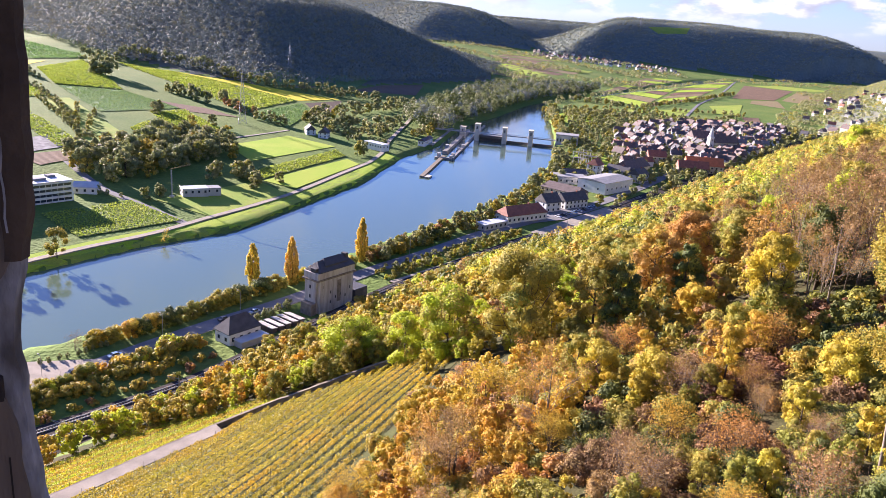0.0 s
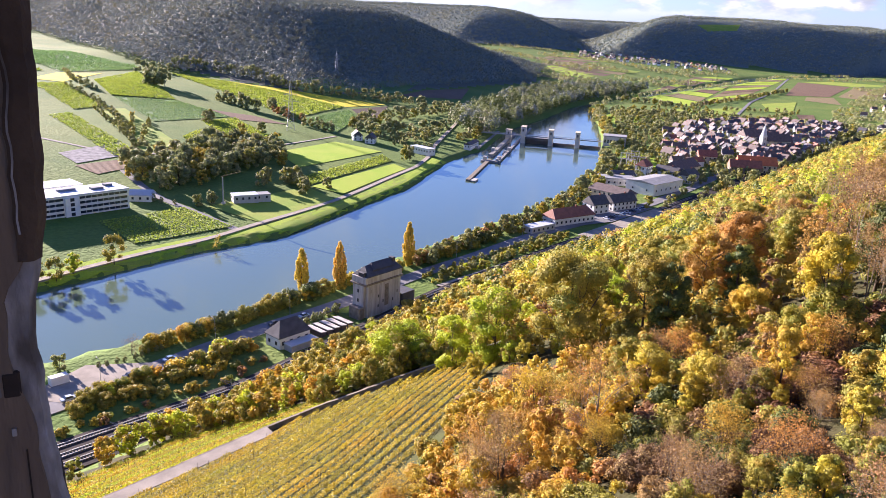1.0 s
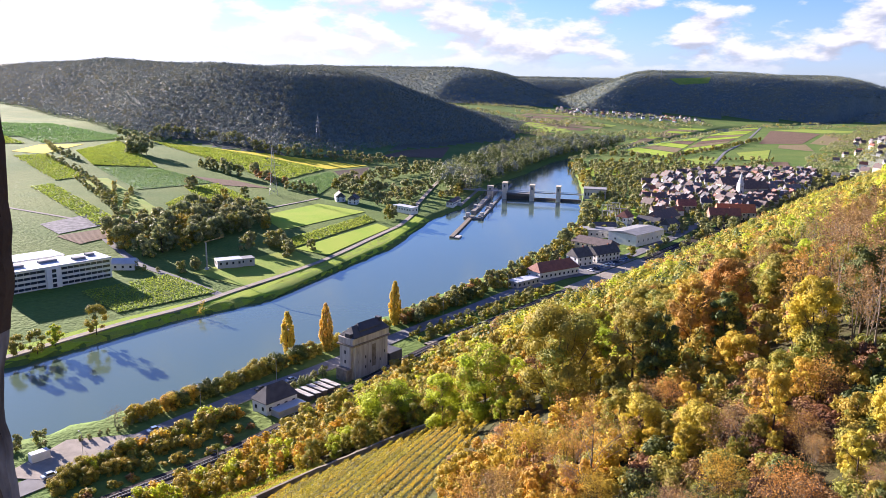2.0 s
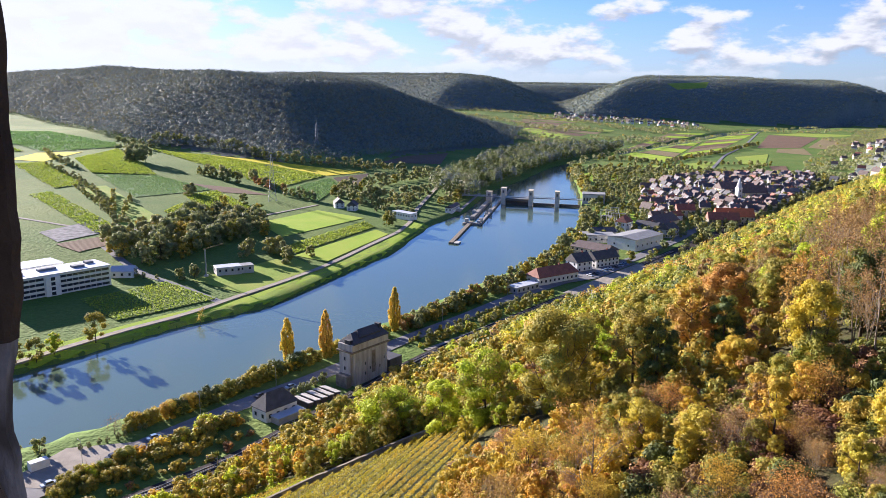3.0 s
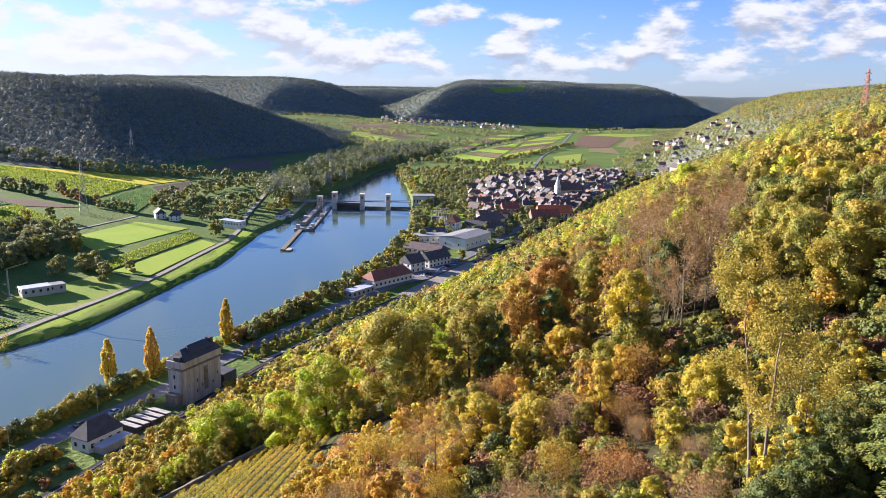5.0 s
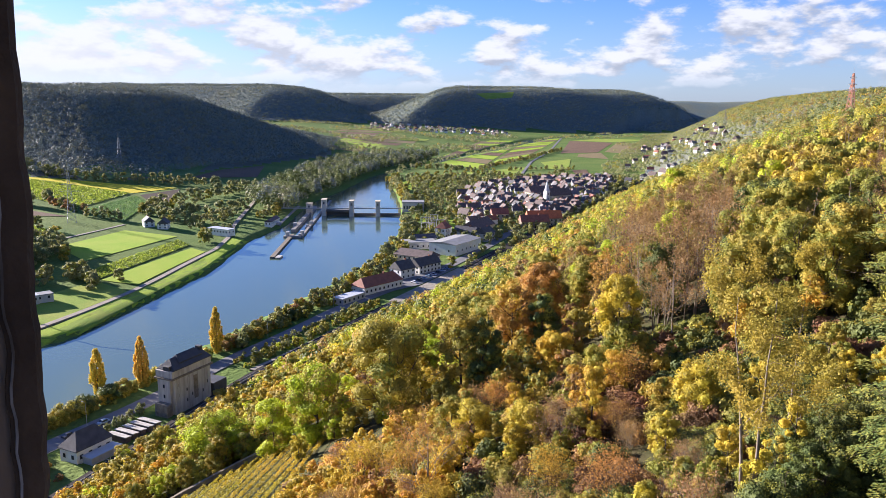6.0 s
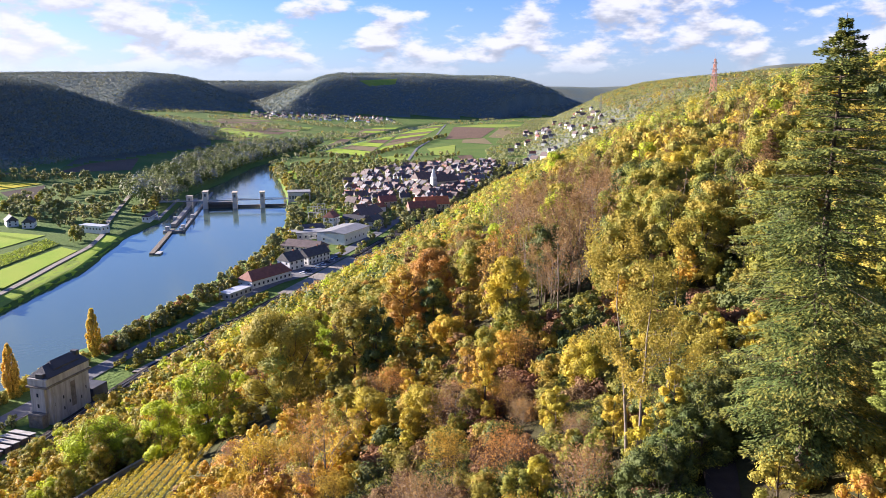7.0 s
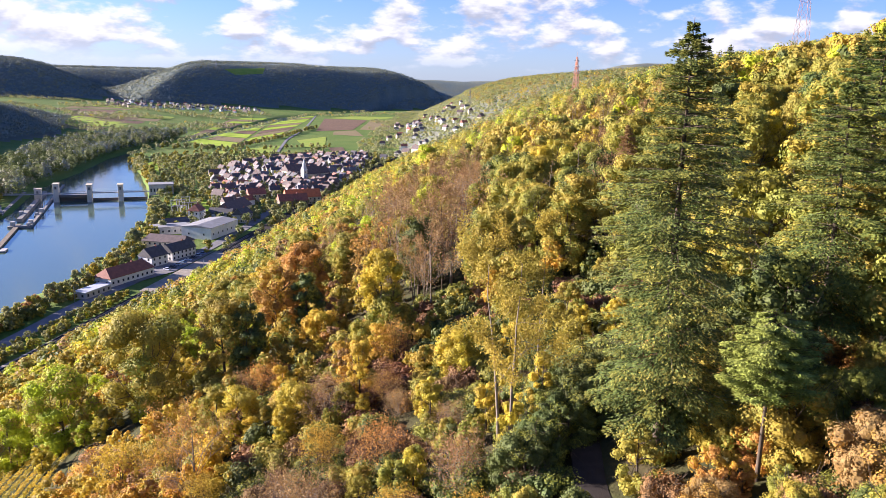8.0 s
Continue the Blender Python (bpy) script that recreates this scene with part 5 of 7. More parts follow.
# right bank: works, halls and houses
R = [
    (pose(-19, 421, 4.9, 0, 0, 47), 30, 11, 4.6, 4.6, M_WHITE, M_TILE, "long white inn with dark red hipped roof", 3.0, 1, 9),
    (pose(-5, 452, 4.9, 0, 0, 45), 12, 10, 6.0, 5.0, M_WHITE, M_GREYTILE, "white gabled house with dark roof", 0, 2, 3),
    (pose(9, 469, 4.9, 0, 0, 47), 20, 9, 5.2, 4.6, M_WHITE, M_GREYTILE, "white row house with dark gabled roof", 0, 2, 6),
    (pose(4, 492, 4.9, 0, 0, -32), 28, 13, 6.2, 3.6, M_CREAM, M_BROWNTILE, "long cream building with brown roof", 2.0, 2, 8),
    (pose(32, 536, 4.9, 0, 0, 56), 36, 22, 8.0, 1.6, M_WHITE, M_FLATROOF, "large white works hall with grey roof", 0, 1, 6),
    (pose(6, 548, 4.9, 0, 0, 10), 24, 14, 5.0, 0, M_GREYWALL, M_FLATROOF, "low grey works building with flat roof", 0, 1, 6),
    (pose(10, 566, 4.9, 0, 0, 20), 16, 12, 4.5, 3.0, M_GREYWALL, M_GREYTILE, "grey workshop with dark pitched roof", 0, 1, 4),
    (pose(26, 592, 4.9, 0, 0, 62), 11, 9, 8.0, 4.8, M_WHITE, M_TILE, "tall white villa with red hipped roof", 3.0, 2, 3),
    (pose(55, 612, 4.9, 0, 0, 60), 36, 14, 6.0, 6.0, M_CREAM, M_BROWNTILE, "long hall with dark brown roof", 0, 1, 7),
    (pose(44, 590, 4.9, 0, 0, -30), 18, 10, 5.5, 4.0, M_WHITE, M_GREYTILE, "white house with grey gabled roof", 0, 2, 4),
    (pose(116, 652, 4.9, 0, 0, 6), 30, 12, 7.0, 6.5, M_CREAM, M_ORANGETILE, "long building with bright orange tiled roof", 0, 2, 8),
    (pose(105, 636, 4.9, 0, 0, 6), 24, 10, 6.5, 5.5, M_STONE, M_TILE, "long building with red tiled roof", 0, 2, 7),
    (pose(80, 676, 4.9, 0, 0, 8), 15, 10, 7.0, 5.0, M_CREAM, M_TILE, "cream house with red tiled roof", 0, 2, 4),
    (pose(-33, 396, 4.9, 0, 0, 54), 18, 7, 3.2, 0, M_GREYWALL, M_METALROOF, "low shed with pale flat roof beside the road", 0, 1, 5),
    (pose(58, 580, 4.9, 0, 0, 58), 14, 10, 6.0, 4.5, M_GREYWALL, M_GREYTILE, "grey house with dark roof", 0, 2, 3),
]
for m, lx, ly, wh, ri, wa, ro, lab, hp, st, co in R:
    house(m, lx, ly, wh, ri, wa, ro, lab, hp, st, co, chimney=ri > 3.9)

# switchyard portals
for k in range(7):
    sy = thing("switchyard_portal", pose(12 + 4.2 * (k % 4), 606 + 15 * (k // 2), 5, 0, 0, 12), "grey steel switchyard portal on the lawn", "steel portal", "switchyard")
    for s in (-3.2, 3.2):
        bm = box(s - 0.35, s + 0.35, -0.35, 0.35, 0, 9.5)
        for v in bm.verts:
            if v.co.z > 5:
                v.co.x, v.co.y = s + (v.co.x - s) * 0.4, v.co.y * 0.4
        part("leg", bm, M_STEEL, sy)
    part("beam", box(-3.6, 3.6, -0.25, 0.25, 9.0, 9.6), M_STEEL, sy)

# the town
rt = np.random.default_rng(21)
KINDS = [
    (8.5, 6.6, 5.8, 3.9, M_WHITE, M_BROWNTILE, "white town house with brown gabled roof"),
    (10, 7.2, 6.0, 4.0, M_CREAM, M_BROWNTILE, "cream town house with brown tiled roof"),
    (9, 6.6, 5.8, 3.9, M_WHITE, M_GREYTILE, "white town house with dark tiled roof"),
    (7.6, 6.6, 6.2, 4.2, M_WHITE, M_LIGHTTILE, "white gabled town house with dark roof"),
    (11.5, 7.2, 5.2, 5.2, M_CREAM, M_BROWNTILE, "long cream town house with brown roof"),
    (10, 6.6, 4.4, 4.0, M_WHITE, M_TILE, "white town house with weathered red roof"),
]
TOWN = [(38, 628), (48, 700), (44, 800), (66, 900), (110, 990), (200, 1050), (285, 1060), (250, 930), (215, 840), (160, 720), (128, 665), (96, 690), (66, 640)]
taken = [(116, 652), (105, 636), (80, 676), (148, 790), (55, 612)]
for gy in np.arange(630, 1070, 14.6):
    for gx in np.arange(30, 300, 13.2):
        x, y = gx + rt.normal(0, 3.2) + (gy - 630) * 0.05, gy + rt.normal(0, 3.2)
        if inside_depth(x, y, TOWN) < 3 or line_side(x, y, FOOT) > -9 or rt.uniform() < 0.12:
            continue
        if min(math.hypot(x - a_, y - b_) for a_, b_ in taken) < 15:
            continue
        k = int(rt.choice(6, p=[0.22, 0.12, 0.26, 0.22, 0.11, 0.07]))
        lx, ly, wh, ri, wa, ro, lab = KINDS[k]
        house(pose(x, y, flat(x, y) - 0.2, 0, 0, float(rt.choice([20, 110, 35, 125, 5, 95])) + rt.normal(0, 6)), lx, ly, wh, ri, wa, ro, lab, 0, 2, 3, "town houses", windows=False, name="town_house")
# suburb on the opposite slope, and the far village
for x, y in scatter(rt, 230, 720, 960, 1900, 40, lambda x, y: (line_side(x, y, FOOT) > -25) & (line_side(x, y, FOOT) < 130) & in_sight(x, y, 12, 26) & (rt.uniform(0, 1, len(x)) < 0.62)):
    k = int(rt.integers(0, 6))
    lx, ly, wh, ri, wa, ro, lab = KINDS[k]
    house(pose(x, y, flat(x, y) - 0.3, 0, 0, float(rt.uniform(0, 180))), lx, ly, wh, ri, wa, ro, "detached " + lab.replace("town ", "") + " on the wooded slope", 0, 2, 3, "suburb houses", windows=False, name="house")
for x, y in scatter(rt, -130, 330, 2380, 2620, 34, lambda x, y: line_side(x, y, LEFT_BANK) < -20):
    k = int(rt.integers(0, 6))
    lx, ly, wh, ri, wa, ro, lab = KINDS[k]
    house(pose(x, y, flat(x, y) - 0.3, 0, 0, float(rt.uniform(0, 180))), lx, ly, wh, ri, wa, ro, lab.replace("town house", "village house") + ", far off", 0, 2, 3, "far village", windows=False, name="village_house")


def church():
    ob = thing("church", pose(148, 788, 5, 0, 0, 28), "pale church with slender white-grey spire", "church")
    part("nave", box(-4, 22, -6, 6, -1, 10), M_CREAM, ob)
    part("nave_roof", gable(-4, 22, -6, 6, 10, 7, 0.4, 0.3), M_BROWNTILE, ob)
    part("tower", box(-9, -4, -2.5, 2.5, -1, 15, 0.1), M_WHITE, ob)
    bm = bmesh.new()
    bmesh.ops.create_cone(bm, cap_ends=True, segments=8, radius1=2.9, radius2=0.08, depth=11, matrix=Matrix.Translation((-6.5, 0, 20.5)))
    part("spire", bm, M_METALROOF, ob)
    for z in (6, 11):
        window(ob, 0.9, 1.8, -6.5, -2.5, z)
    for i in range(4):
        window(ob, 1.2, 4.0, 0 + 5.5 * i, -6, 3.5)


church()
town_hall = house(pose(140, 830, 5, 0, 0, 25), 24, 13, 8.5, 7, M_CREAM, M_BROWNTILE, "broad cream hall with tall brown roof", 0, 3, 6)


def pylon(x, y, h, label, mats, arms=3, bar=1.0):
    """A lattice mast with cross arms."""
    ob = thing("pylon", on(x, y, 25), label, "pylon")
    vs, fs = [], []
    w0, w1 = h * 0.085, h * 0.012
    levels = 9
    for i in range(levels):
        a0, a1 = i / levels, (i + 1) / levels
        za, zb = h * a0, h * a1
        ra, rb = w0 + (w1 - w0) * a0 ** 0.8, w0 + (w1 - w0) * a1 ** 0.8
        ca = [(ra, ra, za), (-ra, ra, za), (-ra, -ra, za), (ra, -ra, za)]
        cb = [(rb, rb, zb), (-rb, rb, zb), (-rb, -rb, zb), (rb, -rb, zb)]
        for k in range(4):
            tube(vs, fs, ca[k], cb[k], 0.16 * bar, 0.16 * bar, 4)
            tube(vs, fs, ca[k], cb[(k + 1) % 4], 0.09 * bar, 0.09 * bar, 3)
            tube(vs, fs, ca[(k + 1) % 4], cb[k], 0.09 * bar, 0.09 * bar, 3)
    part("mast", mesh_of("mast", vs, fs, [mats[0]]), None, ob)
    for i in range(arms):
        z = h * (0.62 + 0.14 * i)
        vs, fs = [], []
        l = h * (0.17 - 0.03 * i)
        for s in (-1, 1):
            tube(vs, fs, (0, 0, z + 1.4), (s * l, 0, z), 0.14 * bar, 0.1 * bar, 4)
            tube(vs, fs, (0, 0, z - 0.2), (s * l, 0, z), 0.14 * bar, 0.1 * bar, 4)
        part("cross_arm", mesh_of("cross_arm", vs, fs, [mats[1]]), None, ob)
    vs, fs = [], []
    tube(vs, fs, (0, 0, h * 0.97), (0, 0, h * 1.12), 0.12, 0.05, 4)
    part("spike", mesh_of("spike", vs, fs, [mats[0]]), None, ob)


pylon(-282, 638, 42, "grey lattice power pylon in the vineyards", (M_STEEL, M_STEEL))
pylon(-369, 985, 36, "grey lattice power pylon under the wooded hill", (M_STEEL, M_STEEL))
pylon(370, 636, 38, "red and white lattice pylon on the ridge", (M_REDWHITE, M_WHITE), 3, 2.2)
pylon(226, 3010, 34, "slim transmission mast on the distant hill", (M_STEEL, M_STEEL), 0, 2.0)
pylon(560, 1350, 34, "grey lattice pylon on the wooded hill", (M_STEEL, M_STEEL))
pylon(290, 291, 50, "pale red lattice pylon behind the ridge trees", (M_REDWHITE, M_WHITE), 3, 0.6)


# ---- woods far and near ----
rng = np.random.default_rng(5)
sp = scatter(rng, -1900, -100, 780, 2000, 7.8, lambda x, y: (inside_depth(x, y, HILL_LEFT) > np.where(x < -560, -24, 2)) & in_sight(x, y, -46) & (inside_depth(x, y, HILL_LEFT) < 400))
# pale leaf colours and upturned sprays stand in for haze on these hills
woods("hill_wood", "dark autumn woodland on the shaded valley side", sp, {"hill": 6, "hazeolive": 2.6, "hazefir": 1.6}, rng, (8, 14), (3.6, 5.2), 26, 2.1, lift=0.38)
FAR_MEADOW = [(253, 3009), (414, 3080), (396, 3010), (291, 2962)]
sp = scatter(rng, -1500, 2300, 2450, 4300, 15, lambda x, y: (np.max([inside_depth(x, y, p) for p in (HILL_FAR, HILL_FAR_LEFT, HILL_BACK)], axis=0) > 0) & in_sight(x, y, -34, 34) & (np.max([inside_depth(x, y, p) for p in (HILL_FAR, HILL_FAR_LEFT)], axis=0) < 620) & (inside_depth(x, y, FAR_MEADOW) < -6))
woods("far_hill_wood", "woodland on the distant hills", sp, {"hill": 5, "hazeolive": 3, "hazefir": 1.5}, rng, (9, 14), (6, 10), 10, 4.4, lift=0.4)
drape("field", FAR_MEADOW, M_LAWN2, 1.0, "pale green clearing on the distant hill", "field", 12)
PATHLINE = [(25.5, 30), (28.2, 43.5), (31.5, 49), (34.5, 56)]
sp = scatter(rng, 0, 1900, 60, 2700, 9.5, lambda x, y: (line_side(x, y, FOOT) > 100) & in_sight(x, y, 12, 58) & (np.hypot(x, y) > 300) & (line_side(x, y, FOOT) < 420) & ((line_side(x, y, FOOT) > 150) | (y < 800)))
nr = np.hypot(sp[:, 0], sp[:, 1]) < 620
woods("ridge_wood", "sunlit olive and yellow woodland on the upper slope", sp[nr], {"dark": 1.5, "green": 2.2, "olive": 4, "lime": 0.7, "yellow": 0.5, "gold": 0.3, "russet": 0.6}, rng, (9, 15), (3.4, 5.2), 110, 1.05)
woods("far_ridge_wood", "olive-brown autumn woodland on the hill beyond the town", sp[~nr], {"dark": 1.6, "hazedark": 2.4, "bank": 2.0, "olive": 1.5, "russet": 1.4, "gold": 0.4}, rng, (8, 14), (4.0, 6.0), 22, 1.8, lift=0.4)
sp = scatter(rng, -60, 330, 150, 800, 6.2, lambda x, y: (line_side(x, y, FOOT) > 6) & (line_side(x, y, FOOT) <= 112) & in_sight(x, y, -20, 40) & (np.hypot(x, y) > 235))
woods("slope_wood", "green and yellow trees low on the steep slope", sp, {"dark": 1.5, "green": 3, "olive": 3.5, "lime": 0.9, "yellow": 0.8, "orange": 1.0, "russet": 0.4}, rng, (5, 10), (2.6, 4.0), 85, 1.0)
sp = scatter(rng, -230, 60, 690, 1500, 8.6, lambda x, y: (line_side(x, y, LEFT_BANK) < -3) & (line_side(x, y, LEFT_BANK) > np.interp(y, [690, 800, 1300, 1500], [-12, -60, -115, -75])) & (y > 745))
woods("bank_wood", "tall dark trees crowding the river bank", sp, {"dark": 4, "hazefir": 2, "hazedark": 2.6, "hazeolive": 1.2}, rng, (13, 21), (4.6, 6.6), 110, 1.7, bump=0.5)
sp = scatter(rng, -60, 700, 1080, 2700, 16, lambda x, y: (line_side(x, y, RIGHT_BANK) > 2) & (line_side(x, y, RIGHT_BANK) < 20))
woods("far_bank_trees", "line of trees along the river across the plain", sp, {"hazedark": 3, "bank": 4, "hazeolive": 2, "olive": 0.5}, rng, (6, 11), (3.5, 5.8), 30, 2.2, bump=0.5)
sp = scatter(rng, -700, 330, 1450, 2600, 17, lambda x, y: (line_side(x, y, LEFT_BANK) < -4) & (inside_depth(x, y, HILL_LEFT) < 0) & (wave(x, y, 70, 3.0) > 0.12) & in_sight(x, y, -16, 14))
woods("distant_trees", "scattered trees and hedges in the distance", sp, {"hazedark": 3, "bank": 4, "hazeolive": 2, "olive": 0.5}, rng, (5, 11), (3.6, 6.2), 24, 2.6, bump=0.5)
sp = scatter(rng, 20, 1100, 780, 2700, 10, lambda x, y: (line_side(x, y, FOOT) < 165) & (line_side(x, y, FOOT) > np.where(y < 980, 112, -60)) & in_sight(x, y, 6, 36) & (wave(x, y, 45, 6.0) > -0.35))
woods("suburb_trees", "garden trees between the houses of the suburb", sp, {"hazedark": 3, "bank": 4, "hazeolive": 2, "olive": 0.5}, rng, (4, 7), (2.6, 4.4), 34, 1.6, bump=0.5)
sp = scatter(rng, 60, 800, 1120, 2650, 16, lambda x, y: ((y > 2250) | (x > 0.27 * y)) & (line_side(x, y, RIGHT_BANK) > 18) & (line_side(x, y, FOOT) < -20) & (wave(x, y, 60, 2.0) > 0.3))
woods("plain_trees", "scattered trees and orchards on the plain", sp, {"hazedark": 3, "bank": 4, "hazeolive": 2, "olive": 0.5}, rng, (4, 9), (3.0, 5.5), 26, 2.2, bump=0.5)

# kinds of middle-distance tree
MID = {
    "green": ("leafy green tree with broad crown", dict(h=10, rad=4.2, colour="green", seed=1, base=0.15, leaves=700, leaf=1.0, lobes=26, depth=1)),
    "dark": ("dark green tree with broad crown", dict(h=11, rad=4.4, colour="hazedark", seed=2, base=0.12, leaves=700, leaf=1.05, lobes=26, depth=1)),
    "olive": ("olive-green tree turning in autumn", dict(h=9.5, rad=4.0, colour="bank", seed=3, base=0.12, leaves=700, leaf=1.0, lobes=26, depth=1)),
    "gold": ("golden tree in autumn leaf", dict(h=8.5, rad=3.7, colour="olive", seed=4, base=0.15, leaves=650, leaf=0.95, lobes=24, depth=1)),
    "yellow": ("yellow tree in autumn leaf", dict(h=7.5, rad=3.2, colour="yellow", seed=5, base=0.1, leaves=600, leaf=0.85, lobes=24, depth=1)),
    "orange": ("orange tree in autumn leaf", dict(h=7.5, rad=3.2, colour="orange", seed=6, base=0.1, leaves=600, leaf=0.85, lobes=24, depth=1)),
    "lime": ("fresh green young tree", dict(h=8, rad=3.4, colour="lime", seed=8, base=0.1, leaves=600, leaf=0.85, lobes=24, depth=1)),
    "russet": ("russet tree with half-bare twigs", dict(h=8, rad=3.4, colour="russet", seed=7, base=0.15, leaves=420, leaf=0.8, lobes=24, depth=2)),
}


def mid(*names):
    return [MID[n] for n in names]


rb = np.random.default_rng(11)
# far bank
sp = scatter(rb, -320, -215, 385, 560, 9.5, lambda x, y: inside_depth(x, y, [(-312, 418), (-306, 492), (-298, 530), (-252, 556), (-222, 494), (-240, 400), (-252, 388)]) > 2)
belt(sp, mid("dark", "dark", "olive", "dark", "olive", "green", "gold"), rb, (1.0, 1.5), group="grove by the ploughed field", single=6)
for pts, gap, kinds, size in (
    ([(-610, 890), (-590, 975), (-529, 962), (-459, 930), (-385, 880)], 11, mid("dark", "olive", "dark"), (1.0, 1.6)),
    ([(-385, 880), (-320, 905), (-250, 920), (-205, 930)], 9, mid("dark", "olive", "olive", "dark"), (0.9, 1.4)),
    ([(-520, 775), (-505, 790), (-494, 792)], 6, mid("dark", "dark"), (1.5, 2.0)),
    ([(-414, 747), (-350, 712)], 9, mid("dark", "olive"), (0.9, 1.4)),
    ([(-351, 742), (-320, 705), (-290, 679)], 8, mid("russet", "olive", "dark"), (0.8, 1.3)),
    ([(-284, 673), (-249, 655)], 7, mid("dark", "olive"), (0.8, 1.1)),
    ([(-214, 429), (-194, 452), (-179, 425)], 7, mid("gold", "olive", "olive"), (1.0, 1.3)),
    ([(-183, 448), (-168, 452)], 9, mid("olive", "green"), (0.8, 1.0)),
    ([(-163, 567), (-152, 571), (-158, 585)], 6, mid("dark", "green", "olive"), (0.9, 1.2)),
    ([(-245, 694), (-232, 760), (-226, 793), (-205, 854), (-182, 920)], 9, mid("dark", "olive", "dark", "green"), (0.9, 1.4)),
    ([(-245, 700), (-187, 645), (-159, 690)], 7, mid("dark", "olive"), (0.8, 1.3)),
    ([(-215, 700), (-170, 720), (-165, 760)], 8, mid("dark", "olive", "dark"), (0.9, 1.4)),
    ([(-185, 634), (-147, 634)], 4, mid("dark"), (0.45, 0.55)),
    ([(-140, 690), (-128, 720), (-135, 770)], 7, mid("olive", "gold", "green"), (0.9, 1.3)),
    ([(-222, 374), (-214, 372), (-218, 382)], 5, mid("green", "dark", "olive"), (0.6, 0.9)),
    ([(-255, 372), (-228, 366)], 6, mid("olive", "dark"), (0.3, 0.45)),
    ([(-560, 700), (-480, 640), (-430, 590), (-360, 520)], 9, mid("olive", "dark", "olive"), (0.35, 0.7)),
    ([(-360, 640), (-352, 612)], 7, mid("olive", "olive"), (0.9, 1.1)),
    ([(-310, 590), (-290, 610)], 12, mid("olive", "gold"), (1.0, 1.3)),
    ([(-288, 540), (-276, 548)], 9, mid("olive", "green"), (1.0, 1.2)),
    ([(-640, 800), (-590, 745), (-520, 690)], 9, mid("dark", "olive"), (0.45, 0.8)),
):
    belt(along(pts, gap, 1.6, rb), kinds, rb, size, group="field trees", single=2)
for row in range(4):
    a0, b0 = np.array((-452 + 22 * row, 600 - 6 * row)), np.array((-348 + 10 * row, 500 - 14 * row))
    belt(along([tuple(a0), tuple(b0)], 8.5, 0.8, rb), mid("olive", "olive", "green"), rb, (0.38, 0.55), label="small orchard tree on the grassy slope", group="orchard", single=3)
for x, y, h, k in ((-203, 273.5, 13, "olive"), (-210, 257, 9.5, "lime"), (-212, 249, 10, "green"), (-216, 243, 9, "olive")):
    tree("tree", "single leafy tree on the river bank", on(x, y, h * 30), h, h * 0.40, k, 31, 0.2, 1800, 0.5, lobes=24, depth=2)
spray_tree("tree", "slim half-bare tree at the water's edge", on(-177.5, 315, 0), 9.0, 3.0, "olive", 32, 240, 0.5, None, 3, 6, 0.35, 0.12)
# right bank: poplars, hedges and scrub
for i, (x, y, h, c) in enumerate(((-112.8, 264.8, 17.5, "gold"), (-100.0, 273.0, 19.5, "gold"), (-82.0, 311.2, 20, "yellow"))):
    tree("poplar", "slender golden Lombardy poplar on the river bank", on(x, y, 70 * i), h, 3.3, "poplar", 41 + i, 0.05, 9000, 0.36, "column", 240, depth=1, category="poplar", group="poplars")
HEDGE = along([(-160, 170), (-149, 177)], 5, 1, rb)
belt(HEDGE, mid("olive", "yellow"), rb, (0.5, 0.7), label="rounded pale bush on the bank", single=3)
belt(along([(-143, 180), (-136, 191), (-132, 200)], 2.2, 0.3, rb), mid("dark"), rb, (0.16, 0.22), label="low clipped dark hedge by the lay-by", name="hedge_bush", single=12)
spray_tree("shrub", "pale leafless shrub by the water", on(-139.5, 193, 0), 5.0, 3.0, "russet", 43, 200, 0.25, M_PALEBARK, 4, 12, 0.1, 0.07, 3, "shrub")
belt(along([(-80, 316), (-66, 350), (-52, 385), (-38, 418)], 3.0, 1.6, rb), mid("olive", "dark", "green", "russet", "olive"), rb, (0.5, 0.85), group="bank trees", single=4)
belt(along([(-38, 420), (-28, 455), (-18, 500), (-8, 560), (-3, 630), (-3, 665)], 3.6, 1.8, rb), mid("dark", "olive", "green", "yellow"), rb, (0.6, 1.0), group="bank trees", single=4)
belt(along([(-77, 312), (-62, 350), (-47, 385), (-32, 416)], 3.6, 1.6, rb), mid("olive", "green", "dark", "gold"), rb, (0.4, 0.7), group="bank trees", single=3)
belt(along([(-30, 424), (-21, 455), (-11, 500), (-2, 560), (3, 630)], 4.2, 1.6, rb), mid("olive", "green", "dark", "yellow"), rb, (0.45, 0.8), group="bank trees", single=3)
belt(along([(0, 770), (-8, 860), (-14, 940), (-30, 1060)], 9, 3, rb), mid("dark", "olive", "gold", "green"), rb, (0.8, 1.2), group="bank trees", single=4)
belt(along([(-103, 222), (-90, 250)], 3.4, 0.8, rb), mid("olive", "dark"), rb, (0.3, 0.45), group="roadside scrub", single=10)
belt(along([(-66, 292), (-52, 318), (-35, 352), (-17, 390)], 1.9, 0.9, rb), mid("green", "olive", "green", "lime"), rb, (0.28, 0.5), group="railway scrub")
belt(along([(-54, 282), (-40, 310), (-22, 345), (-6, 378)], 1.8, 1.2, rb), mid("green", "lime", "green", "olive"), rb, (0.35, 0.6), group="railway scrub")
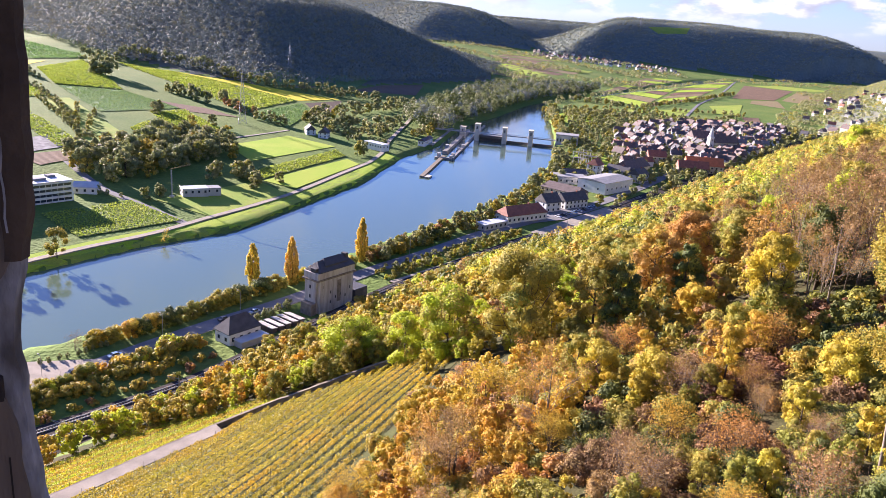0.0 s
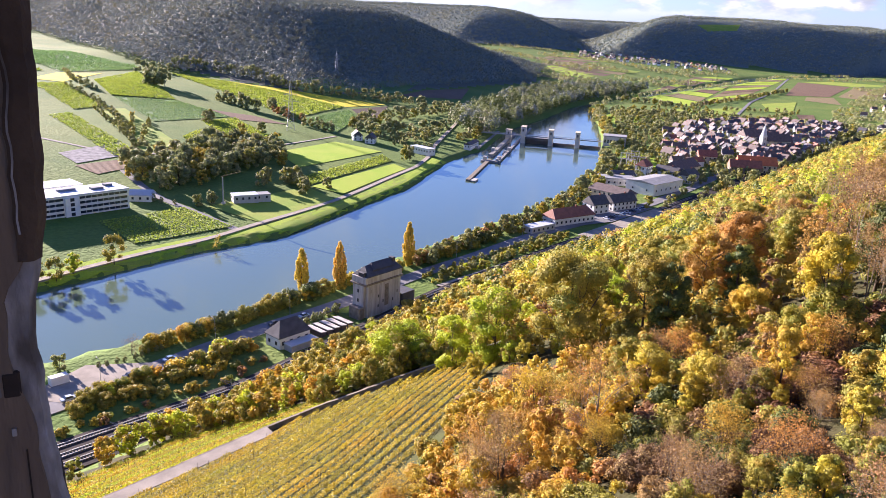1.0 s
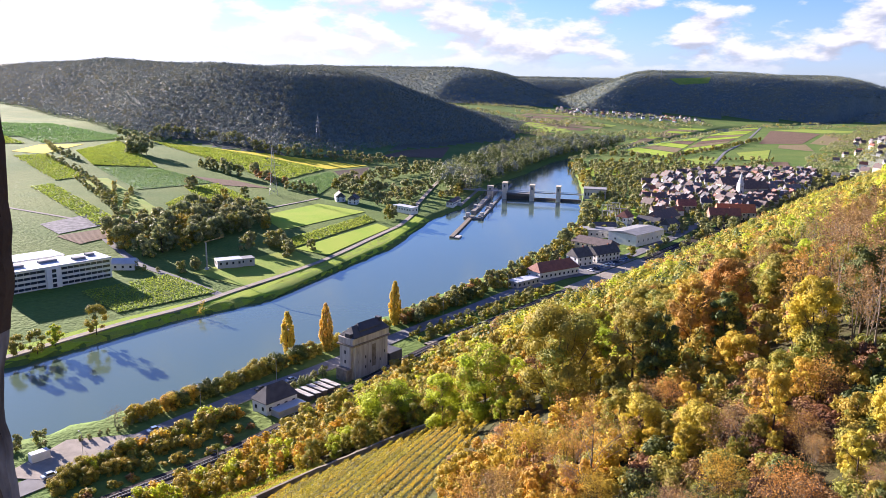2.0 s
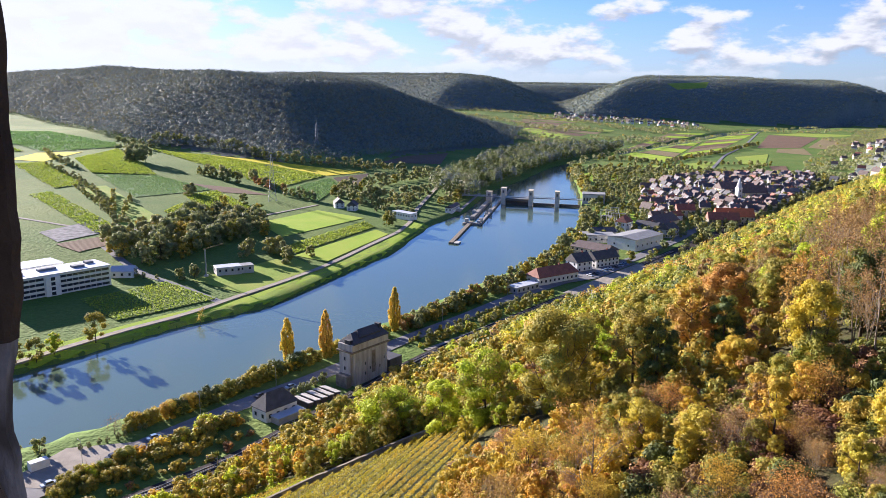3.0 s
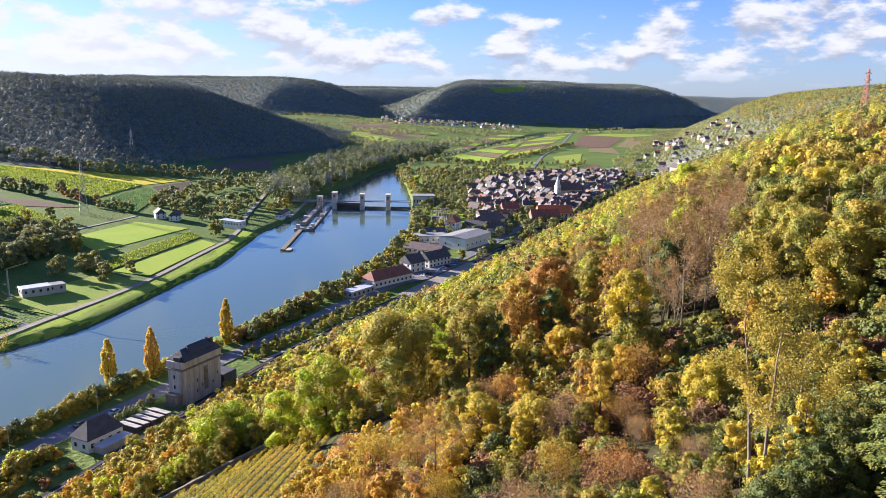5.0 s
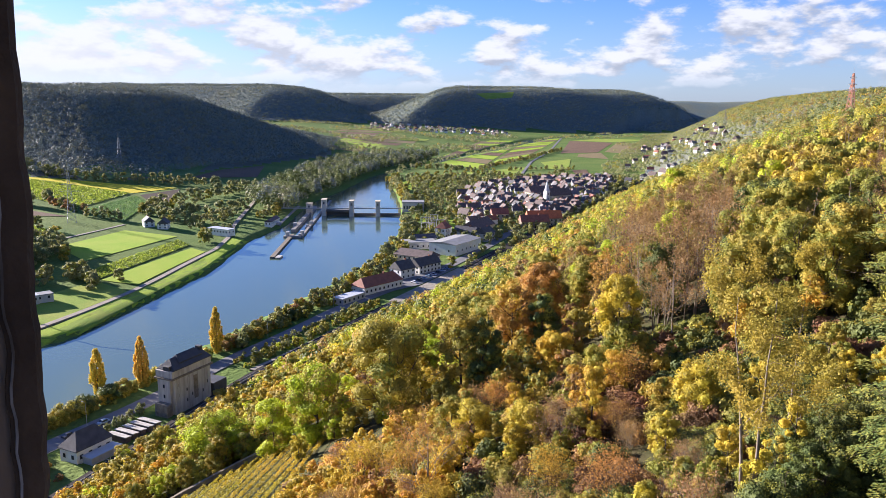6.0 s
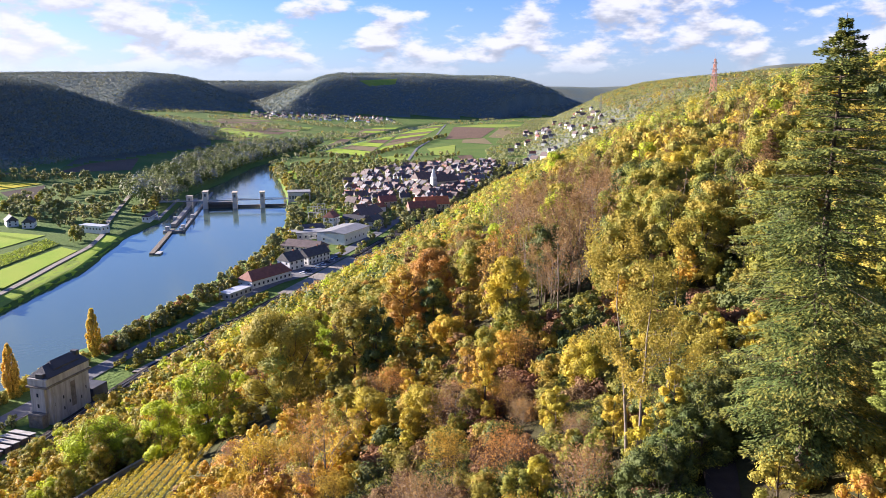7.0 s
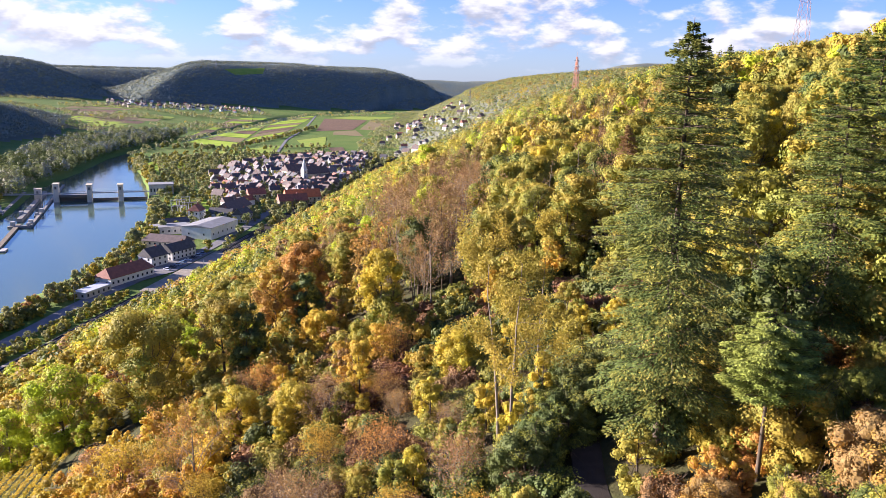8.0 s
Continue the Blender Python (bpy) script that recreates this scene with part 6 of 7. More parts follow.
belt(along([(-72, 296), (-58, 322), (-42, 354), (-26, 386)], 2.6, 0.6, rb), mid("olive", "green", "dark"), rb, (0.2, 0.35), group="railway scrub")
belt(scatter(rb, -10, 110, 470, 640, 15, lambda x, y: (line_side(x, y, ROAD) > 5) & (line_side(x, y, FOOT) < -3)), mid("olive", "olive", "green", "dark"), rb, (0.5, 0.9), group="station trees")
belt(scatter(rb, 0, 300, 560, 1080, 9.5, lambda x, y: (line_side(x, y, FOOT) < -4) & (line_side(x, y, RIGHT_BANK) > 10)), mid("green", "olive", "dark", "olive", "dark"), rb, (0.45, 0.8), group="town trees")
belt(scatter(rb, -20, 140, 930, 1240, 15, lambda x, y: (line_side(x, y, RIGHT_BANK) > 8) & (wave(x, y, 40, 1.0) > 0.1)), mid("dark", "olive", "green"), rb, (0.5, 0.9), group="meadow trees")
# ---- the near slope ----
HERO = [
    # name label x y height radius colour base
    ("broad olive-yellow tree leaning over the vineyard", -3.5, 124, 19.5, 7.6, "olive", 0.18, 0.40, 7000),
    ("dense dark olive tree beside the vineyard", 8.5, 120, 16.5, 5.2, "olive", 0.12, 0.40, 4500),
    ("dark ivy-clad tree on the slope", 12.0, 117, 14.5, 3.2, "dark", 0.10, 0.36, 2500),
    ("bright lime-green tree above the railway", -43, 157, 13.0, 7.6, "lime", 0.02, 0.45, 5500),
    ("bright lime-green tree at the vineyard edge", -18.5, 142, 15.0, 6.8, "lime", 0.06, 0.42, 4500),
    ("lime-green tree beside the vineyard", -28, 146, 11.5, 4.5, "lime", 0.06, 0.42, 3000),
    ("orange-brown autumn tree with slim trunks", 18.5, 131, 16.5, 4.6, "orange", 0.40, 0.36, 2600),
    ("orange autumn tree on the slope", 27, 152, 16, 5.4, "orange", 0.3, 0.40, 3600),
    ("dark ivy-covered tree among orange trees", 22.9, 127, 13.5, 3.2, "dark", 0.08, 0.38, 2800),
    ("tall narrow yellow and green tree", 30.3, 105.4, 15.2, 3.6, "yellow", 0.42, 0.34, 3200),
    ("green lower crown of a yellowing tree", 31.2, 103.5, 8.8, 3.8, "green", 0.06, 0.34, 2800),
    ("golden bush-like tree on the slope", 23.6, 117.5, 7.6, 3.8, "gold", 0.05, 0.32, 3000),
    ("yellow bush-like tree on the slope", 32, 78, 6.3, 3.2, "yellow", 0.03, 0.24, 3600),
    ("orange-yellow upright young tree", 21.4, 84.1, 9.0, 2.0, "gold", 0.06, 0.24, 3000),
    ("yellow rounded young tree", 8.5, 95, 7.0, 3.4, "yellow", 0.05, 0.26, 3200),
    ("yellow rounded young tree among brambles", 14.5, 88, 6.4, 3.0, "yellow", 0.05, 0.25, 3000),
    ("slender bright yellow young tree by the path", 30.4, 55.2, 8.4, 1.4, "yellow", 0.05, 0.20, 2600),
    ("pale yellow tree on the upper slope", 73, 137, 15, 4.2, "yellow", 0.15, 0.38, 3000),
    ("lime-green tree on the skyline", 150, 424, 17, 7.5, "lime", 0.1, 0.8, 2200),
]
for lab, x, y, h, r, c, b, lf, n in HERO:
    tree("tree", lab, on(x, y, x * 17, -0.2), h, r, c, int(abs(x) * 10 + y), b, int(n * 3.1), lf * 0.80, lobes=46, depth=2)
for lab, x, y, h, r, c, n, bk, fk in (
    ("airy yellow-leaved tree with pale forked trunks", 26.8, 54.5, 20.5, 4.6, "olive", 15000, M_PALEBARK, 2),
    ("airy olive tree with pale trunk", 31.5, 59, 19.0, 4.0, "olive", 11000, M_PALEBARK, 1),
    ("brown leafless tree on the slope", 43.5, 127, 17.0, 5.0, "russet", 700, M_BARK, 2),
    ("brown half-bare tree on the slope", 50, 132, 16.0, 5.0, "russet", 900, M_BARK, 2),
    ("orange half-bare tree on the slope", 36, 134, 15.0, 5.0, "orange", 1200, M_BARK, 2),
    ("grey-brown leafless tree on the slope", 58, 128, 15.0, 4.6, "russet", 500, M_PALEBARK, 2),
    ("dead standing spruce trunk", 66, 122, 15.0, 1.2, "russet", 60, M_PALEBARK, 1),
    ("bare dead trunk among yellow trees", 70, 118, 17.0, 1.2, "russet", 60, M_PALEBARK, 1),
    ("russet shrub-like half-bare tree", -8, 74, 6.5, 3.6, "russet", 1500, M_BARK, 3),
    ("russet half-bare shrub by the vineyard", -12, 84, 5.5, 3.2, "orange", 1300, M_BARK, 3),
    ("straw-coloured half-bare tree by the vineyard", -6, 92, 8.0, 3.6, "gold", 1500, M_BARK, 2),
):
    spray_tree("tree", lab, on(x, y, x * 23, -0.2), h, r, c, int(abs(x) * 7 + y), n, 0.0026 * math.hypot(x, y), bk, 3, 9, 0.28, 0.17, fk)
spray_tree("tree", "small half-bare tree with pale forking limbs and russet leaves", on(1.6, 82, 40, -0.2), 11.2, 5.2, "orange", 99, 3200, 0.15, M_PALEBARK, 4, 14, 0.2, 0.22, 1)
fir("fir_tree", "tall dark green fir towering over the path", on(34.3, 44.0, 0, -0.2), 33.2, 6.1, 71, 54, 480, 0.25, base=0.16, full=0.8)
fir("fir_tree", "broad green fir beside the tall one", on(50.5, 45, 0, -0.2), 24.5, 5.8, 72, 32, 430, 0.26, base=0.2, full=0.85)
fir("fir_tree", "sparse dark fir with bare lower trunk", on(55, 41, 0, -0.2), 29, 5.6, 73, 34, 400, 0.27, base=0.3, full=0.7)
fir("fir_tree", "dark conifer on the ridge", on(64, 54, 0, -0.2), 27, 5.4, 74, 34, 300, 0.30)
fir("dead_spruce", "brown dead spruce on the slope", on(77.9, 115, 0, -0.2), 17, 3.0, 75, 36, 130, 0.28, colour="russet", tip="russet")
fir("fir_tree", "dark fir on the slope", on(58, 66, 0, -0.2), 21, 5.0, 76, 32, 300, 0.30, full=0.8)
for i, (x, y, s) in enumerate(((92, 78, 0.9), (104, 92, 1.0), (118, 104, 0.9), (96, 128, 0.8), (75, 70, 1.0), (130, 150, 0.9), (112, 172, 0.8), (84, 96, 0.8), (175, 230, 1.0), (168, 205, 0.9), (190, 222, 1.0))):
    fir("fir_tree", "dark fir among yellow trees", on(x, y, 40 * i, -0.2, s), 20, 4.0, 77, 32, 120, 0.40)
fir("pine_tree", "young green pine with orange trunk", on(36.8, 36.4, 0, -0.2), 12.5, 3.3, 78, 20, 460, 0.20, colour="pine", tip="pine", base=0.50, droop=-0.30, waist=0.5)

# individual broadleaf trees higher on the slope
NEAR = {
    "olive": ("olive-green autumn tree on the slope", dict(h=14, rad=4.6, colour="olive", seed=51, base=0.15, leaves=9500, leaf=0.30, lobes=48, depth=2)),
    "yellow": ("yellow autumn tree on the slope", dict(h=13, rad=4.2, colour="yellow", seed=52, base=0.15, leaves=9500, leaf=0.30, lobes=48, depth=2)),
    "lime": ("yellow-green tree on the slope", dict(h=13, rad=4.4, colour="lime", seed=53, base=0.12, leaves=9500, leaf=0.30, lobes=48, depth=2)),
    "gold": ("golden autumn tree on the slope", dict(h=12, rad=4.0, colour="gold", seed=54, base=0.15, leaves=9000, leaf=0.30, lobes=48, depth=2)),
    "orange": ("orange autumn tree on the slope", dict(h=13, rad=4.2, colour="orange", seed=55, base=0.25, leaves=9000, leaf=0.30, lobes=42, depth=2)),
    "russet": ("russet thin-leaved tree on the slope", dict(h=14, rad=4.2, colour="russet", seed=56, base=0.3, leaves=2200, leaf=0.34, lobes=42, depth=3)),
    "green": ("green tree on the slope", dict(h=12, rad=4.4, colour="green", seed=57, base=0.1, leaves=9500, leaf=0.30, lobes=48, depth=2)),
    "dark": ("dark green tree on the slope", dict(h=13, rad=4.2, colour="dark", seed=58, base=0.1, leaves=9500, leaf=0.30, lobes=48, depth=2)),
}


def near(*names):
    return [NEAR[n] for n in names]


# scrub between railway and terrace wall
sp = scatter(rb, -110, 20, 120, 260, 3.3, lambda x, y: (line_side(x, y, FOOT) > 5) & (line_side(x, y, WALL) < -2.5) & ((y > 144) | (line_side(x, y, FOOT) < 8)) & (np.hypot(x, y) < 250))
belt(sp, near("olive", "yellow", "green", "lime", "olive", "gold"), rb, (0.3, 0.62), group="slope scrub", single=16)

rs = np.random.default_rng(17)
heroes = [(x, y) for _, x, y, *_ in HERO]


def bare_stand(x, y):
    """Where half-bare brown trees stand in the shade."""
    az_, r_ = np.degrees(np.arctan2(x, y)), np.hypot(x, y)
    return (az_ > 16.5) & (az_ < 23.5) & (r_ > 96) & (r_ < 250)


def free(x, y, gap):
    return np.min([np.hypot(x - a_, y - b_) for a_, b_ in heroes], axis=0) > gap


sp = scatter(rs, -30, 60, 150, 250, 6.5, lambda x, y: (line_side(x, y, WALL) > 3) & (line_side(x, y, FOOT) > 45) & (np.hypot(x, y) < 250) & free(x, y, 5) & (x < 0.32 * y))
belt(sp, near("orange", "olive", "olive", "lime", "green", "gold", "olive", "russet"), rs, (0.6, 1.0), group="slope trees", name="broadleaf_tree", single=90)
sp = scatter(rs, 20, 260, 40, 320, 7.5, lambda x, y: (np.hypot(x, y) > 112) & (np.hypot(x, y) < 320) & (line_side(x, y, FOOT) > 60) & free(x, y, 5) & (x >= 0.32 * y) & in_sight(x, y, 0, 56) & (~bare_stand(x, y) | (np.sin(x * 3.7 + y * 1.3) > 0.75)))
belt(sp, near("olive", "green", "olive", "olive", "dark", "olive", "green", "yellow", "olive", "lime", "green"), rs, (0.75, 1.15), group="slope trees", name="broadleaf_tree", single=130)
sp = scatter(rs, 44, 130, 20, 110, 6.5, lambda x, y: (np.hypot(x, y) > 62) & (np.hypot(x, y) <= 112) & free(x, y, 4) & in_sight(x, y, 34, 62) & (np.abs(line_side(x, y, PATHLINE)) > 4))
belt(sp, near("olive", "green", "dark", "olive", "green", "dark"), rs, (0.7, 1.15), group="slope trees", name="broadleaf_tree", single=60)

bare = scatter(rs, 20, 150, 90, 260, 17, lambda x, y: (np.hypot(x, y) > 115) & (np.hypot(x, y) < 260) & in_sight(x, y, 12, 38) & (line_side(x, y, FOOT) > 80))
stand = scatter(rs, 25, 120, 100, 250, 6.5, lambda x, y: bare_stand(x, y) & (np.hypot(x, y) > 114))
for i, (x, y) in enumerate(sorted(map(tuple, np.vstack([bare, stand])), key=lambda p: math.hypot(*p))[:120]):
    spray_tree("bare_tree", "brown half-bare tree with fine twigs", on(x, y, rs.uniform(0, 360), -0.2, rs.uniform(0.7, 1.1)), 16.0, 5.0, ("russet", "rust", "russet")[i % 3], 300 + i % 3, (1500, 900, 700)[i % 3], 0.25, (M_PALEBARK, M_BARK)[i % 2], 3, 9, 0.25, 0.16, 2, group="bare slope trees")

# brambles, and young growth standing out of them
SHRUB_WORDS = (("olive", "olive"), ("russet", "russet"), ("yellow", "yellow"), ("green", "green"), ("gold", "golden"), ("dark", "dark green"), ("lime", "light green"), ("rust", "red-brown"), ("orange", "orange"))
BRAMBLE = {c: ("low %s brambles of the cleared slope" % w, dict(h=1.7, rad=2.1, colour=c, seed=60 + i, base=0.02, leaves=3400, leaf=0.15, lobes=30, depth=1, category="bush")) for i, (c, w) in enumerate(SHRUB_WORDS)}
GROWTH = {c: ("upright %s young growth of the cleared slope" % w, dict(h=4.6, rad=1.6, colour=c, seed=160 + i, base=0.04, leaves=4200, leaf=0.17, lobes=36, depth=1, category="bush")) for i, (c, w) in enumerate(SHRUB_WORDS)}
BUSH = {c: ("rounded %s bush" % w, dict(h=2.6, rad=2.0, colour=c, seed=260 + i, base=0.02, leaves=3800, leaf=0.16, lobes=30, depth=1, category="bush")) for i, (c, w) in enumerate(SHRUB_WORDS)}


def bush(*names):
    return [BUSH[n] for n in names]


def thicket(spots, low, tall, share, seed, singles):
    """Brambles with clumps of taller young growth among them."""
    v = wave(spots[:, 0], spots[:, 1], 5.5, seed) + rs.normal(0, 0.35, len(spots))
    up = v > np.quantile(v, 1 - share)
    belt(spots[~up], [BRAMBLE[c] for c in low], rs, (0.7, 1.35), group="slope brambles", name="bush", single=singles)
    belt(spots[up], [GROWTH[c] for c in tall], rs, (0.55, 1.2), group="slope young growth", name="bush", single=singles // 2)


sp = scatter(rs, -40, 75, 26, 122, 2.75, lambda x, y: (line_side(x, y, WALL) > 6) & (np.hypot(x, y) > 36) & (np.hypot(x, y) < 124) & (x > np.interp(y, [26, 81, 109, 147], [-26, -21, -18, -11])) & in_sight(x, y, -24, 36) & (np.abs(line_side(x, y, PATHLINE)) > 2.2))
az = np.degrees(np.arctan2(sp[:, 0], sp[:, 1]))
thicket(sp[az < 4], ("gold", "olive", "russet", "gold", "olive", "green"), ("gold", "yellow", "gold", "orange", "yellow"), 0.5, 1.0, 60)
thicket(sp[(az >= 4) & (az < 20)], ("rust", "russet", "dark", "green", "rust", "olive", "dark"), ("yellow", "olive", "gold", "olive", "green"), 0.22, 2.0, 70)
# mostly dark leaf colours, standing for the deep shade on this side
thicket(sp[az >= 20], ("dark", "dark", "rust", "green", "dark"), ("green", "olive", "dark", "yellow"), 0.20, 3.0, 70)
sp = scatter(rs, 24, 80, 14, 62, 3.4, lambda x, y: (np.hypot(x, y) > 37) & (np.hypot(x, y) < 80) & in_sight(x, y, 29, 66) & (line_side(x, y, PATHLINE) > 1.9))
thicket(sp, ("olive", "green", "russet", "rust", "dark"), ("olive", "green", "orange"), 0.3, 4.0, 20)
# hedge of young trees along the right bank, and scrub beside road and railway
HB = "broad leafy young tree in the river hedge"
belt(along([(-138, 196), (-131, 206), (-127, 213), (-122, 224), (-117, 238), (-111, 250), (-105, 262)], 2.6, 0.6, rb), bush("olive", "green", "dark", "olive", "green", "gold", "dark", "yellow"), rb, (1.4, 2.4), HB, "bank hedge", "bush", 28)
belt(along([(-105, 262), (-95, 285), (-84, 305)], 3.0, 0.8, rb), bush("olive", "green", "gold", "olive", "yellow"), rb, (1.2, 2.0), HB, "bank hedge", "bush", 10)
belt(along([(-80, 312), (-66, 345), (-54, 375)], 3.2, 1.5, rb), bush("olive", "dark", "green", "russet"), rb, (1.1, 2.2), HB, "bank hedge", "bush", 4)
HS = "rounded autumn bush beside the road"
belt(along([(-134, 156), (-126, 176), (-119, 187), (-113, 198), (-106, 208)], 1.7, 0.9, rb), bush("gold", "yellow", "olive", "olive", "green", "lime"), rb, (0.9, 2.0), HS, "roadside scrub", "bush", 12)
belt(along([(-129, 154), (-121, 172), (-114, 184), (-107, 196)], 2.2, 1.2, rb), bush("olive", "green", "yellow", "olive"), rb, (0.8, 1.5), HS, "roadside scrub", "bush", 6)
belt(along([(-126, 144), (-116, 163), (-106, 182), (-97, 200)], 2.8, 1.8, rb), bush("olive", "russet", "green", "olive", "yellow"), rb, (0.5, 1.2), HS, "roadside scrub", "bush", 0)
sp = scatter(rb, -110, 40, 190, 345, 5.2, lambda x, y: (line_side(x, y, FOOT) > 2.5) & (line_side(x, y, FOOT) < 15))
belt(sp, near("olive", "green", "olive", "lime", "dark", "olive"), rb, (0.42, 0.68), "olive tree crowding the railway cutting", "railway trees", "tree", 10)
YOUNG = {c: ("leafy %s young tree by the forest path" % c, dict(h=6.0, rad=3.6, colour=c, seed=80 + i, base=0.04, leaves=17000, leaf=0.17, lobes=70, depth=2)) for i, c in enumerate(("olive", "russet", "green", "dark"))}
sp = scatter(rs, 30, 84, 14, 62, 5.0, lambda x, y: (np.hypot(x, y) > 41) & (np.hypot(x, y) < 84) & in_sight(x, y, 37, 66) & (np.abs(line_side(x, y, PATHLINE)) > 4.2))
belt(sp, [YOUNG["olive"], YOUNG["green"], YOUNG["russet"], YOUNG["green"], YOUNG["dark"]], rs, (0.45, 1.0), group="young trees", single=40)
twig = scatter(rs, -26, 40, 40, 108, 9.5, lambda x, y: (line_side(x, y, WALL) > 10) & (x > np.interp(y, [26, 81, 109], [-24, -19, -15])) & (np.hypot(x, y) > 40) & in_sight(x, y, -22, 24) & free(x, y, 2.5))
for i, (x, y) in enumerate(twig):
    spray_tree("shrub", "half-bare russet shrub with fine pale twigs", on(x, y, rs.uniform(0, 360), -0.2, rs.uniform(0.65, 1.35)), 4.6, 2.6, ("russet", "orange", "russet", "gold")[i % 4], 330 + i % 4, 2600, 0.13, (M_PALEBARK, M_BARK)[i % 2], 3, 14, 0.12, 0.06, 4, "shrub", "half-bare shrubs")
# the path's shade is painted: asphalt drawn in the near-black ballast colour
ribbon("forest_path", PATHLINE, 2.4, M_SHADEBALLAST, 0.06, "narrow asphalt path into the wood, shade put into its colour", "path", step=2)
for x, y, k in ((31.2, 52.0, 1.1), (33.4, 53.2, 1.25), (34.8, 56.5, 1.3), (31.5, 55.2, 1.2), (36.3, 54.6, 1.2)):
    tree("tree", "dark leafy young tree closing over the forest path", on(x, y, 60 * x, -0.1, k * 0.72), group="young trees", **YOUNG["dark"][1])
# dark leaves here stand for deep shade; the row also shades the path
belt(along([(24, 47), (29, 52), (33.5, 57), (39, 62)], 3.0, 0.7, rs), [YOUNG["dark"], YOUNG["green"], YOUNG["dark"]], rs, (0.55, 0.85), group="young trees", single=8)
sp = scatter(rs, -60, 20, 128, 200, 4.6, lambda x, y: (line_side(x, y, WALL) > 1.5) & (x > np.interp(y, [128, 147, 170], [-17, -13, -8]) - 4) & free(x, y, 3) & (np.hypot(x, y) < 215))
belt(sp, near("olive", "yellow", "lime", "gold"), rs, (0.35, 0.6), group="slope trees", name="broadleaf_tree", single=10)
sp = scatter(rs, 0, 75, 92, 175, 5.0, lambda x, y: (np.hypot(x, y) > 98) & (np.hypot(x, y) < 175) & (line_side(x, y, WALL) > 14) & free(x, y, 3.2) & in_sight(x, y, 2, 30) & ~bare_stand(x, y))
belt(sp, near("olive", "russet", "olive", "green", "gold", "dark"), rs, (0.3, 0.6), group="slope trees", name="broadleaf_tree", single=8)
for pts in ([(10, 1250), (120, 1195)], [(60, 1130), (175, 1090)], [(110, 1215), (215, 1430)], [(205, 1400), (340, 1720)], [(150, 1190), (250, 1230)], [(200, 1100), (260, 1210)]):
    belt(along(pts, 8, 3, rb), mid("dark", "olive", "green", "olive"), rb, (0.4, 0.8))
join_grove("grove", "mixed autumn trees and scrub in green, olive and gold", "trees")


# ---- cars and roadside things ----
def car(x, y, turn, paint, label):
    ob = thing("car", pose(x, y, flat(x, y) + 0.3, 0, 0, turn), label, "car", "parked cars")
    bm = box(-2.1, 2.1, -0.88, 0.88, 0.3, 0.95, 0.12)
    part("body", bm, paint, ob)
    bm = box(-1.25, 1.2, -0.78, 0.78, 0.95, 1.48)
    for v in bm.verts:
        if v.co.z > 1.2:
            v.co.x *= 0.68
            v.co.y *= 0.86
    part("cabin", bm, M_GLASS, ob)
    part("roof", box(-0.8, 0.78, -0.65, 0.65, 1.46, 1.53, 0.03), paint, ob)
    for sx in (-1.3, 1.3):
        for sy in (-0.82, 0.82):
            bm = bmesh.new()
            bmesh.ops.create_cone(bm, cap_ends=True, segments=12, radius1=0.33, radius2=0.33, depth=0.22, matrix=pose(sx, sy, 0.33, 90))
            part("wheel", bm, M_FRAME, ob)


P_SILVER = mat("silver_paint", (0.45, 0.50, 0.55), 0.3, 0.05, 1.0, 0, metal=0.3)
P_BLUE = mat("blue_paint", (0.18, 0.28, 0.42), 0.3, 0.05, 1.0, 0)
P_BLACK = mat("black_paint", (0.03, 0.03, 0.035), 0.3, 0.05, 1.0, 0)
P_WHITE = mat("white_paint", (0.75, 0.76, 0.78), 0.3, 0.05, 1.0, 0)
car(-125.5, 192, 58, P_BLUE, "pale blue car on the riverside road")
car(-130, 178.5, 60, P_BLACK, "black car parked in the lay-by")
car(-137, 161, 60, P_SILVER, "silver car at the end of the lay-by")
car(-108, 229, 62, P_BLACK, "dark car on the riverside road")
car(-101, 239, 62, P_SILVER, "silver car by the white house")
for k in range(8):
    car(2 + 3.0 * k, 436 + 5.2 * k, 140, (P_WHITE, P_BLACK, P_SILVER, P_BLUE)[k % 4], "car parked on the forecourt of the inn")
tk = thing("container", pose(-146.5, 169, 5.2, 0, 0, 60), "small white container by the lay-by", "container")
part("box", box(-2.5, 2.5, -1.2, 1.2, 0, 2.5, 0.05), M_WHITE, tk)
part("door", box(2.45, 2.56, -1.0, 1.0, 0.2, 2.3), M_GREYWALL, tk)
_v, _f = [], []
tube(_v, _f, (0, 0, -0.3), (0, 0, 8.0), 0.09, 0.06, 6)
tube(_v, _f, (0, 0, 7.95), (1.4, 0, 8.2), 0.05, 0.04, 5)
POLE = mesh_of("pole", _v, _f, [M_STEEL])
_b = box(1.1, 1.9, -0.14, 0.14, 8.12, 8.28, 0.03)
LANTERN = bpy.data.meshes.new("lantern")
_b.to_mesh(LANTERN)
_b.free()
LANTERN.materials.append(M_GREYWALL)
for x, y in ((-135, 172), (-120, 210), (-106, 238), (-88, 280), (-64, 330), (-40, 384)):
    lp = thing("street_lamp", pose(x, y, flat(x, y), 0, 0, 150), "slim grey street lamp beside the road", "street lamp", "street lamps")
    part("pole", POLE, None, lp)
    part("lantern", LANTERN, None, lp)
_v, _f = [], []
tube(_v, _f, (0, 0, -0.3), (0, 0, 7.5), 0.13, 0.10, 6)
CATPOLE = mesh_of("post", _v, _f, [M_STEEL])
_v, _f = [], []
tube(_v, _f, (0, 0, 6.6), (-3.4, 0, 7.0), 0.05, 0.04, 4)
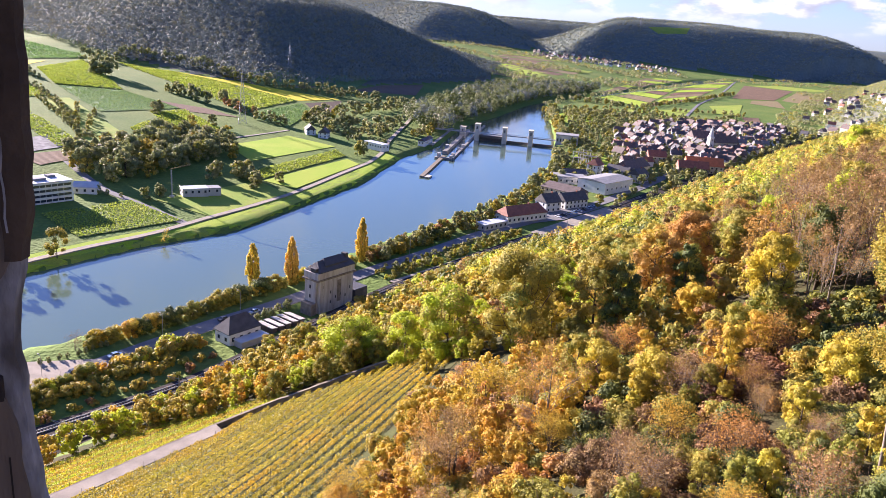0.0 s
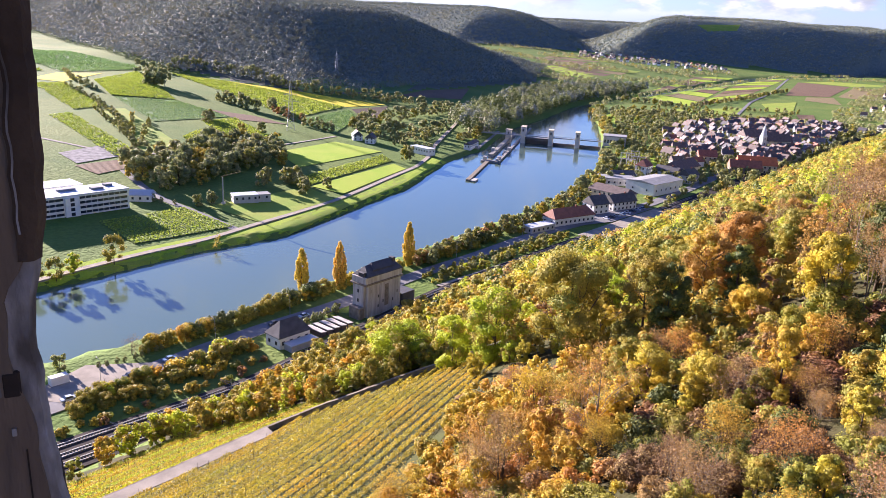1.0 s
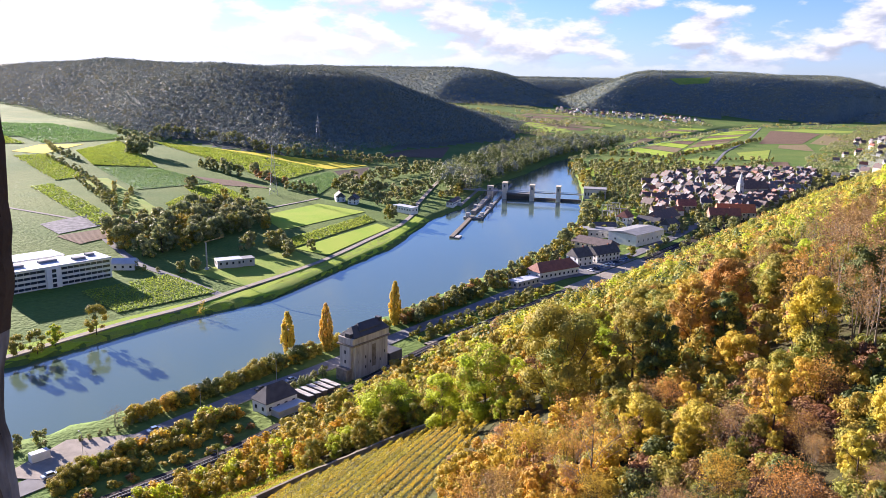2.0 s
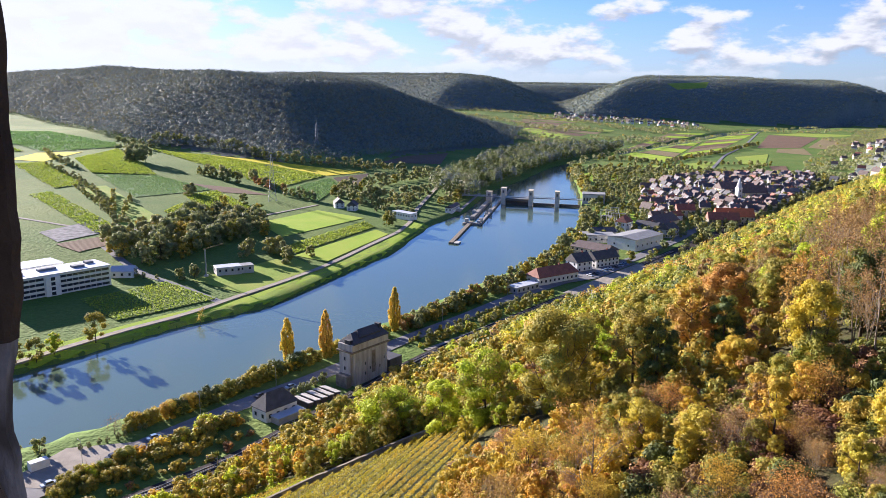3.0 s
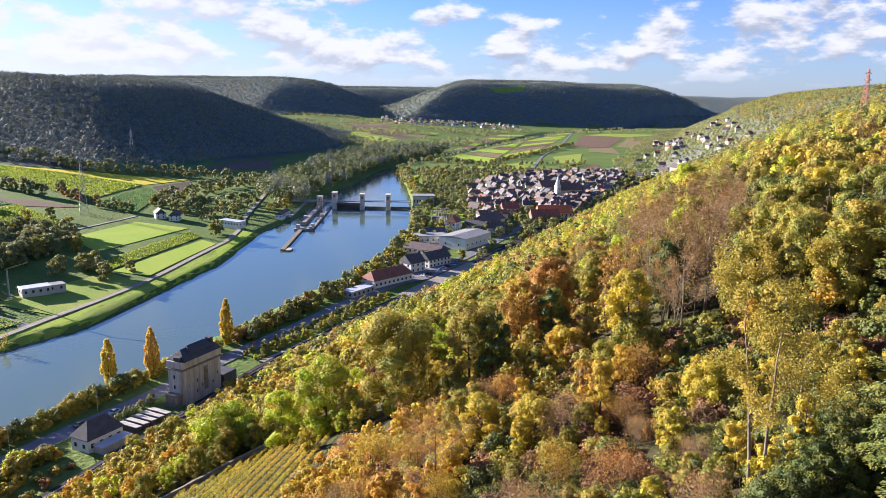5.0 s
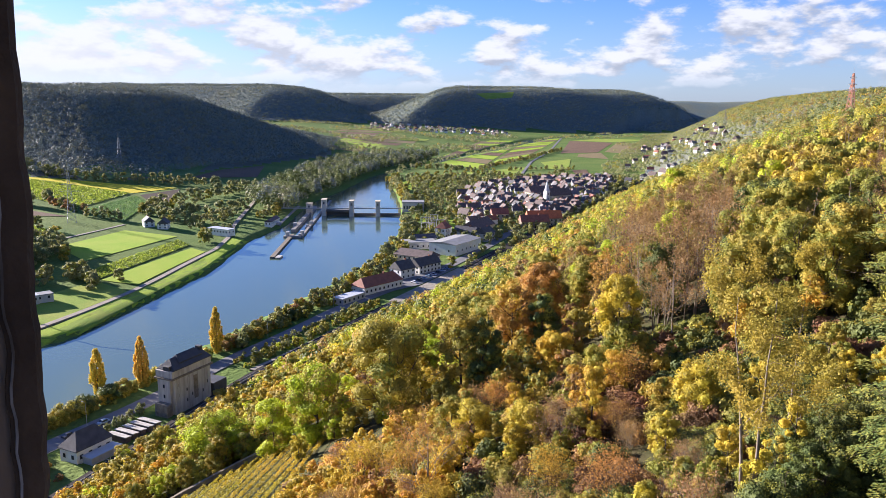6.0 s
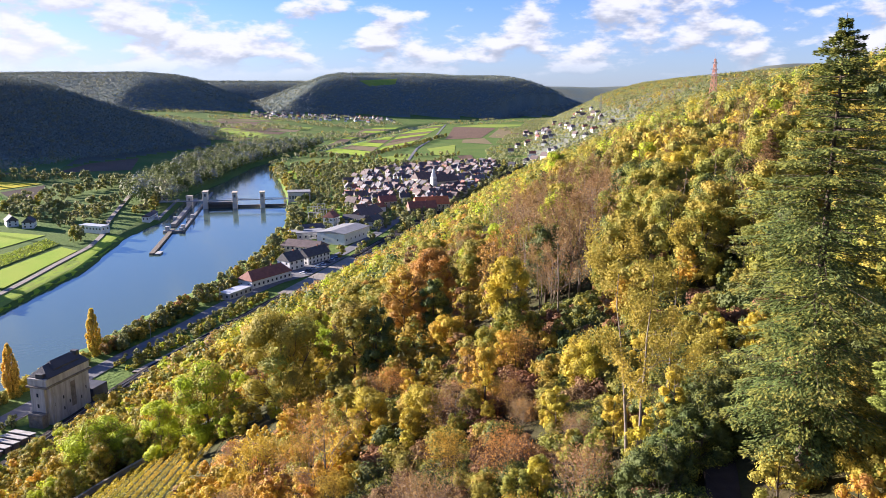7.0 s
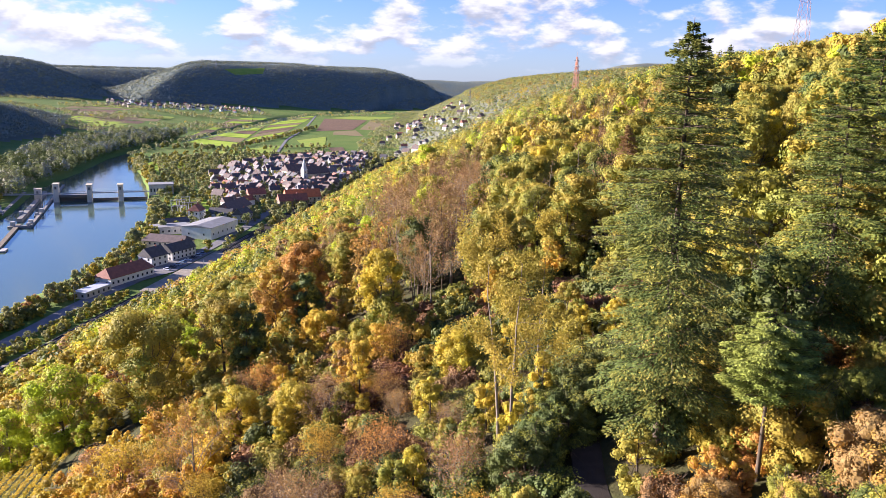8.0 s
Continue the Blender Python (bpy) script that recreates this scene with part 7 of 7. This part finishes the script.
tube(_v, _f, (0, 0, 5.6), (-3.4, 0, 6.9), 0.04, 0.04, 4)
ARM = mesh_of("arm", _v, _f, [M_STEEL])
cat = [p for p in along([(-115, 130), (-86, 184), (-52, 278), (-14, 357), (28, 440)], 24, 0, rb)]
for x, y in cat:
    cp = thing("catenary_mast", pose(x, y, flat(x, y) + 0.3, 0, 0, 0), "grey catenary mast beside the railway", "railway mast", "railway masts")
    part("post", CATPOLE, None, cp)
    part("arm", ARM, None, cp)

# ---- the window that the eye looks out of ----
M_OLDWOOD = mat("weathered_brown_wood", (0.150, 0.118, 0.088), 0.85, 0.4, 7.0, 0.7, second=(0.115, 0.085, 0.060), fine=9)
along_grain(M_OLDWOOD, 0.22)
M_RAWWOOD = mat("bare_grey_wood", (0.36, 0.35, 0.34), 0.9, 0.5, 22.0, 0.8, second=(0.085, 0.075, 0.065), fine=6)
along_grain(M_RAWWOOD, 0.35)
M_BEAD = mat("dark_worn_wood", (0.085, 0.06, 0.04), 0.9, 0.4, 9.0, 0.6, second=(0.05, 0.036, 0.026), fine=8)
# near-black colour standing for the shade inside groove, mortise and cracks
M_DARKGAP = mat("shaded_gap", (0.035, 0.027, 0.022), 0.9, 0.3, 8.0, 0.4)


def old_post():
    """A weathered window post: painted face, broken outer bead, bare wood along the edge, a mortise and a groove."""
    ob = thing("window_post", pose(-0.458, 0.593, EYE, 0, 0, 38), "weathered brown wooden window post with peeling edge", "window post")
    # local x: towards the opening, whose edge is at x = 0; local y: away from the eye
    r = np.random.default_rng(9)
    zk = [-1.2, -0.70, -0.54, -0.47, -0.40, -0.33, -0.27, -0.24, -0.187, 0.8]
    edge_k = [0.002, -0.002, -0.008, -0.018, -0.024, -0.028, -0.026, -0.016, -0.009, 0.004]
    face_k = [-0.030, -0.028, -0.030, -0.034, -0.040, -0.054, -0.052, -0.036, -0.030, -0.024]
    n = 150
    z = np.linspace(-1.2, 0.8, n)
    edge = np.interp(z, zk, edge_k) + np.convolve(r.normal(0, 0.0022, n), [0.25, 0.5, 0.25], "same")
    face = np.interp(z, zk, face_k) + np.convolve(r.normal(0, 0.003, n), [0.25, 0.5, 0.25], "same")

    def strip(name, profile, material, label="", zz=z):
        k = len(profile(0))
        vs = [(x, y, zz[i]) for i in range(len(zz)) for x, y in profile(i)]
        fs = [(i * k + j, i * k + (j + 1) % k, (i + 1) * k + (j + 1) % k, (i + 1) * k + j) for i in range(len(zz) - 1) for j in range(k)]
        fs += [tuple(range(k))[::-1], tuple(len(vs) - k + q for q in range(k))]
        part(name, mesh_of(name, vs, fs, [material]), None, ob, label)

    strip("face", lambda i: ((-0.127, 0.0), (face[i], 0.0), (face[i] + 0.002, 0.010), (-0.127, 0.012)), M_OLDWOOD)
    strip("board", lambda i: ((-0.36, -0.004), (-0.139 + 0.001 * math.sin(i * 0.2), -0.004), (-0.139, 0.10), (-0.36, 0.10)), M_OLDWOOD)
    strip("core", lambda i: ((-0.140, 0.012), (face[i], 0.010), (edge[i] - 0.012, 0.11), (-0.140, 0.11)), M_DARKGAP)
    strip("bare_edge", lambda i: ((face[i] - 0.006, 0.004), (edge[i] - 0.006, 0.005 + 0.001 * math.sin(i * 1.7)), (edge[i], 0.014), (edge[i] - 0.010, 0.05), (face[i] - 0.006, 0.05)), M_RAWWOOD, "bare grey wood where the paint has peeled")
    zb = z[z > -0.243]
    o = n - len(zb)
    strip("bead", lambda i: ((face[o + i] - 0.004, -0.003), (face[o + i] + 0.004, -0.005), (edge[o + i] - 0.006, -0.004), (edge[o + i] + 0.001, 0.008), (edge[o + i] - 0.006, 0.05), (face[o + i], 0.05)), M_BEAD, "cracked dark bead along the edge", zb)
    zl = z[z > -0.22]
    o2 = n - len(zl)
    strip("paint_line", lambda i: ((face[o2 + i] - 0.0012, -0.0052), (face[o2 + i] + 0.0006, -0.0056), (face[o2 + i] + 0.0006, 0.0), (face[o2 + i] - 0.0012, 0.0)), M_RAWWOOD, "thin line of worn paint", zl)
    part("mortise", box(-0.062, -0.046, -0.001, 0.02, -0.372, -0.345, 0.002), M_DARKGAP, ob, "mortise hole drawn as a dark block, its shade painted")
    part("paint_patch", box(-0.078, -0.063, -0.0006, 0.01, -0.370, -0.360, 0.0004), M_RAWWOOD, ob, "bare patch where paint has flaked")
    part("iron_pin", box(-0.058, -0.054, -0.003, 0.01, -0.412, -0.404), M_STEEL, ob)
    for x0, z0, z1 in ((-0.075, -0.06, 0.5), (-0.058, -0.16, -0.07), (-0.048, -0.62, -0.43)):
        part("crack", box(x0, x0 + 0.0016, -0.0008, 0.01, z0, z1), M_DARKGAP, ob)


old_post()
# added tower; its unseen rear walls stop low so skylight reaches the post
tw = thing("watchtower", pose(0, 0, 0), "unseen rubble stone castle tower with an open window and low rear walls", "tower")
gz = float(height(0.0, 0.0)) - 2
for nm, b in (("wall", (-3.4, -0.80, 0.1, 0.62, gz, EYE + 3)), ("wall", (1.9, 3.4, 0.1, 0.62, gz, EYE + 3)), ("wall", (-0.80, 1.9, 0.1, 0.62, gz, EYE - 1.1)), ("lintel", (-0.80, 1.9, 0.1, 0.62, EYE + 1.5, EYE + 3)), ("wall", (-3.4, -2.8, -5, 0.1, gz, EYE - 0.7)), ("wall", (2.8, 3.4, -5, 0.1, gz, EYE - 0.7)), ("wall", (-2.8, 2.8, -5, -4.4, gz, EYE - 0.7)), ("corner_post", (-3.4, -3.0, -5, -4.6, EYE - 0.7, EYE + 3)), ("corner_post", (3.0, 3.4, -5, -4.6, EYE - 0.7, EYE + 3)), ("floor", (-2.8, 2.8, -4.4, 0.1, EYE - 1.9, EYE - 1.6)), ("roof", (-3.6, 3.6, -5.2, 0.8, EYE + 3, EYE + 3.3))):
    part(nm, box(*b), M_STONE, tw)
